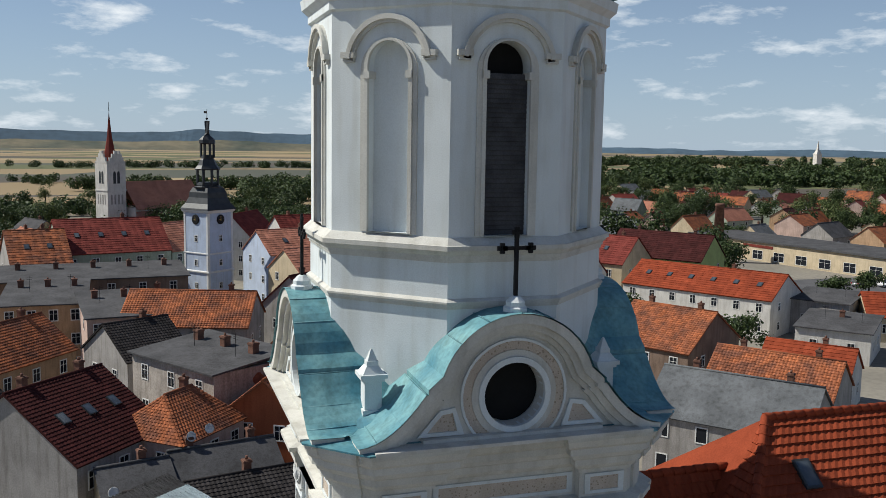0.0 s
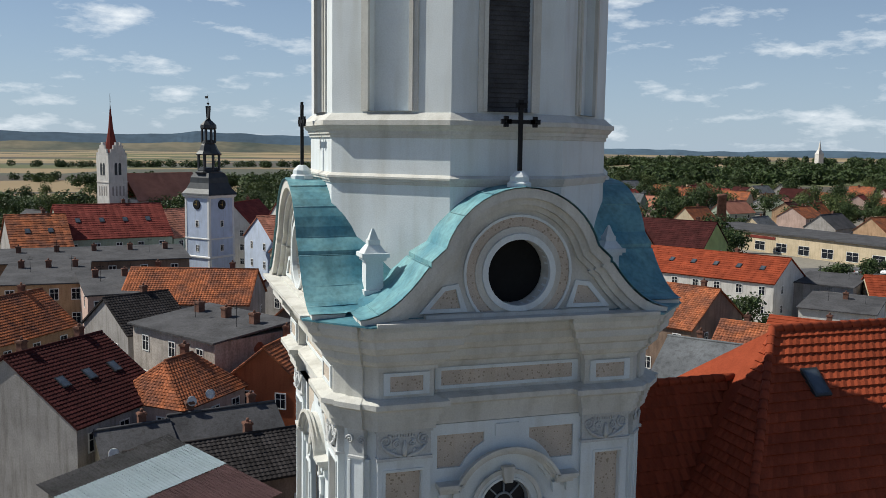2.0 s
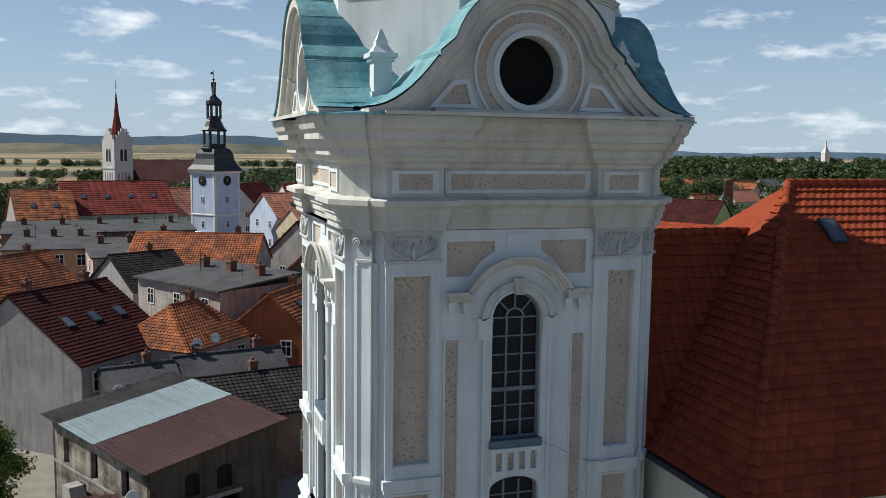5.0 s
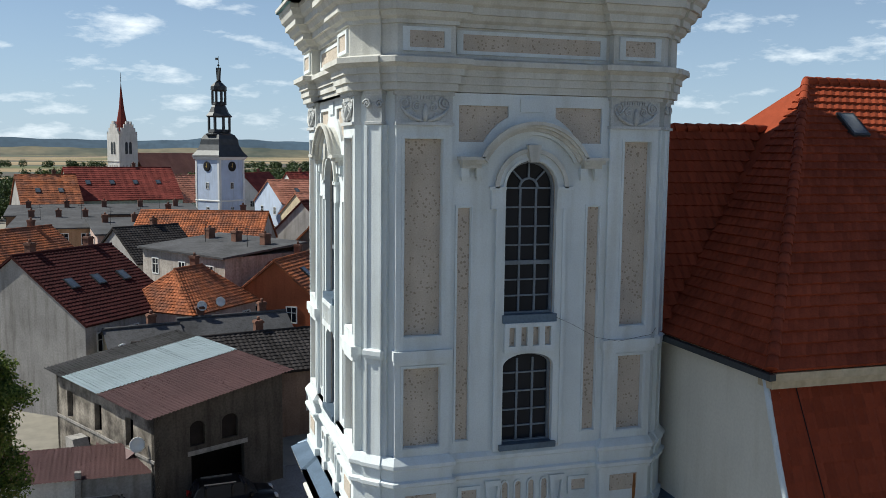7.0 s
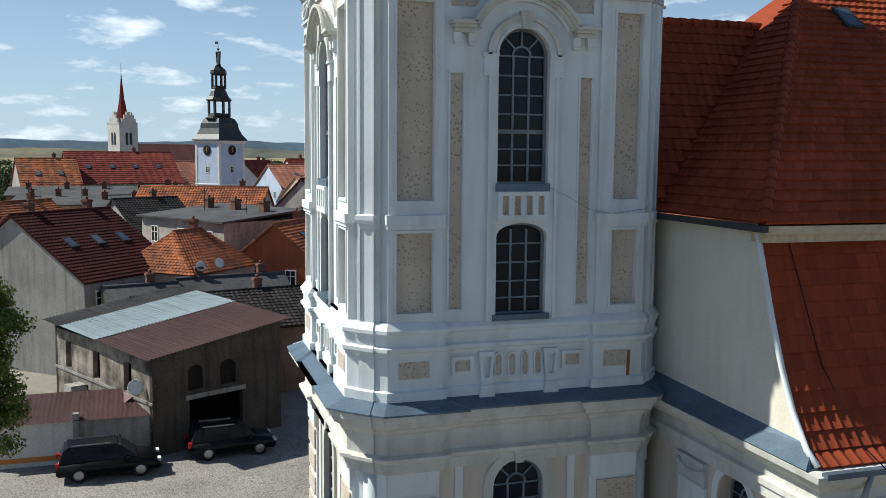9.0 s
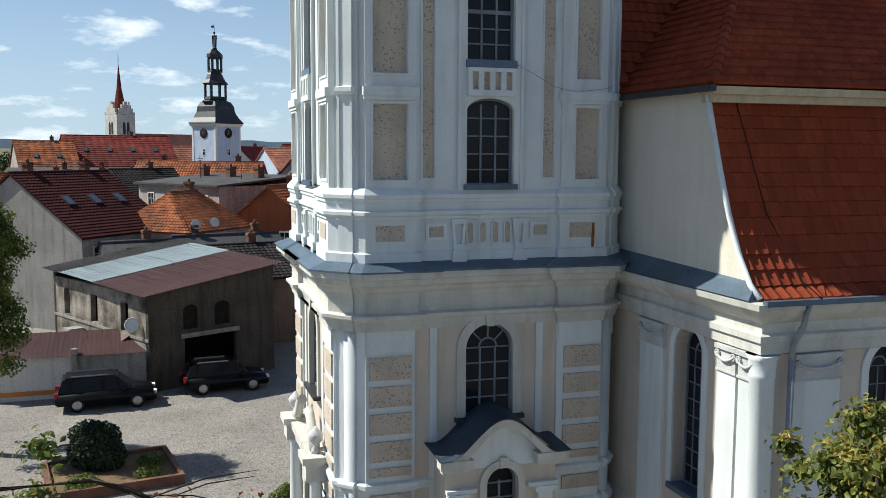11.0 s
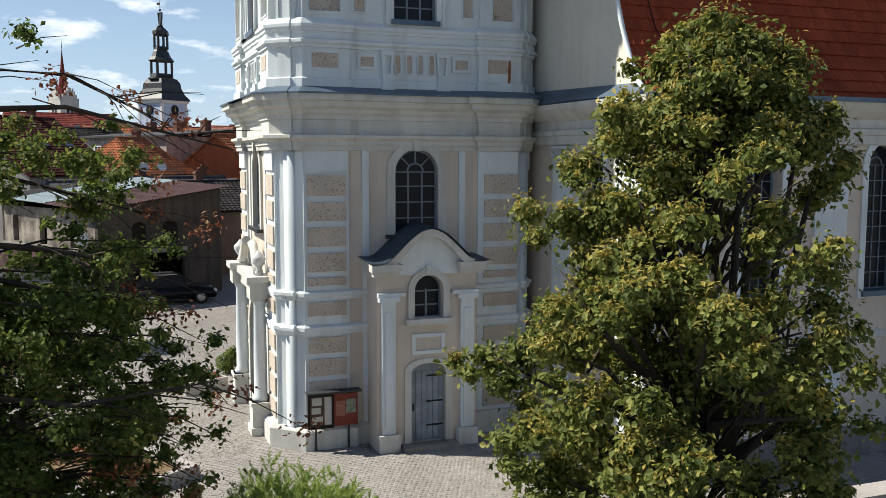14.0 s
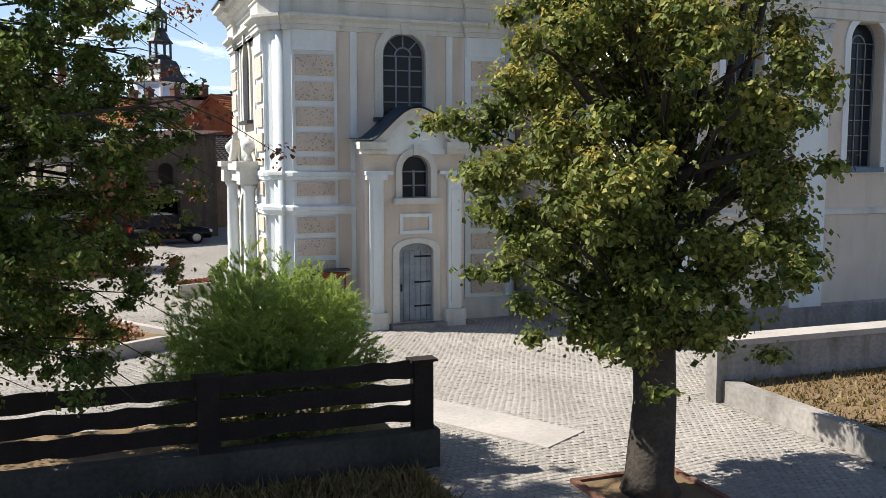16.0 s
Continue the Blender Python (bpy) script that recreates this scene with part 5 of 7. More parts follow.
def house(x, y, rot, L, W, eave, ridge, wall, roof, label, near=True, rows=2, cols=3, hip=0.0, chims=1, lights=0, group="", dish=0, name="house", gable=True):
    """House on its base; ridge along local x. Roofs are slabs with tile courses where near."""
    h = thing(name, label, "house", pose(x, y, 0, 0, 0, rot), group)
    hw, hl, o = W / 2, L / 2, 0.3
    body = plate([(-hw, 0), (hw, 0), (hw, eave)] + ([(0, ridge)] if not hip else []) + [(-hw, eave)], [], -hl, hl)
    part("wall", body, wall, h, "", pose(0, 0, 0, 0, 0, 90))
    k = (ridge - eave) / hw
    ez = eave - o * k
    for s in (-1, 1):
        a, b = (-hl - o * 0.7, s * (hw + o), ez + 0.12), (hl + o * 0.7, s * (hw + o), ez + 0.12)
        c, d = (hl + o * 0.7 - hip, 0, ridge + 0.12), (-hl - o * 0.7 + hip, 0, ridge + 0.12)
        r = part("roof", roof_slab(a, b, c, d), roof, h)
        if near:
            part("roof_tiles", courses(bmesh.new(), a, b, c, d, 0.36 if near == 1 else 0.6, 0.34 if near == 1 else 1.2, 0.05, 0.06), roof, r)
    if hip:
        for s in (-1, 1):
            a, b = (s * (hl + o * 0.7), -hw - o, ez + 0.12), (s * (hl + o * 0.7), hw + o, ez + 0.12)
            c = (s * (hl + o * 0.7 - hip), 0, ridge + 0.12)
            r = part("roof", roof_slab(a, b, c, (c[0], c[1] - 0.01, c[2])), roof, h)
            if near:
                part("roof_tiles", courses(bmesh.new(), a, b, c, c, 0.36 if near == 1 else 0.6, 0.34 if near == 1 else 1.2, 0.05, 0.06), roof, r)
    part("ridge_cap", tube(bmesh.new(), [(-hl - 0.2 + hip, 0, ridge + 0.14), (hl + 0.2 - hip, 0, ridge + 0.14)], 0.13, 6), roof, h)
    fh = eave / max(1, rows)
    for s in (-1, 1):
        for r in range(rows):
            for c in range(cols):
                u = -hl + L * (c + 0.5) / cols
                window_at(h, pose(u, s * (hw + 0.0), 0, 0, 0, 0 if s < 0 else 180) @ pose(0, 0, r * fh + fh * 0.38), bars=bool(near))
    for s in (-1, 1) if near and gable else ():
        for r in range(rows):
            for c in range(2):
                window_at(h, pose(s * hl, 0, 0, 0, 0, 90 * s) @ pose(W * (c - 0.5) * 0.45, 0, r * fh + fh * 0.38), 0.8, 1.2, bars=bool(near))
    for c in range(chims):
        u = -hl * 0.6 + L * 0.6 * c / max(1, chims - 1) if chims > 1 else hl * 0.3
        chimney(h, u, 0.4, ridge - 0.8, ridge + 0.9)
    for c in range(lights):
        u = -hl + L * (c + 0.8) / (lights + 0.6)
        sl = math.atan2(ridge - eave, hw)
        m = pose(u, -hw * 0.5, (eave + ridge) / 2 + 0.2, math.degrees(sl))
        w = part("roof_light", boxes((-0.4, 0.4, -0.55, 0.55, 0, 0.12)), LEAD, h, "", m)
        part("pane", boxes((-0.33, 0.33, -0.47, 0.47, 0.121, 0.126)), SKYGLASS, w)
    for c in range(dish):
        dm = pose(-hl + 0.6 + c * 2.2, -hw - 0.4, eave + 0.5)
        dh = part("satellite_dish", lathe(bmesh.new(), [(0.05, 0.02), (0.25, 0.05), (0.38, 0.13), (0.39, 0.15), (0.25, 0.07), (0.05, 0.04)], 14), WFRAME, h, "", dm @ pose(0, 0, 0, 70, 0, -30))
        part("bracket", boxes((-0.02, 0.02, -0.02, 0.5, -0.5, -0.46), (-0.02, 0.02, -0.02, 0.02, -0.5, 0.05)), IRON, h, "", dm)
    return h


def flat_block(x, y, rot, L, W, hgt, wall, label, rows=3, cols=4, chims=3, name="tenement", blank=False):
    h = thing(name, label, "building", pose(x, y, 0, 0, 0, rot))
    part("wall", boxes((-L / 2, L / 2, -W / 2, W / 2, 0, hgt)), wall, h)
    rs = bmesh.new()
    v = [rs.verts.new(p) for p in ((-L / 2 - 0.3, -W / 2 - 0.4, hgt - 0.05), (L / 2 + 0.3, -W / 2 - 0.4, hgt - 0.05), (L / 2 + 0.3, W / 2 + 0.3, hgt + 0.7), (-L / 2 - 0.3, W / 2 + 0.3, hgt + 0.7))]
    v2 = [rs.verts.new(p.co + Vector((0, 0, 0.16))) for p in v]
    for f in ((3, 2, 1, 0),):
        rs.faces.new([v[i] for i in f])
    rs.faces.new(v2)
    for i in range(4):
        rs.faces.new((v[i], v[(i + 1) % 4], v2[(i + 1) % 4], v2[i]))
    part("roof", rs, TAR, h, "grey felt roof")
    part("roof_wall", boxes((-L / 2, L / 2, W / 2 - 0.3, W / 2, hgt, hgt + 0.7)), wall, h)
    fh = hgt / rows
    for r in range(rows):
        for c in range(cols):
            window_at(h, pose(-L / 2 + L * (c + 0.5) / cols, -W / 2, r * fh + fh * 0.35))
        for c in range(2):
            window_at(h, pose(-L / 2, 0, 0, 0, 0, -90) @ pose(W * (c - 0.5) * 0.4, 0, r * fh + fh * 0.35))
            if not blank:
                window_at(h, pose(L / 2, 0, 0, 0, 0, 90) @ pose(W * (c - 0.5) * 0.4, 0, r * fh + fh * 0.35))
    if blank:
        # bare brick where the plaster has come off
        prng = random.Random(6)
        for u, z, r in ((0.6, hgt - 1.3, 0.8), (1.1, hgt - 2.3, 0.6), (0.2, hgt - 2.6, 0.4), (-1.8, hgt - 3.4, 0.35), (1.5, hgt - 3.3, 0.35)):
            rim = [(u + r * prng.uniform(0.55, 1.1) * math.cos(k * 0.45), z + r * prng.uniform(0.5, 1.0) * math.sin(k * 0.45)) for k in range(14)]
            part("bare_brick", plate(rim, [], -0.02, 0.012), BAREB, h, "", pose(L / 2, 0, 0, 0, 0, 90))
    for c in range(chims):
        chimney(h, -L / 2 + L * (c + 0.5) / chims, W * 0.2, hgt, hgt + 1.6, 0.7)
    for c in range(2):
        u = L * (c - 0.4) * 0.5
        part("aerial", boxes((u - 0.02, u + 0.02, 0, 0.04, hgt, hgt + 2.6), (u - 0.4, u + 0.4, 0, 0.03, hgt + 2.3, hgt + 2.34), (u - 0.3, u + 0.3, 0, 0.03, hgt + 2.1, hgt + 2.14)), IRON, h)
    return h


house(-15.1, 54.3, 50, 9.5, 13, 6.9, 11.2, WALLS["grey"], TILE_D, "grey house with steep dark red tiled roof and roof lights", 1, 2, 3, 0, 2, 3, gable=False)
house(-6.0, 54.4, 49, 8, 7, 6.9, 9.6, WALLS["pink"], TILE_O, "small house with patched orange hipped tile roof", 1, 2, 3, 2.5, 1, 0, dish=2)
flat_block(-2.8, 64.8, -58, 12.6, 8.4, 10.0, WALLS["peeling"], "pale tenement with peeling gable wall and felt roof", 3, 3, 3, blank=True)
house(3.0, 57.8, 58, 8.5, 6.4, 7.4, 10.0, WALLS["orange"], TILE_O, "orange rendered house with red tiled roof", 1, 2, 3, 0, 1, 2)
house(-3.0, 92, -18, 15, 10, 8.3, 11.6, WALLS["grey"], TILE_O, "weathered house with patched orange tiled roof", 1, 2, 4, 0, 2)
house(-9.5, 78, 30, 7, 9, 8.0, 11.0, WALLS["grey"], TILE_B, "grey gabled house with blackened tile roof", 1, 2, 2, 0, 1)
flat_block(-21, 108, 2, 10, 16, 9.2, WALLS["ochre"], "ochre tenement with flaking plaster", 3, 4, 3)
flat_block(-12.5, 97, 8, 7, 15, 9.3, WALLS["pink"], "pale pink tenement with felt roof", 3, 3, 2)
flat_block(-16, 124, 5, 26, 12, 9.6, WALLS["brown"], "long tenement with chimneys on its felt roof", 3, 6, 5)
house(-15, 150, 15, 18, 15, 10.5, 15.6, WALLS["green"], TILE_R, "pale green town house with long crimson roof", 2, 3, 5, 0, 1, 4)
house(-26, 142, 15, 9, 14, 9.5, 14.5, WALLS["grey"], TILE_O, "grey town house with rusty tile roof", 2, 3, 3, 0, 1, 2)
house(-2.5, 160, 40, 14, 12, 9.5, 14.0, WALLS["green"], TILE_P, "pale green house with pink tiled roof", 2, 3, 4, 0, 1)
house(17, 147, 20, 14, 11, 9.8, 13.6, WALLS["blue"], TILE_P, "pale blue house with pink tiled roof", 2, 3, 4, 0, 1, 2)
house(20, 132, 24, 15, 10, 8.5, 12.0, WALLS["yellow"], TILE_P, "cream house with faded tile roof", 2, 3, 4, 0, 1, 2)
house(24, 168, 20, 16, 12, 9.5, 14.5, WALLS["white"], TILE_R, "white house with dark red roof", 2, 3, 3, 0, 2)
house(12, 182, 60, 14, 10, 9, 14, WALLS["white"], TILE_R, "gabled house with red roof", 2, 3, 3, 0, 1)
house(-23, 82, 55, 12, 9, 7, 10.5, WALLS["ochre"], TILE_O, "house with patched orange roof", 1, 2, 3, 0, 2)
house(-25, 66, 60, 9, 8, 5, 8, WALLS["grey"], TILE_B, "low house with blackened tile roof", 1, 1, 2, 0, 1)
house(14.5, 100, 40, 14, 11, 8, 12.5, WALLS["grey"], TILE_D, "town house with dark tiled roof", 2, 2, 3, 0, 2)
house(10, 78, 50, 10, 8, 7.5, 11.0, WALLS["brown"], TILE_O, "brown house with patched roof", 1, 2, 3, 0, 1)
# east side
house(82.8, 110.8, -59, 26, 13, 6.2, 9.6, WALLS["white"], TILE, "long low house with bright orange roof and roof lights", 2, 2, 7, 0, 1, 6)
house(53, 75, -61, 11, 13, 6.5, 10.4, WALLS["brown"], TILE_O, "house with orange tiled roof and chimneys", 1, 2, 3, 0, 2)
house(55.5, 58.5, -54, 13, 9, 5, 8.2, WALLS["grey"], TILE_O, "low house with weathered orange roof", 1, 1, 3, 0, 2, dish=1)
house(43, 48, -51, 14, 11, 6, 9.2, WALLS["grey"], SLATE, "grey house with worn sheet roof", 0, 2, 4, 0, 2)
house(92, 140, -55, 20, 13, 8, 12.5, WALLS["lime"], TILE_D, "lime green house with brown tiled roof", 2, 2, 4, 0, 2)
house(76, 138, -55, 16, 13, 8, 12.5, WALLS["yellow"], TILE_R, "cream house with red roof", 2, 2, 3, 0, 2, 2)
house(62, 128, -55, 14, 12, 7, 11.5, WALLS["white"], TILE_R, "house with red roof", 2, 2, 3, 0, 2)
house(48, 96, -60, 13, 10, 7, 11, WALLS["grey"], TILE_O, "house with orange roof", 2, 2, 3, 0, 2)
house(66, 66, -52, 10, 9, 4, 7, WALLS["white"], TILE, "low house with orange roof", 2, 1, 3, 0, 1)
flat_block(98, 100, -55, 9, 10, 5.6, WALLS["grey"], "grey flat-roofed annexe with wall paintings", 1, 2, 0)
flat_block(88, 86, -50, 10, 12, 4.5, WALLS["white"], "white low building with flat roof", 1, 2, 1)
house(108, 92, -30, 16, 10, 4, 7, WALLS["yellow"], TILE, "low building with orange roof", 2, 1, 3)

# shed with loft
PATCHY = mat("patchy_shed_plaster", (0.36, 0.32, 0.27), 0.95, 0.4, 0.75, 7, 0.4, col2=(0.06, 0.05, 0.042), stain=0.3)
shed = thing("shed", "dark streaked two-storey shed with patched sheet roof", "shed", pose(-8.6, 28.2, 0, 0, 0, 28))
part("wall", plate([(0, 0), (8.0, 0), (8.0, 6.32), (0, 5.28)], [rect(2.1, 5.4, 0, 2.7), arch(2.5, 0.45, 3.2, 4.2, 0.35), arch(4.5, 0.5, 3.2, 4.2, 0.35)], -0.3, 0), WALLS["shed"], shed)
# Black screen across the garage as its painted shade.
part("shade_backing", boxes((0.75, 7.6, 2.5, 2.6, 0, 5.4)), DARK, shed, "black screen standing for the shade deep in the garage")
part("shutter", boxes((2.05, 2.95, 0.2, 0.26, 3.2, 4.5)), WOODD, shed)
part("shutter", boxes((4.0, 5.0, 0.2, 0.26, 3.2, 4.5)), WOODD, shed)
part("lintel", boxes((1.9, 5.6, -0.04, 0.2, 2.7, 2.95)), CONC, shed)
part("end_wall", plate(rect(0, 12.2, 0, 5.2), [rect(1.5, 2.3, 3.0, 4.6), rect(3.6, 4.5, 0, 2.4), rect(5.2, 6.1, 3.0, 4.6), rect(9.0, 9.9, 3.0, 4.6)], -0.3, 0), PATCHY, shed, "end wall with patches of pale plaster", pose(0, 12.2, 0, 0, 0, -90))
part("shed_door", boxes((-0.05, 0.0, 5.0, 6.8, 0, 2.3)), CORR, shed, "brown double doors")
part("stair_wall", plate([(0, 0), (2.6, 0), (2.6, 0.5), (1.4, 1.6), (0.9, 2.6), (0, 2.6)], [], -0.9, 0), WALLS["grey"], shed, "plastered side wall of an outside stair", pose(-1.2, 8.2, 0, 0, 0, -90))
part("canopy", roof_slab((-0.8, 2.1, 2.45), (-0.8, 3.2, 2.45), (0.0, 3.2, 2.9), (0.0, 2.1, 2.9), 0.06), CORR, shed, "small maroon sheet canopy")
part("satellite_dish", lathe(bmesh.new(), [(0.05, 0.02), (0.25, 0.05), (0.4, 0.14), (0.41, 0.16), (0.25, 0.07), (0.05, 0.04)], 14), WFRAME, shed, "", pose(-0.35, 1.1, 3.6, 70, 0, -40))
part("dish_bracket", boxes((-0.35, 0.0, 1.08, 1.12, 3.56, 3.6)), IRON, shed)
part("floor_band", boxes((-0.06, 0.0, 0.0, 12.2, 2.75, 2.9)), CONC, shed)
# Black screen behind the end wall's openings, shade by colour again.
part("shade_backing", boxes((0.6, 0.7, 0.3, 11.8, 0, 5)), DARK, shed)
part("back_wall", boxes((0, 8.0, 11.9, 12.2, 0, 5.6)), WALLS["shed"], shed)
part("end_wall", boxes((7.7, 8.0, 0.3, 11.9, 0, 6)), WALLS["shed"], shed)


def corrugated(a, b, c, d, n, amp=0.03):
    bm = bmesh.new()
    a, b, c, d = map(Vector, (a, b, c, d))
    prev = None
    for i in range(n * 4 + 1):
        t = i / (n * 4)
        z = Vector((0, 0, amp * math.sin(i * math.pi / 2)))
        r = [bm.verts.new(a.lerp(b, t) + z), bm.verts.new(d.lerp(c, t) + z)]
        if prev:
            bm.faces.new((prev[0], r[0], r[1], prev[1])).smooth = True
        prev = r
    bmesh.ops.solidify(bm, geom=bm.faces[:], thickness=0.03)
    return bm


RA, RB, RC, RD = Vector((-0.6, -0.6, 5.35)), Vector((8.4, -0.6, 6.5)), Vector((8.4, 12.6, 6.9)), Vector((-0.6, 12.6, 5.7))
part("roof_sheet", corrugated(RA, RB, RB.lerp(RC, 0.45), RA.lerp(RD, 0.45), 40), CORR, shed, "maroon corrugated sheet")
part("roof_sheet", corrugated(RA.lerp(RD, 0.45) + Vector((0, 0, 0.04)), RB.lerp(RC, 0.45) + Vector((0, 0, 0.04)), RB.lerp(RC, 0.8) + Vector((0, 0, 0.04)), RA.lerp(RD, 0.8) + Vector((0, 0, 0.04)), 40), CORR_G, shed, "pale blue corrugated sheet")
part("roof_sheet", corrugated(RA.lerp(RD, 0.8), RB.lerp(RC, 0.8), RC, RD, 40), TAR, shed, "grey felt")
lean = thing("lean_to", "low white lean-to with maroon sheet roof", "shed", pose(-16.6, 28.4, 0, 0, 0, 1))
part("wall", boxes((0, 4.2, 0, 3.0, 0, 2.2)), WALLS["white"], lean)
part("wall", boxes((4.4, 7.8, 0.05, 3.0, 0, 2.2)), WALLS["grey"], lean)
part("roof_sheet", corrugated((-0.3, -0.25, 2.25), (7.8, -0.2, 2.25), (7.8, 3.0, 3.0), (-0.3, 3.0, 3.0), 34, 0.012), CORR, lean)
part("orange_stripe", boxes((0, 4.1, -0.03, 0.0, 0.25, 0.5)), mat("orange_banner", (0.55, 0.2, 0.05), 0.7, 0.1, 2, 10, 0), lean)
part("gate_post", boxes((4.1, 4.4, -0.12, 0.2, 0, 2.6)), CONC, lean)
# low houses behind the shed
house(-3.5, 43, 12, 13, 8, 4.5, 6.3, WALLS["brown"], TILE_B, "low outbuilding with mossy tile roof", 1, 1, 3, 0, 1, dish=1)
house(-9.5, 47.5, 14, 5, 5, 5.0, 6.3, WALLS["yellow"], TAR, "yellow low house with felt roof", 0, 2, 2, 0, 1, dish=1)
house(-3.0, 49.5, 12, 8, 5, 5.0, 6.5, WALLS["grey"], TAR, "grey outbuilding with felt roof", 0, 2, 3, 0, 2)

# town hall tower
th = thing("town_hall_tower", "pale blue town hall tower with black baroque helm", "tower", pose(1.9, 142, 0, 0, 0, 40))
s_ = 2.9
part("wall", boxes((-s_, s_, -s_, s_, 0, 17.6)), WALLS["blue"], th, "pale blue plaster shaft")
part("cornice", sweep([(-s_, -s_), (s_, -s_), (s_, s_), (-s_, s_)], [(0.0, 17.3), (0.25, 17.5), (0.35, 17.8), (0, 17.85)]), WFRAME, th)
part("string_course", sweep([(-s_, -s_), (s_, -s_), (s_, s_), (-s_, s_)], [(0.0, 7.0), (0.2, 7.1), (0.2, 7.3), (0, 7.4)]), WFRAME, th)
part("string_course", sweep([(-s_, -s_), (s_, -s_), (s_, s_), (-s_, s_)], [(0.0, 10.2), (0.12, 10.3), (0.12, 10.45), (0, 10.5)]), WFRAME, th)
for a in (0, -90):
    Mf = pose(0, 0, 0, 0, 0, a) @ pose(0, -s_, 0)
    ck = part("clock", lathe(bmesh.new(), [(0.85, 0), (0.85, 0.12), (0.7, 0.14)], 24), IRON, th, "dark round clock face", Mf @ pose(0, 0, 16.2, 90))
    part("clock_hand", boxes((-0.04, 0.04, -0.25, 0.55, 0.141, 0.16), (-0.4, 0.1, -0.03, 0.03, 0.161, 0.18)), mat("gilt", (0.5, 0.35, 0.1), 0.4, 0.1, 2, 10, 0, metal=0.6), ck)
    for z in (12.4, 8.2, 4.2):
        window_at(th, Mf @ pose(0, 0, z), 0.6, 1.0)
    for x in (-s_ + 0.2, s_ - 0.2):
        part("quoin", boxes((x - 0.2, x + 0.2, -0.06, 0.02, 0, 17.3)), WFRAME, th, "", Mf)
hs = [(-s_, -s_), (s_, -s_), (s_, s_), (-s_, s_)]
part("helm", sweep(hs, [(0.45, 17.85), (0.35, 18.1), (-0.2, 18.9), (-0.6, 19.9), (-0.7, 20.8), (-1.1, 21.6)]), LEAD, th, "black slated curved helm")
oc8 = [(1.5 * math.cos(k * math.pi / 4 + 0.39), 1.0 * math.sin(k * math.pi / 4 + 0.39)) for k in range(8)]


HR = 1.5


def lantern(z0, z1, r):
    for k in range(8):
        x, y = r * math.cos(k * math.pi / 4 + 0.39), r * math.sin(k * math.pi / 4 + 0.39)
        part("lantern_post", boxes((x - 0.14, x + 0.14, y - 0.14, y + 0.14, z0, z1)), LEAD, th)
    part("lantern_floor", sweep(oc8, [(r - 1.4, z0 - 0.2), (r - 1.3, z0), (r - 1.45, z0 + 0.5)]), LEAD, th)


part("helm_stage", sweep(oc8, [(0.9, 21.5), (0.95, 21.7), (0.6, 21.9)]), LEAD, th)
lantern(22.0, 24.6, 1.85)
part("helm_stage", sweep(oc8, [(0.7, 24.6), (0.85, 24.8), (0.35, 25.4), (0.0, 26.3), (-0.2, 26.6)]), LEAD, th)
lantern(26.7, 29.0, 1.15)
part("helm_stage", sweep(oc8, [(-0.1, 29.0), (0.1, 29.2), (0.05, 29.8), (-0.5, 30.4), (-1.15, 30.9), (-1.32, 32.2), (-1.42, 33.0)]), LEAD, th)
part("finial", lathe(bmesh.new(), [(0.05, 32.8), (0.05, 33.2), (0.25, 33.4), (0.05, 33.6), (0.04, 35.0)], 8), IRON, th)
part("weather_vane", boxes((-0.02, 0.02, 0.0, 0.7, 34.3, 34.7)), IRON, th)

# gothic church
ch = thing("gothic_church", "pale plastered gothic church with stepped gable and red spire", "church", pose(-17.6, 241.6, 0, 0, 0, 35))
part("tower_wall", boxes((-2.8, 2.8, -2.8, 2.8, 0, 23.0), (-2.95, 2.95, -2.95, 2.95, 15.6, 15.9)), WALLS["white"], ch)
for a in (0, -90, 90, 180):
    Mf = pose(0, 0, 0, 0, 0, a) @ pose(0, -2.8, 0)
    steps = [(-2.8, 22.9), (2.8, 22.9)]
    for u, z in ((2.8, 23.6), (2.0, 23.6), (2.0, 24.6), (1.2, 24.6), (1.2, 25.6), (0.5, 25.6), (0.5, 26.4)):
        steps.append((u, z))
    steps += [(-u, z) for u, z in steps[:1:-1]]
    part("stepped_gable", plate(steps, [], -0.5, 0.0), WALLS["white"], ch, "", Mf)
    for u in (-0.6, 0.6):
        part("belfry_opening", plate(arch(u, 0.4, 17.6, 20.2, 0.7), [], 0.0, 0.06), LEAD, ch, "", Mf)
    for u in (-1.6, -0.55, 0.55, 1.6):
        part("blind_niche", plate(arch(u, 0.25, 12.0, 14.4), [], 0.0, 0.04), WALLS["grey"], ch, "", Mf)
part("spire", sweep([(1.7 * math.cos(k * math.pi / 4), 1.7 * math.sin(k * math.pi / 4)) for k in range(8)], [(0.4, 22.8), (0, 24.2), (-0.95, 30), (-1.62, 37.4)]), TILE_R, ch, "slim dark red spire")
part("spire_rod", tube(bmesh.new(), [(0, 0, 37), (0, 0, 39.4)], [0.1, 0.04], 5), IRON, ch)
part("nave_wall", boxes((3.6, 26, -6, 6, 0, 11)), WALLS["white"], ch)
for s in (-1, 1):
    part("nave_roof", roof_slab((3.6, s * 6.6, 10.6), (26.5, s * 6.6, 10.6), (26.5, 0, 18), (3.6, 0, 18)), TILE_P, ch)
    part("aisle_roof", roof_slab((3.6, s * 11, 6), (26.5, s * 11, 6), (26.5, s * 6, 10), (3.6, s * 6, 10)), TILE_P, ch)

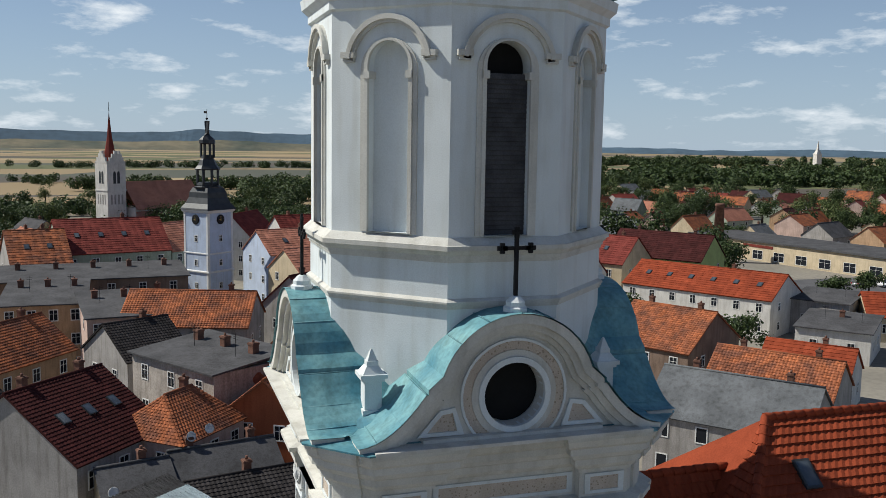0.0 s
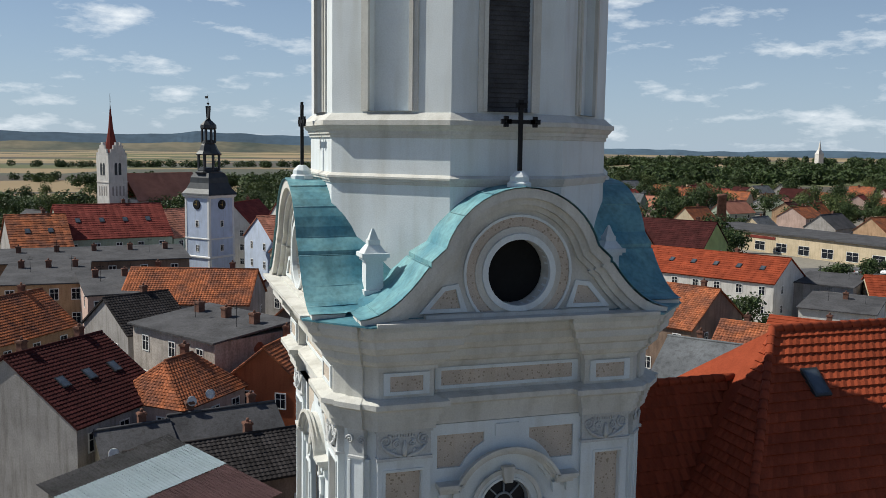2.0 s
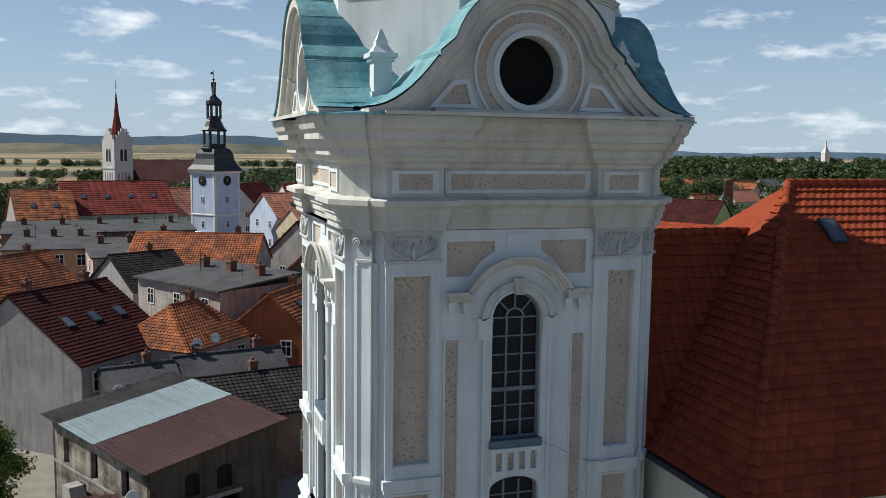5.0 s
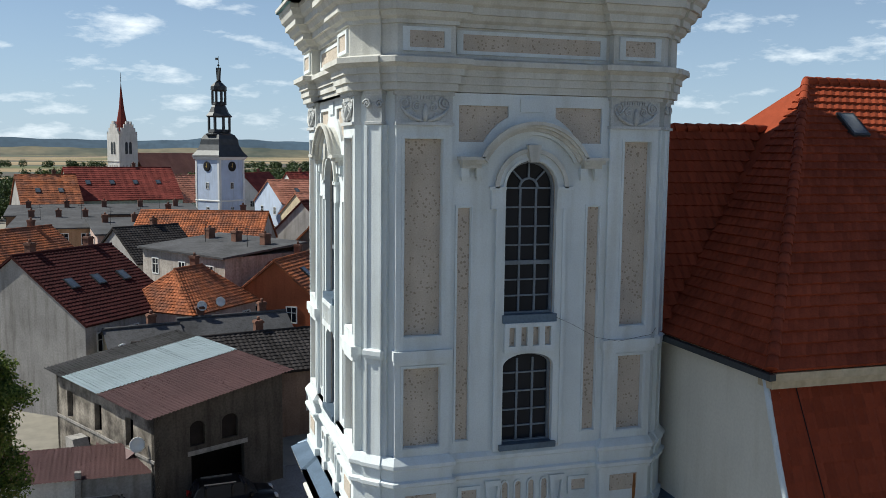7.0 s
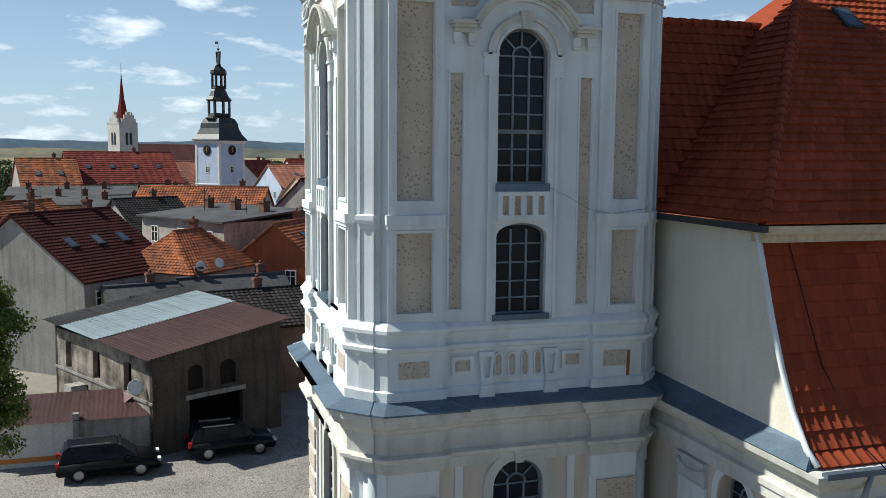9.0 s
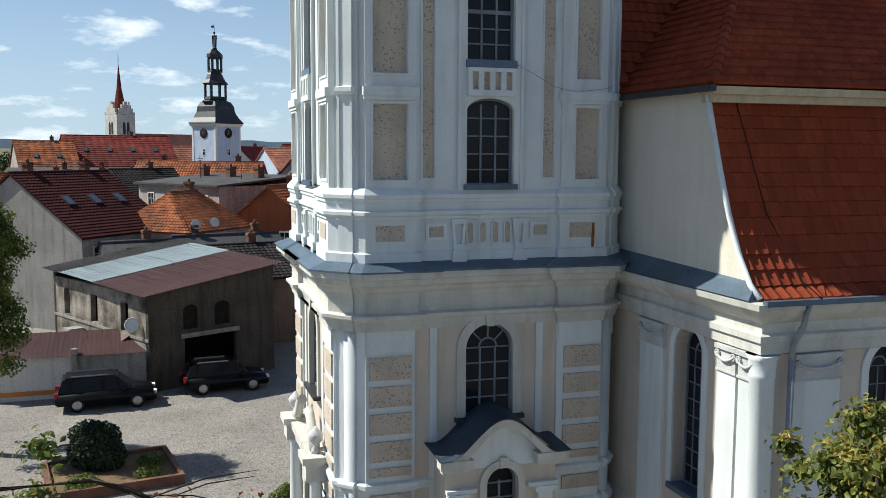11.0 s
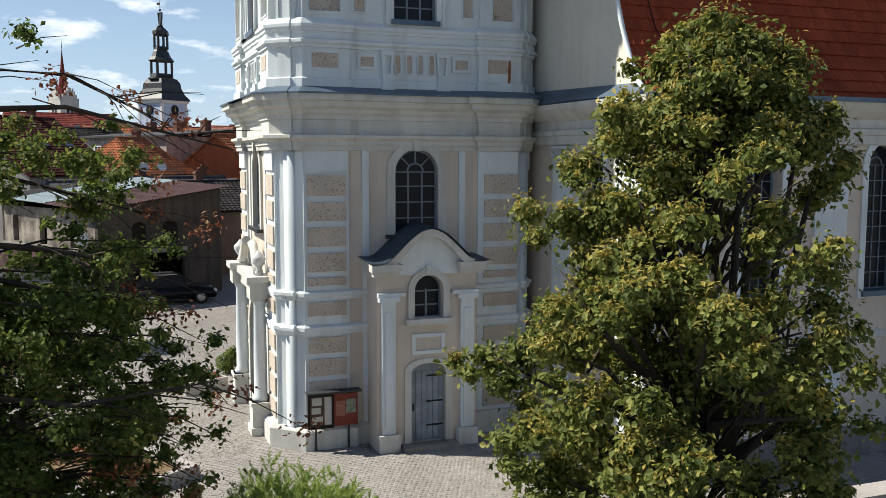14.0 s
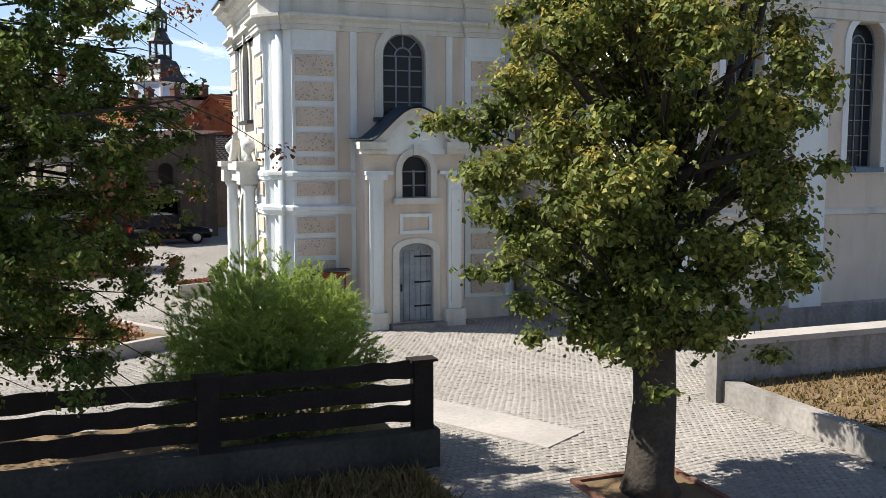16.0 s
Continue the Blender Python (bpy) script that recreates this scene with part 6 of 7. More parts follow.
# factory chimney, warehouse
fc = thing("factory_chimney", "old brick factory chimney", "chimney", pose(134, 182, 0))
part("stack", lathe(bmesh.new(), [(1.6, 0), (1.1, 14.5), (1.3, 14.6), (1.3, 15.2), (1.0, 15.3)], 12), BRICK, fc)
wh = thing("warehouse", "long cream flat-roofed warehouse with shop fronts", "warehouse", pose(156, 176, 0, 0, 0, -79))
part("wall", boxes((-32, 32, -9, 9, 0, 5)), WALLS["yellow"], wh)
part("roof", boxes((-32.5, 32.5, -9.5, 9.5, 5, 5.4)), TAR, wh)
for k in range(9):
    window_at(wh, pose(-28 + 7 * k, -9, 0.6), 3.2, 2.2)
part("shop_sign", boxes((-12, -2, -9.12, -9.0, 3.6, 4.3)), TILE_R, wh)


# ---------------- vehicles ----------------
def car(x, y, rot, paint, label, L=4.6, W=1.85, Hc=1.7, van=False):
    c = thing("car", label, "car", pose(x, y, 0, 0, 0, rot), "parked cars")
    bm = bmesh.new()
    prof = [(-L / 2, 0.35), (-L / 2 - 0.02, 0.75), (-L / 2 + 0.12, 1.0), (L * 0.18 if not van else L * 0.3, 1.05), (L / 2 - 0.12, 0.85), (L / 2, 0.6), (L / 2 - 0.02, 0.32)]
    v0 = [bm.verts.new((px, -W / 2, pz)) for px, pz in prof]
    v1 = [bm.verts.new((px, W / 2, pz)) for px, pz in prof]
    bm.faces.new(v0), bm.faces.new(v1[::-1])
    for i in range(len(prof)):
        j = (i + 1) % len(prof)
        bm.faces.new((v0[i], v0[j], v1[j], v1[i]))
    bmesh.ops.bevel(bm, geom=bm.edges[:], offset=0.07, segments=2, affect="EDGES")
    body = part("body", bm, paint, c, "", None, True)
    gh = [(-L / 2 + 0.12, 1.0), (-L / 2 + 0.35, Hc - 0.12), (-L / 2 + 0.6, Hc - 0.04), (L * 0.05, Hc - 0.03), (L * 0.12, Hc - 0.1), (L * 0.27, 1.02)]
    bm = bmesh.new()
    w0, w1 = W / 2 - 0.06, W / 2 - 0.22
    a = [bm.verts.new((px, -(w0 if pz < 1.1 else w1), pz)) for px, pz in gh]
    b = [bm.verts.new((px, (w0 if pz < 1.1 else w1), pz)) for px, pz in gh]
    bm.faces.new(a), bm.faces.new(b[::-1])
    for i in range(len(gh)):
        j = (i + 1) % len(gh)
        bm.faces.new((a[i], a[j], b[j], b[i]))
    part("glasshouse", bm, GLASS, c)
    part("roof", boxes((-L / 2 + 0.5, L * 0.08, -w1 + 0.02, w1 - 0.02, Hc - 0.05, Hc)), paint, c)
    for s in (-1, 1):
        part("roof_rail", boxes((-L / 2 + 0.7, L * 0.02, s * (w1 - 0.1) - 0.02, s * (w1 - 0.1) + 0.02, Hc, Hc + 0.06)), RIM, c)
        for px in (-L / 2 + 0.75, -0.15, 0.55):
            part("pillar", boxes((px - 0.05, px + 0.05, s * (w0 + w1) / 2 - 0.09, s * (w0 + w1) / 2 + 0.09, 1.0, Hc - 0.06)), paint, c)
        part("headlight", boxes((L / 2 - 0.2, L / 2 + 0.01, s * 0.68 - 0.2, s * 0.68 + 0.2, 0.66, 0.8)), WFRAME, c)
        part("tail_light", boxes((-L / 2 - 0.03, -L / 2 + 0.15, s * 0.8 - 0.1, s * 0.8 + 0.1, 0.75, 1.02)), RED_L, c)
        part("mirror", boxes((0.75, 0.92, s * (W / 2 + 0.1) - 0.1, s * (W / 2 + 0.1) + 0.1, 1.0, 1.15)), paint, c)
        for px in (-L * 0.29, L * 0.3):
            w = part("wheel", lathe(bmesh.new(), [(0.28, -0.11), (0.35, -0.1), (0.36, 0.1), (0.28, 0.11)], 20), RUBBER, c, "", pose(px, s * (W / 2 - 0.1), 0.36, 90))
            part("rim", lathe(bmesh.new(), [(0.25, -0.12), (0.2, -0.125), (0.05, -0.13)], 10) if s > 0 else lathe(bmesh.new(), [(0.05, 0.13), (0.2, 0.125), (0.25, 0.12)], 10), RIM, w)
    return c


car(-10.7, 26.4, 4, CARP, "black estate car parked on the cobbles", 4.8, 1.9, 1.72)
car(-4.7, 28.0, 6, CARP, "black estate car parked before the shed", 4.5, 1.85, 1.68)
car(128, 132, 20, SILVER, "silver car on the car park", 4.3, 1.8, 1.5)
car(140, 138, 15, SILVER, "silver car on the car park", 4.3, 1.8, 1.5)
car(146, 136, 160, WCAR, "white van on the car park", 4.8, 1.9, 1.9, True)
lot = part("car_park", boxes((100, 160, 100, 150, 0.0, 0.012)), ASPH, None)
tagged(lot, "asphalt car park before the warehouse", "car park", kind="structure")


# ---------------- trees ----------------
def leaves(name, blobs, n, size, material, parent, seed, droop=0.5, aspect=0.7, shell=0.55):
    """A crown of single leaves, each a folded pair of triangles, gathered in uneven clumps."""
    rng = np.random.default_rng(seed)
    bl = np.array(blobs, float)
    wt = (bl[:, 3] * bl[:, 4]) ** 1.2
    idx = rng.choice(len(bl), n, p=wt / wt.sum())
    d = rng.normal(size=(n, 3))
    d /= np.linalg.norm(d, axis=1)[:, None]
    rad = rng.random(n) ** shell if shell > 0 else np.minimum(1.35, np.abs(rng.normal(size=n)) * 0.52)
    cen = bl[idx, :3] + d * rad[:, None] * np.stack([bl[idx, 3], bl[idx, 3], bl[idx, 4]], 1)
    nm = d * 0.7 + rng.normal(size=(n, 3)) * 0.5 + np.array([0, 0, 0.5])
    nm /= np.linalg.norm(nm, axis=1)[:, None]
    t = np.cross(nm, rng.normal(size=(n, 3)))
    t[:, 2] -= droop * 0.5
    t /= np.linalg.norm(t, axis=1)[:, None]
    b = np.cross(nm, t)
    s = size * (0.6 + 0.8 * rng.random(n))[:, None]
    v = np.stack([cen - t * s, cen + b * s * aspect + nm * s * 0.25, cen + t * s, cen - b * s * aspect + nm * s * 0.25], 1).reshape(-1, 3)
    q = np.arange(n) * 4
    f = np.concatenate([np.stack([q, q + 1, q + 2], 1), np.stack([q, q + 2, q + 3], 1)])
    me = bpy.data.meshes.new(name)
    me.from_pydata(v.tolist(), [], f.tolist())
    return link(name, me, material, parent)


def limbs(parent, base, top, r0, spread, n, seed, name="limb", twigs=3):
    rng = random.Random(seed)
    base, top = Vector(base), Vector(top)
    ends = []
    for k in range(n):
        t = 0.3 + 0.65 * k / n
        p = base.lerp(top, t)
        a = k * 2.4 + rng.uniform(-0.4, 0.4)
        ln = spread * rng.uniform(0.6, 1.0) * (1.15 - 0.6 * t)
        e = p + Vector((math.cos(a) * ln, math.sin(a) * ln, ln * rng.uniform(0.35, 0.9)))
        m1 = p.lerp(e, 0.4) + Vector((rng.uniform(-.2, .2), rng.uniform(-.2, .2), rng.uniform(-0.1, 0.3)))
        rr = r0 * (1 - t) * 0.6 + 0.03
        bm = tube(bmesh.new(), [p, m1, e], [rr, rr * 0.65, rr * 0.2], 6)
        for q in range(twigs):
            s = m1.lerp(e, rng.uniform(0.1, 0.8))
            w = s + Vector((rng.uniform(-1, 1), rng.uniform(-1, 1), rng.uniform(-0.1, 0.9))) * ln * 0.35
            tube(bm, [s, s.lerp(w, 0.5) + Vector((0, 0, 0.08)), w], [rr * 0.3, rr * 0.2, 0.008], 4)
            ends.append(w)
        part(name, bm, BARK, parent)
        ends.append(e)
    return ends


def far_tree(x, y, h, r, seed, material=None, z=0.0):
    rng = random.Random(seed)
    t = thing("tree", "broad leafy tree among the houses", "tree", pose(x, y, z), "trees of the town")
    part("trunk", tube(bmesh.new(), [(0, 0, 0), (0.1, 0, h * 0.3), (0, 0.1, h * 0.6)], [r * 0.09, r * 0.07, r * 0.03], 6), BARK, t)
    bl = [(rng.uniform(-.55, .55) * r, rng.uniform(-.55, .55) * r, h * rng.uniform(0.4, 0.85), r * rng.uniform(0.35, 0.6), h * rng.uniform(0.13, 0.22)) for _ in range(9)]
    leaves("crown", bl, 1500, 0.035 * r + 0.1, material or WOODS, t, seed)
    return t


# the old linden before the nave
tree = thing("linden_tree", "old linden with dense olive green crown and dry seed bracts", "tree", pose(-0.68, -14.55, 0))
part("trunk", tube(bmesh.new(), [(0, 0, 0), (0.0, 0.02, 0.25), (0.05, 0.0, 1.4), (0.02, 0.05, 2.8), (-0.05, 0.05, 4.2), (0.1, 0, 6.0)], [0.46, 0.36, 0.31, 0.3, 0.25, 0.12], 14), BARK, tree, "furrowed grey trunk")
rng = random.Random(5)
limbs(tree, (0, 0, 2.2), (0.1, 0, 7.5), 0.26, 2.6, 12, 3)


def girth(z):
    """Radius of the egg-shaped crown at a height."""
    prof = ((1.9, 0.4), (2.4, 0.9), (3.2, 1.75), (4.4, 2.5), (5.6, 2.75), (7.0, 2.5), (8.2, 1.85), (9.2, 1.0), (10.1, 0.3))
    for (z0, r0), (z1, r1) in zip(prof, prof[1:]):
        if z <= z1:
            return r0 + (r1 - r0) * (z - z0) / (z1 - z0)
    return 0.2


def bough_clumps(rng, p, out, n, size):
    """Leaf clumps hung along one bough, the outermost drooping."""
    res = []
    for i in range(n):
        t = (i + 0.5) / n
        q = p + out * (t - 0.55) * 1.25 + Vector((rng.gauss(0, 0.24), rng.gauss(0, 0.24), rng.gauss(0, 0.16) - 0.4 * t * t))
        r = size * rng.uniform(0.7, 1.25) * (1.1 - 0.45 * t)
        res.append((q.x, q.y, q.z, r, r * rng.uniform(0.55, 0.85)))
    return res


blobs = []
for k in range(104):
    z = 2.3 + 7.6 * ((k + 0.5) / 104) ** 1.08
    a = k * 2.39996 + rng.uniform(-0.3, 0.3)
    r = girth(z) * (rng.uniform(0.72, 0.98) if k % 4 else rng.uniform(0.25, 0.55))
    out = Vector((math.cos(a), math.sin(a), rng.uniform(-0.1, 0.35)))
    p = Vector((-0.16 + 0.09 * (z - 4.0) + out.x * r, 0.12 + out.y * r, z + rng.uniform(-0.2, 0.2)))
    # the crown opens high on its east side, where bare upright limbs show
    if 0.4 < p.x < 2.2 and 6.2 < z < 8.2 and p.y < 0.6:
        continue
    part("limb", tube(bmesh.new(), [(0.05, 0, max(2.3, z - 1.4 - 0.25 * r)), (p.x * 0.55, p.y * 0.55, z - 0.45), p], [0.055, 0.035, 0.012], 5), BARK, tree)
    blobs += bough_clumps(rng, p, out, rng.choice((4, 5, 5, 6)), 0.4)
for e in ((0.9, -0.3, 9.3), (1.3, -0.5, 8.8), (1.9, -0.3, 8.6), (0.5, -0.4, 9.6), (0.6, 0.1, 9.9)):
    part("limb", tube(bmesh.new(), [(e[0] * 0.3, e[1] * 0.5, 4.2), (e[0] * 0.7, e[1], 6.4), e], [0.09, 0.06, 0.02], 6), BARK, tree)
    for q in range(3):
        blobs.append((e[0] + rng.gauss(0, 0.2), e[1] + rng.gauss(0, 0.2), e[2] - 0.5 * q + 0.1, 0.34, 0.3))
leaves("crown", blobs, 190000, 0.05, LEAF, tree, 11, shell=0)
# Bracts only on upper clumps, where their yellow doubles as sun highlight.
upper = [(x, y, z + 0.1, r * 0.95, h * 0.9) for x, y, z, r, h in blobs if z > 3.4 + 3.0 * rng.random()]
leaves("bract_cover", upper, 36000, 0.04, LIT_BRACT, tree, 12, shell=0, aspect=0.5)

# tree whose branches reach in beside the path
side = thing("overhanging_tree", "straggly tree with thin bare twigs and withered leaves", "tree", pose(-11.6, -12.0, 0))
part("trunk", tube(bmesh.new(), [(0, 0, 0), (0.05, 0.1, 2.0), (0.2, 0.0, 4.0), (0.3, 0, 7.5)], [0.32, 0.26, 0.2, 0.06], 10), BARK, side)
rng = random.Random(8)
ends = limbs(side, (0, 0, 2.0), (0.3, 0, 8.0), 0.2, 3.6, 16, 9, twigs=6)
bl = [(e.x, e.y, e.z, rng.uniform(0.45, 0.8), rng.uniform(0.35, 0.6)) for e in ends]
dry = []
for k in range(10):
    z = 3.6 + 0.62 * k
    y1 = rng.uniform(-2.2, 1.5)
    ex = rng.uniform(3.6, 5.0)
    pts = [(0.2, 0, z - 0.6), (1.6, y1 * 0.4, z + rng.uniform(-.1, .3)), (3.0, y1 * 0.8, z + rng.uniform(-.3, .4)), (ex, y1, z + rng.uniform(-.6, .2))]
    bm = tube(bmesh.new(), pts, [0.07, 0.05, 0.03, 0.008], 5)
    for q in range(9):
        s = Vector(pts[2]).lerp(Vector(pts[3]), rng.uniform(-0.6, 0.9))
        w = s + Vector((rng.uniform(0.2, 1.3), rng.uniform(-0.5, 0.5), rng.uniform(-0.8, 0.3)))
        tube(bm, [s, s.lerp(w, 0.5) + Vector((0, 0, 0.06)), w], [0.014, 0.009, 0.004], 4)
        if rng.random() < 0.3:
            dry.append((w.x, w.y, w.z, 0.3, 0.22))
        elif rng.random() < 0.5:
            bl.append((w.x - 0.5, w.y, w.z, 0.4, 0.35))
    part("limb", bm, BARK, side)
for k in range(64):
    z = rng.uniform(1.4, 8.8)
    a = rng.uniform(-1.5, 1.5)
    r = rng.uniform(1.0, 3.1) * (1.0 if z < 6.5 else 0.8)
    bl.append((r * math.cos(a), r * math.sin(a) * 0.8, z, rng.uniform(0.5, 0.9), rng.uniform(0.35, 0.6)))
for k in range(46):
    bl.append((rng.uniform(1.0, 3.9), rng.uniform(-2.0, 1.6), rng.uniform(1.6, 7.0), rng.uniform(0.4, 0.7), rng.uniform(0.3, 0.5)))
# Clumps mostly out of view, added so the crown shades the fence.
for k in range(44):
    bl.append((rng.uniform(-4.2, 0.4), rng.uniform(0.2, 4.4), rng.uniform(3.0, 8.6), rng.uniform(0.6, 0.95), rng.uniform(0.45, 0.7)))
for k in range(32):
    bl.append((rng.uniform(-0.6, 3.4), rng.uniform(0.4, 3.0), rng.uniform(3.2, 6.6), rng.uniform(0.5, 0.85), rng.uniform(0.4, 0.65)))
bl = [(x, y, z, r * 0.7, h * 0.6) for x, y, z, r, h in bl[::4]]
for k in range(170):
    a = rng.uniform(-1.5, 1.7) if k % 3 else rng.uniform(0.0, 1.0)
    z = rng.uniform(1.9, 6.6) if k % 5 else rng.uniform(6.6, 9.0)
    r = rng.uniform(1.6, 4.8) * (1.08 - 0.03 * z)
    out = Vector((math.cos(a), math.sin(a), 0.1))
    p = Vector((out.x * r, out.y * r * 0.75, z))
    bl += bough_clumps(rng, p, out, 4, 0.32)
    if k % 2:
        part("limb", tube(bmesh.new(), [(p.x * 0.35, p.y * 0.35, z - 0.2), (p.x * 0.7, p.y * 0.7, z + 0.1), p, p + out * 0.75 + Vector((0, 0, -0.55))], [0.03, 0.02, 0.012, 0.004], 4), BARK, side)
leaves("crown", bl, 170000, 0.04, LEAF_L, side, 21, shell=0)
leaves("withered_leaves", dry or [(3, 0, 6, 0.5, 0.4)], 1000, 0.036, LEAF_DRY, side, 22, shell=0.7)

# tree on the west side of the square
wt = thing("linden_tree", "tall leafy tree at the edge of the square", "tree", pose(-15.6, 20, 0))
part("trunk", tube(bmesh.new(), [(0, 0, 0), (0.1, 0, 3), (0, 0.1, 6), (0.1, 0, 10)], [0.3, 0.24, 0.18, 0.04], 10), BARK, wt)
ends = limbs(wt, (0, 0, 2.5), (0.1, 0, 10), 0.2, 2.6, 14, 15)
rng = random.Random(19)
bl = [(e.x, e.y, e.z, rng.uniform(0.6, 0.9), rng.uniform(0.5, 0.7)) for e in ends]
for k in range(40):
    z = rng.uniform(3.0, 11.4)
    r = 2.5 * max(0.1, 1 - ((z - 6.5) / 5.4) ** 2) ** 0.6 * rng.uniform(0.4, 1)
    a = rng.uniform(0, 6.28)
    bl.append((r * math.cos(a), r * math.sin(a), z, rng.uniform(0.5, 0.8), rng.uniform(0.4, 0.6)))
leaves("crown", bl, 30000, 0.075, LEAF_L, wt, 71, shell=0.5)

# feathery bush behind the fence
tam = thing("tamarisk_bush", "feathery light green tamarisk bush", "bush", pose(-5.55, -10.85, 0))


def plumes(name, n, per, material, parent, seed, ax, ay, zc, az):
    """Feathery sprays: fine needles set along thin shoots that rise and lean outwards."""
    g = np.random.default_rng(seed)
    d = g.normal(size=(n, 3))
    d[:, 2] = np.abs(d[:, 2]) * 1.1 - 0.55
    d /= np.linalg.norm(d, axis=1)[:, None]
    q = (g.random(n) ** 0.4 * (0.86 + 0.14 * np.sin(7 * d[:, 0] + 5 * d[:, 1]) * np.cos(6 * d[:, 2] + 3)))[:, None]
    root = d * q * np.array([ax, ay, az]) + np.array([0, 0, zc])
    axis = d * np.array([0.8, 0.8, 0.4]) + np.array([0, 0, 0.75]) + g.normal(size=(n, 3)) * 0.55
    axis /= np.linalg.norm(axis, axis=1)[:, None]
    ln = g.uniform(0.14, 0.42, n)
    m = n * per
    i = np.repeat(np.arange(n), per)
    t = g.random(m)
    side_ = g.normal(size=(m, 3))
    side_ -= axis[i] * (side_ * axis[i]).sum(1)[:, None]
    side_ /= np.linalg.norm(side_, axis=1)[:, None]
    p = root[i] + axis[i] * (t * ln[i])[:, None] + np.outer(-0.18 * t * t * ln[i], [0, 0, 1])
    nd = axis[i] * 0.8 + side_ * 0.75
    nd /= np.linalg.norm(nd, axis=1)[:, None]
    length = (0.085 * (1.15 - 0.75 * t) * g.uniform(0.7, 1.3, m))[:, None]
    w = np.cross(nd, g.normal(size=(m, 3)))
    w *= (0.0045 / np.linalg.norm(w, axis=1))[:, None]
    v = np.stack([p - w, p + w, p + nd * length], 1).reshape(-1, 3)
    f = np.arange(m * 3).reshape(-1, 3)
    me = bpy.data.meshes.new(name)
    me.from_pydata(v.tolist(), [], f.tolist())
    return link(name, me, material, parent)


plumes("foliage", 5600, 80, TAMA, tam, 51, 1.95, 1.3, 1.35, 2.2)
sb = bmesh.new()
for k in range(14):
    a = k * 0.45
    tube(sb, [(0, 0, 0), (0.4 * math.cos(a), 0.35 * math.sin(a), 0.9), (0.9 * math.cos(a), 0.7 * math.sin(a), 1.5 + 0.35 * (k % 3))], [0.05, 0.03, 0.01], 5)
part("stems", sb, BARK, tam)

# clipped yew
yew = thing("yew_bush", "clipped dark green yew bush in a bed", "bush", pose(-10.65, 16.3, 0))
leaves("foliage", [(0, 0, 0.9, 1.05, 0.9), (0.2, 0, 1.3, 0.9, 0.75), (-0.2, 0.1, 1.5, 0.8, 0.6), (0.4, -0.3, 0.7, 0.9, 0.7)], 9000, 0.07, YEW, yew, 31, shell=0.25)
part("trunk", tube(bmesh.new(), [(0, 0, 0), (0, 0, 1.2)], [0.1, 0.06], 6), BARK, yew)

# fence on its kerb wall
fence = thing("fence", "dark stained wooden rail fence on a concrete kerb", "fence", pose(-3.35, -12.3, 0, 0, 0, 180))
part("kerb_wall", boxes((-0.15, 11.0, -0.16, 0.16, 0.0, 0.62)), MOSSY_SHADE, fence, "mossy concrete kerb wall with the tree's shade in its colour")
for k in range(4):
    u = 0.1 + 3.3 * k
    p = part("post", boxes((u - 0.16, u + 0.16, -0.1, 0.1, 0.62, 1.72)), WOODD, fence)
    part("post_cap", boxes((u - 0.22, u + 0.22, -0.15, 0.15, 1.72, 1.76)), WOODD, p)
rng = random.Random(2)
for k in range(3):
    for z in (0.78, 1.12, 1.46):
        bm = bmesh.new()
        prev = None
        for i in range(13):
            u = 0.1 + 3.3 * k + 3.3 * i / 12
            w0, w1 = z + rng.uniform(-0.025, 0.025), z + 0.27 + rng.uniform(-0.03, 0.03)
            row = [bm.verts.new(q) for q in ((u, 0.02, w0), (u, 0.055, w0), (u, 0.055, w1), (u, 0.02, w1))]
            if prev:
                for j in range(4):
                    bm.faces.new((prev[j], prev[(j + 1) % 4], row[(j + 1) % 4], row[j]))
            else:
                bm.faces.new(row)
            prev = row
        bm.faces.new(prev)
        part("board", bm, WOODD, fence)

# walls and raised bed east of the linden
DRYG = mat("parched_grass_soil", (0.2, 0.135, 0.075), 1.0, 0.3, 1.2, 30, 0.6)
bed = thing("raised_bed", "raised bed of parched grass with concrete edging", "garden bed", pose(0, 0, 0))
part("soil", boxes((3.75, 16, -18, -10.85, 0, 0.38)), DRYG, bed)
part("kerb", boxes((3.45, 3.75, -18, -10.85, 0, 0.45)), CONC, bed)
part("retaining_wall", boxes((3.3, 16, -10.85, -10.5, 0, 1.15)), CONC, bed)
part("wall_coping", boxes((3.22, 16, -10.93, -10.3, 1.15, 1.27)), PAVE, bed)
pit = thing("tree_pit", "square tree pit with brick edging and bare soil", "tree pit", pose(-0.7, -14.6, 0))
part("soil", boxes((-0.8, 0.8, -0.7, 0.7, 0, 0.03)), DRYG, pit)
for x0, x1, y0, y1 in ((-0.9, 0.9, 0.7, 0.8), (-0.9, 0.9, -0.8, -0.7), (-0.9, -0.8, -0.7, 0.7), (0.8, 0.9, -0.7, 0.7)):
    part("edging", boxes((x0, x1, y0, y1, 0, 0.07)), BRICK, pit)

# grass strip in front of the fence
strip = part("verge", boxes((-16, -3.5, -18, -12.5, 0.0, 0.06)), DRYG, None)
tagged(strip, "strip of dry grass before the fence", "verge", kind="structure")
strip2 = part("verge", boxes((-16, -3.6, -12.1, -9.5, 0.0, 0.3)), DRYG, None)
tagged(strip2, "bare sandy strip behind the fence", "verge", kind="structure")


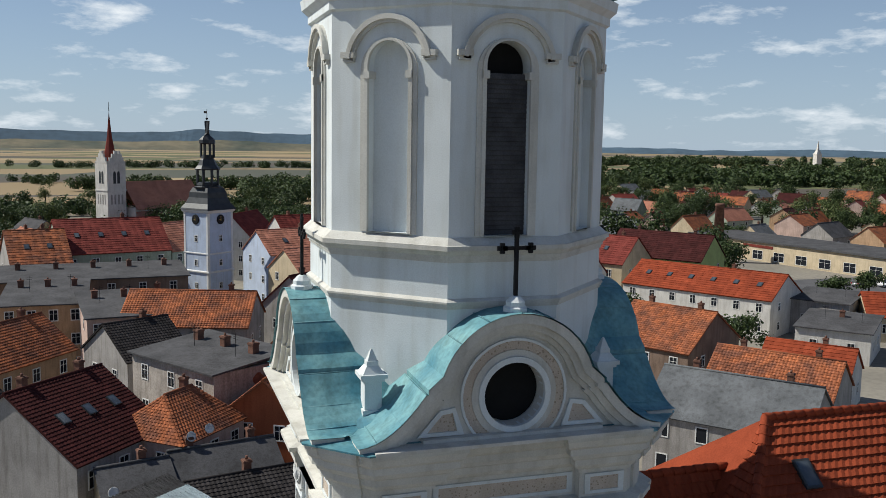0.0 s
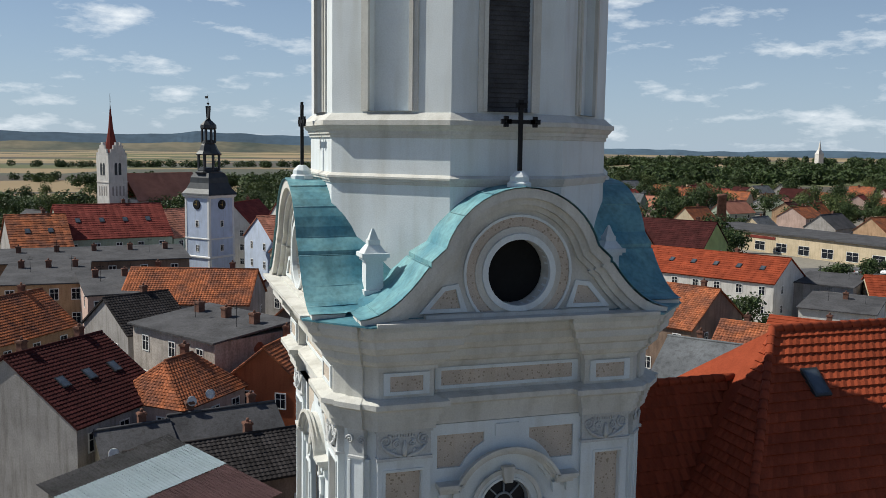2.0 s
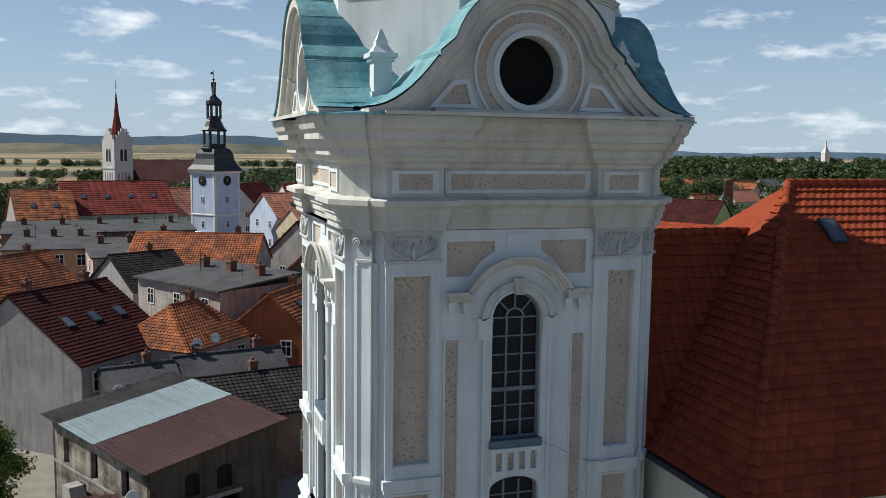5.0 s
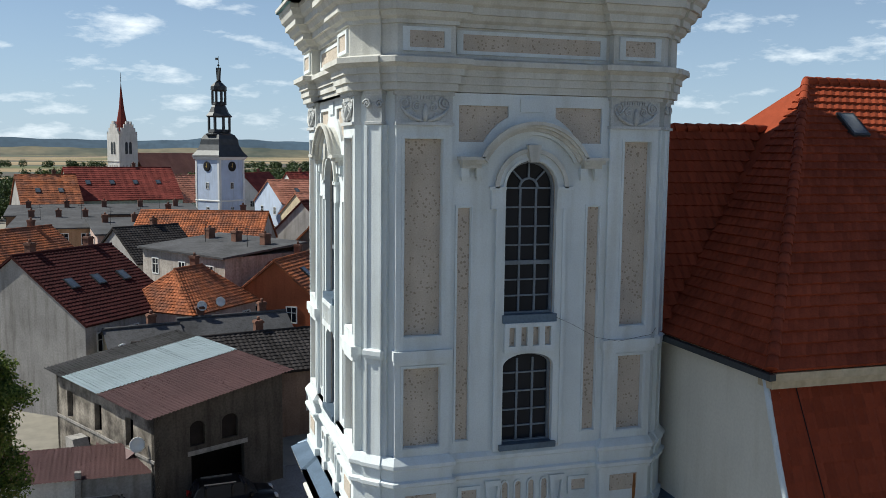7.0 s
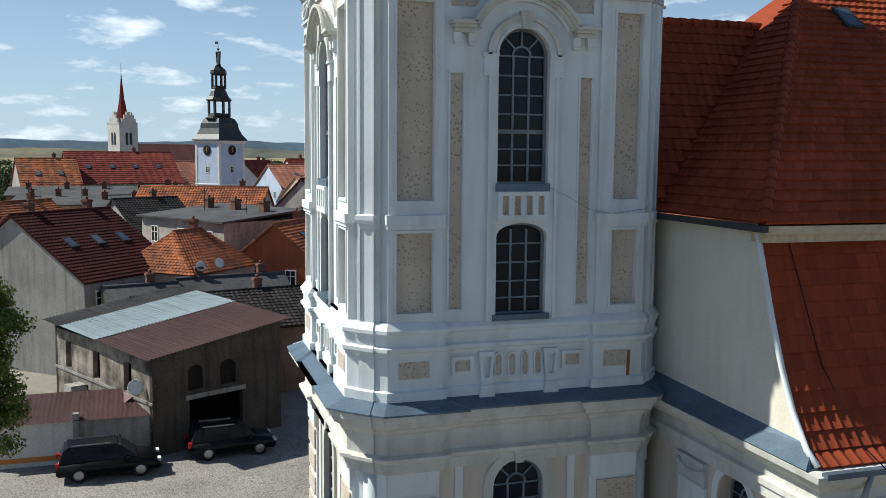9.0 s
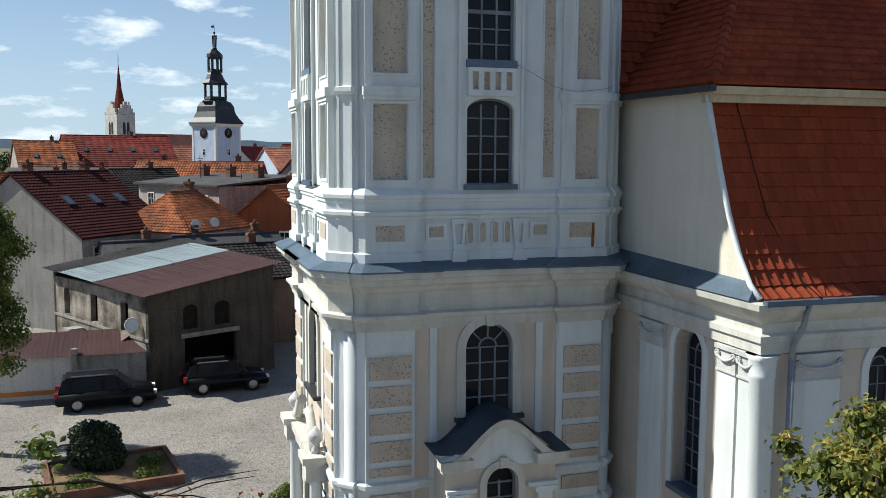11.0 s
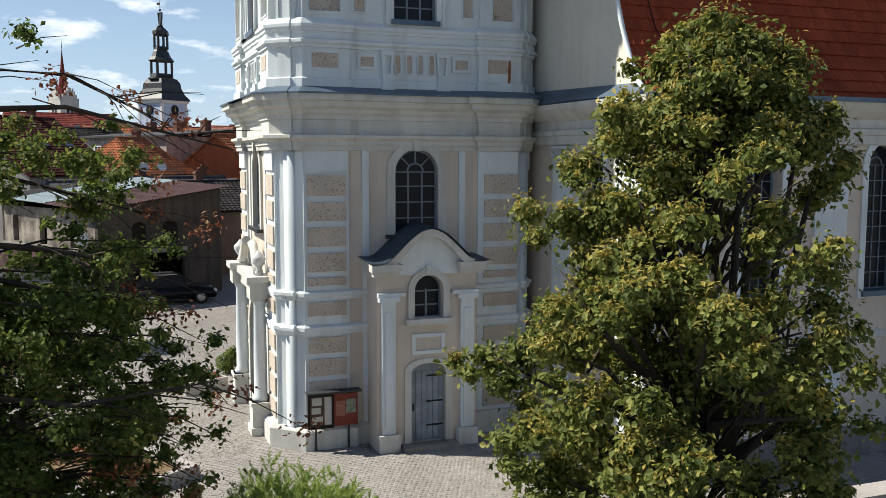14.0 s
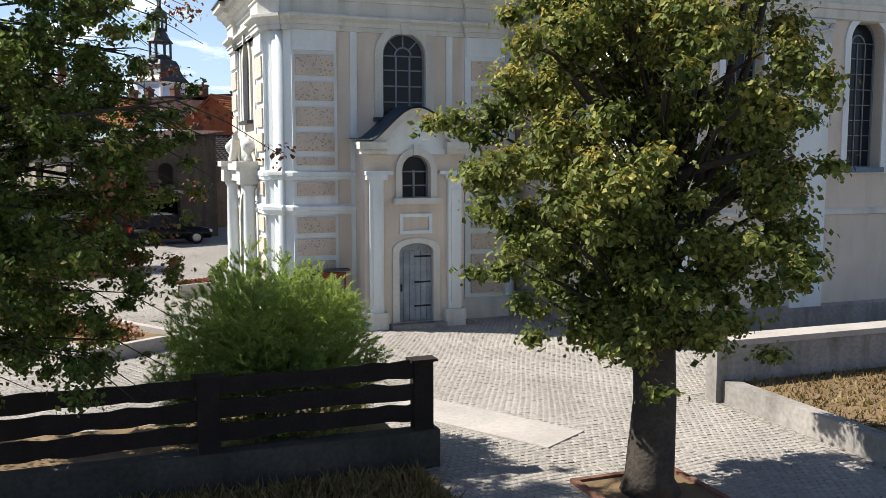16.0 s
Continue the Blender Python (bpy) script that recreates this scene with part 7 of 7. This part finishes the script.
def tufts(name, x0, x1, y0, y1, z, n, h, material, label, seed):
    g = np.random.default_rng(seed)
    p = np.stack([g.uniform(x0, x1, n), g.uniform(y0, y1, n), np.full(n, z)], 1)
    d = g.normal(size=(n, 3)) * 0.45
    d[:, 2] = 1
    hh = h * (0.4 + 0.9 * g.random(n))[:, None]
    s = g.normal(size=(n, 3)) * 0.018
    s[:, 2] = 0
    v = np.stack([p - s, p + s, p + d * hh], 1).reshape(-1, 3)
    q = np.arange(n) * 3
    me = bpy.data.meshes.new(name)
    me.from_pydata(v.tolist(), [], np.stack([q, q + 1, q + 2], 1).tolist())
    return tagged(link(name, me, material), label, "grass", kind="stuff")


GRASS = leafmat("dry_grass_blade", (0.1, 0.075, 0.03), (0.26, 0.18, 0.07), (0.07, 0.09, 0.025), 0.2)
tufts("dry_grass", -14, -3.6, -17.5, -12.6, 0.05, 26000, 0.2, GRASS, "dry straw-coloured grass before the fence", 41)
tufts("dry_grass", 3.8, 13, -17, -10.9, 0.37, 9000, 0.1, GRASS, "short parched grass on the raised bed", 42)

# planters on the square
pl = thing("planter", "white concrete planter with brown withered plants", "planter", pose(-5.2, 7.7, 0, 0, 0, 20), "planters on the square")
part("trough", plate(rect(-0.8, 0.8, -0.5, 0.5), [rect(-0.7, 0.7, -0.4, 0.4)], 0, 0.45), PAVE, pl, "", pose(0, 0, 0, -90))
part("soil", boxes((-0.7, 0.7, -0.4, 0.4, 0, 0.36)), DRYG, pl)
leaves("plant_cover", [(x * 0.25 - 0.5, 0, 0.45, 0.3, 0.12) for x in range(5)], 500, 0.06, LEAF_DRY, pl, 44)
pl2 = thing("flower_bed", "low brick-edged flower bed with red shrubs", "flower bed", pose(-9.0, 0.6, 0, 0, 0, -58))
part("soil", boxes((-3, 3, -1.2, 1.2, 0, 0.2)), DRYG, pl2)
for x0, x1, y0, y1 in ((-3.2, 3.2, 1.2, 1.4), (-3.2, 3.2, -1.4, -1.2), (-3.2, -3, -1.2, 1.2), (3, 3.2, -1.2, 1.2)):
    part("edging", boxes((x0, x1, y0, y1, 0, 0.35)), PAVE, pl2)
leaves("plant_cover", [(x * 0.7 - 2.5, 0.3 * (x % 3 - 1), 0.4, 0.5, 0.35) for x in range(8)], 2500, 0.06, LEAF_DRY, pl2, 45)
yb = thing("flower_bed", "brick-edged bed round the yew", "flower bed", pose(-9.6, 15.4, 0, 0, 0, 10))
part("soil", boxes((-2.6, 1.9, -1.8, 1.8, 0, 0.25)), DRYG, yb)
for x0, x1, y0, y1 in ((-2.8, 2.1, 1.8, 2.0), (-2.8, 2.1, -2.0, -1.8), (-2.8, -2.6, -1.8, 1.8), (1.9, 2.1, -1.8, 1.8)):
    part("edging", boxes((x0, x1, y0, y1, 0, 0.4)), BRICK, yb)
leaves("plant_cover", [(0.8, -1.2, 0.4, 0.6, 0.3), (-1.6, -1.3, 0.4, 0.7, 0.35), (1.2, 0.2, 0.4, 0.6, 0.35)], 1800, 0.06, LEAF_L, yb, 46)
corner_bush = thing("bush", "small green bush by the west portal", "bush", pose(-3.95, 10.0, -0.1))
leaves("foliage", [(0, 0, 0.5, 0.5, 0.4), (0.2, 0.1, 0.8, 0.35, 0.3)], 1200, 0.06, LEAF_L, corner_bush, 47)


# ---------------- far town, woods, hills ----------------
rng = random.Random(77)
ROOFS = [TILE_O, TILE_R, TILE_P, TILE_O, TILE_D, SLATE, TAR]
WL = [WALLS[k] for k in ("white", "yellow", "grey", "pink", "ochre", "green")]


def taken(x, y):
    return (abs(x - 1.9) < 12 and abs(y - 142) < 16) or (-34 < x < 32 and y < 190) or (y < 150 and x < 110) or (95 < x < 175 and 95 < y < 205)


spots = []
tries = 0
while len(spots) < 120 and tries < 4000:
    tries += 1
    d = rng.uniform(150, 520)
    a = rng.uniform(-0.2, 0.86)
    x, y = -8 + d * math.sin(a), -20 + d * math.cos(a)
    if taken(x, y) or (a < 0.22 and d > 260) or any((x - p[0]) ** 2 + (y - p[1]) ** 2 < 380 for p in spots):
        continue
    spots.append((x, y))
for i, (x, y) in enumerate(spots):
    e = rng.uniform(3.2, 6.5)
    house(x, y, rng.choice((20, 110, -55, 35)) + rng.uniform(-8, 8), rng.uniform(9, 14), rng.uniform(8, 10), e, e + rng.uniform(2.8, 4.2), rng.choice(WL), rng.choice(ROOFS), "small town house with pitched roof", 0, 2 if e > 4.8 else 1, 2, 0, 1, group="houses of the town")
k = 0
tries = 0
done = []
while k < 260 and tries < 6000:
    tries += 1
    d = rng.uniform(120, 560)
    a = rng.uniform(-0.22, 0.88)
    x, y = -8 + d * math.sin(a), -20 + d * math.cos(a)
    if taken(x, y) or (a < 0.25 and (d < 215 or d > 330)) or any((x - p[0]) ** 2 + (y - p[1]) ** 2 < 75 for p in spots):
        continue
    far_tree(x, y, rng.uniform(7, 15), rng.uniform(3.5, 7), 500 + k, rng.choice((WOODS, WOODS, WOODS2)))
    k += 1
for x, y, h, r in ((71, 85.6, 7, 4), (62, 100, 8, 4), (108, 142, 11, 6), (112, 150, 10, 5), (120, 165, 12, 6), (100, 165, 16, 9), (88, 172, 18, 9), (118, 120, 6, 4), (130, 125, 6, 3), (-33, 120, 10, 6), (-30, 165, 9, 5), (-22, 195, 12, 7), (-38, 200, 13, 7), (32, 200, 13, 7), (25, 215, 14, 8), (-5, 215, 13, 7), (3, 225, 14, 7)):
    far_tree(x, y, h, r, int(900 + x + y), WOODS)

for k in range(30):
    x, y = rng.uniform(-85, 45), rng.uniform(240, 430)
    far_tree(x, y, rng.uniform(6, 12), rng.uniform(3.5, 6.5), 1300 + k, rng.choice((WOODS, WOODS2)))


def wood_belt(name, pts, n, size, label, seed, material):
    g = np.random.default_rng(seed)
    bl = []
    for (x0, y0, x1, y1, w, h, m) in pts:
        for i in range(m):
            t = g.random()
            bl.append((x0 + (x1 - x0) * t + g.normal() * w, y0 + (y1 - y0) * t + g.normal() * w, h * g.uniform(0.25, 0.5), h * g.uniform(0.4, 0.7), h * g.uniform(0.35, 0.5)))
    o = leaves(name, bl, n, size, material, None, seed, shell=0.4)
    return tagged(o, label, "woods", kind="stuff")


wood_belt("hedgerow", [(-120, 330, 40, 360, 10, 9, 70), (-60, 520, 160, 560, 12, 10, 60), (-200, 640, 60, 600, 10, 7, 50), (60, 420, 200, 560, 26, 14, 90), (-300, 900, 200, 1000, 14, 9, 80)], 110000, 0.75, "hedgerows and copses between the fields", 61, WOODS)
wood_belt("forest", [(420, 760, 1500, 820, 60, 15, 330), (300, 620, 700, 560, 40, 14, 160), (500, 1200, 1900, 1400, 90, 17, 260)], 170000, 1.5, "dark wood along the plain", 62, WOODS)

# Blue of the distance haze is mixed into the woods' base colour.
HILL = mat("haze_blue_wooded_hill", (0.07, 0.115, 0.16), 1.0, 0.25, 0.004, 0.03, 0)


def hill_range(name, dist, a0, a1, base, amp, seed, label, sc=6.0, material=None):
    bm = bmesh.new()
    prev = None
    for i in range(121):
        a = a0 + (a1 - a0) * i / 120
        h = base + amp * noise.noise((a * sc + seed, seed, 0)) + amp * 0.35 * noise.noise((a * sc * 5, seed, 3))
        edge = min(1, i / 12, (120 - i) / 12)
        row = [bm.verts.new((dist * math.sin(a), dist * math.cos(a), -5)), bm.verts.new(((dist + 130) * math.sin(a), (dist + 130) * math.cos(a), max(2, h * edge))), bm.verts.new(((dist + 400) * math.sin(a), (dist + 400) * math.cos(a), -5))]
        if prev:
            bm.faces.new((prev[0], row[0], row[1], prev[1])), bm.faces.new((prev[1], row[1], row[2], prev[2]))
        prev = row
    o = part(name, bm, material or HILL, None)
    return tagged(o, label, "hills", kind="structure")


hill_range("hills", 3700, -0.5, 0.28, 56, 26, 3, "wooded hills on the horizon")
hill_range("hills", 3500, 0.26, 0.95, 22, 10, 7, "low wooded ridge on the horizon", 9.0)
SLOPE = mat("far_ploughed_slope", (0.17, 0.15, 0.1), 1.0, 0.3, 0.006, 0.04, 0, col2=(0.06, 0.075, 0.06))
hill_range("hills", 2500, -0.5, 0.3, 21, 9, 12, "gentle rise of ploughed fields and copses", 7.0, SLOPE)
sp = thing("far_steeple", "white village steeple far across the plain", "steeple", pose(860, 1000, 0))
part("shaft", boxes((-4, 4, -4, 4, 0, 22)), WALLS["white"], sp)
part("roof", sweep([(-4, -4), (4, -4), (4, 4), (-4, 4)], [(0.3, 22), (-2.5, 28), (-3.8, 40)]), WALLS["white"], sp)

# ---------------- paving ----------------
def sett_bed():
    """Worn setts seen from afar: cells with dark joints over stained stone."""
    m = mat("sett_paving", (0.31, 0.29, 0.27), 0.95, 0.22, 0.35, 14, 0.3, stain=0.2)
    n, l = m.node_tree.nodes, m.node_tree.links
    b = n["Principled BSDF"]
    prev = b.inputs["Base Color"].links[0].from_socket
    tc = n.new("ShaderNodeTexCoord")
    v = n.new("ShaderNodeTexVoronoi")
    v.feature = "DISTANCE_TO_EDGE"
    v.inputs["Scale"].default_value = 7.0
    l.new(tc.outputs["Object"], v.inputs["Vector"])
    r = n.new("ShaderNodeValToRGB")
    r.color_ramp.elements[0].position, r.color_ramp.elements[1].position = 0.02, 0.12
    r.color_ramp.elements[0].color = (0.5, 0.48, 0.46, 1)
    l.new(v.outputs["Distance"], r.inputs["Fac"])
    mx = n.new("ShaderNodeMixRGB")
    mx.blend_type, mx.inputs["Fac"].default_value = "MULTIPLY", 1
    l.new(prev, mx.inputs["Color1"]), l.new(r.outputs["Color"], mx.inputs["Color2"])
    l.new(mx.outputs["Color"], b.inputs["Base Color"])
    return m


sq = part("square", boxes((-30, 16, -20, 34, 0.0, 0.004)), sett_bed(), None)
tagged(sq, "cobbled church square", "square", kind="structure")


def setts(x0, x1, y0, y1, skip, seed, size=0.13):
    g = random.Random(seed)
    near, rest = [], []
    v, f = [], []
    r = 0
    y = y0
    while y < y1:
        x = x0 + (size * 0.5 if r % 2 else 0)
        while x < x1:
            w = size * g.uniform(0.8, 0.98)
            bow = 0.14 * math.sin(x * 1.1) ** 2
            px, py = x, y + bow
            if not skip(px, py):
                i = len(v)
                h = 0.015 + g.uniform(-0.003, 0.003)
                a, b = w / 2, size * 0.43
                j = [g.uniform(-0.012, 0.012) for _ in range(4)]
                v += [(px - a, py - b, 0.005), (px + a, py - b, 0.005), (px + a, py + b, 0.005), (px - a, py + b, 0.005),
                      (px - a * 0.82, py - b * 0.82 + j[0], h), (px + a * 0.82, py - b * 0.82 + j[1], h), (px + a * 0.82, py + b * 0.82 + j[2], h), (px - a * 0.82, py + b * 0.82 + j[3], h)]
                f += [(i + 4, i + 5, i + 6, i + 7), (i, i + 1, i + 5, i + 4), (i + 1, i + 2, i + 6, i + 5), (i + 2, i + 3, i + 7, i + 6), (i + 3, i, i + 4, i + 7)]
            x += size
        y += size
        r += 1
    me = bpy.data.meshes.new("setts")
    me.from_pydata(v, [], f)
    return me


def no_sett(x, y):
    in_tower = (-3.9 < x < 4.4 and y > -0.3) or (x > 4.2 and y > -5.9) or (-1.4 < x < 2.2 and y > -1.3)
    in_slab = (x + 2.5) * 0.86 + (y + 10) * 0.5 > -0.4 and False
    in_bed = x > 3.25 and y < -10.2
    in_verge = x < -3.3 and y < -9.3
    in_pit = -1.65 < x < 0.25 and -15.5 < y < -13.7
    return in_tower or in_bed or in_verge or in_pit or in_slab or (x < -4.4 and y > 0) or slab(x, y)


def slab(x, y):
    u = (x + 2.3) * 0.51 + (y + 9.2) * -0.86
    v = (x + 2.3) * 0.86 + (y + 9.2) * 0.51
    return -0.6 < u < 3.2 and -0.62 < v < 0.62


def near_setts(x, y):
    return -1.4 < x < 1.0 and -13.4 < y < -11.2


def no_sett_joined(x, y):
    return no_sett(x, y) or near_setts(x, y)


cob = tagged(link("cobbles", setts(-9, 12, -19, 3, no_sett_joined, 3), COB), "grey granite setts laid in arcs", "cobbles", kind="stuff")
ps = part("paving", boxes((-0.6, 3.2, -0.6, 0.6, 0.004, 0.03)), PAVE, None, "", pose(-2.3, -9.2, 0, 0, 0, -59.3))
tagged(ps, "pale smooth paving slabs crossing the cobbles", "paving", kind="structure")
one = setts(0, 0.1, 0, 0.1, lambda x, y: False, 5)
g = random.Random(12)
count = 0
for i in range(17):
    for j in range(19):
        x, y = -1.35 + 0.135 * j + 0.06 * (i % 2), -13.35 + 0.13 * i
        if no_sett(x, y) or count >= 300:
            continue
        link("sett", one, COBP, sq, "", pose(x, y, g.uniform(-0.004, 0.004), 0, 0, g.choice((0, 90, 180, 270)) + g.uniform(-4, 4)))
        count += 1
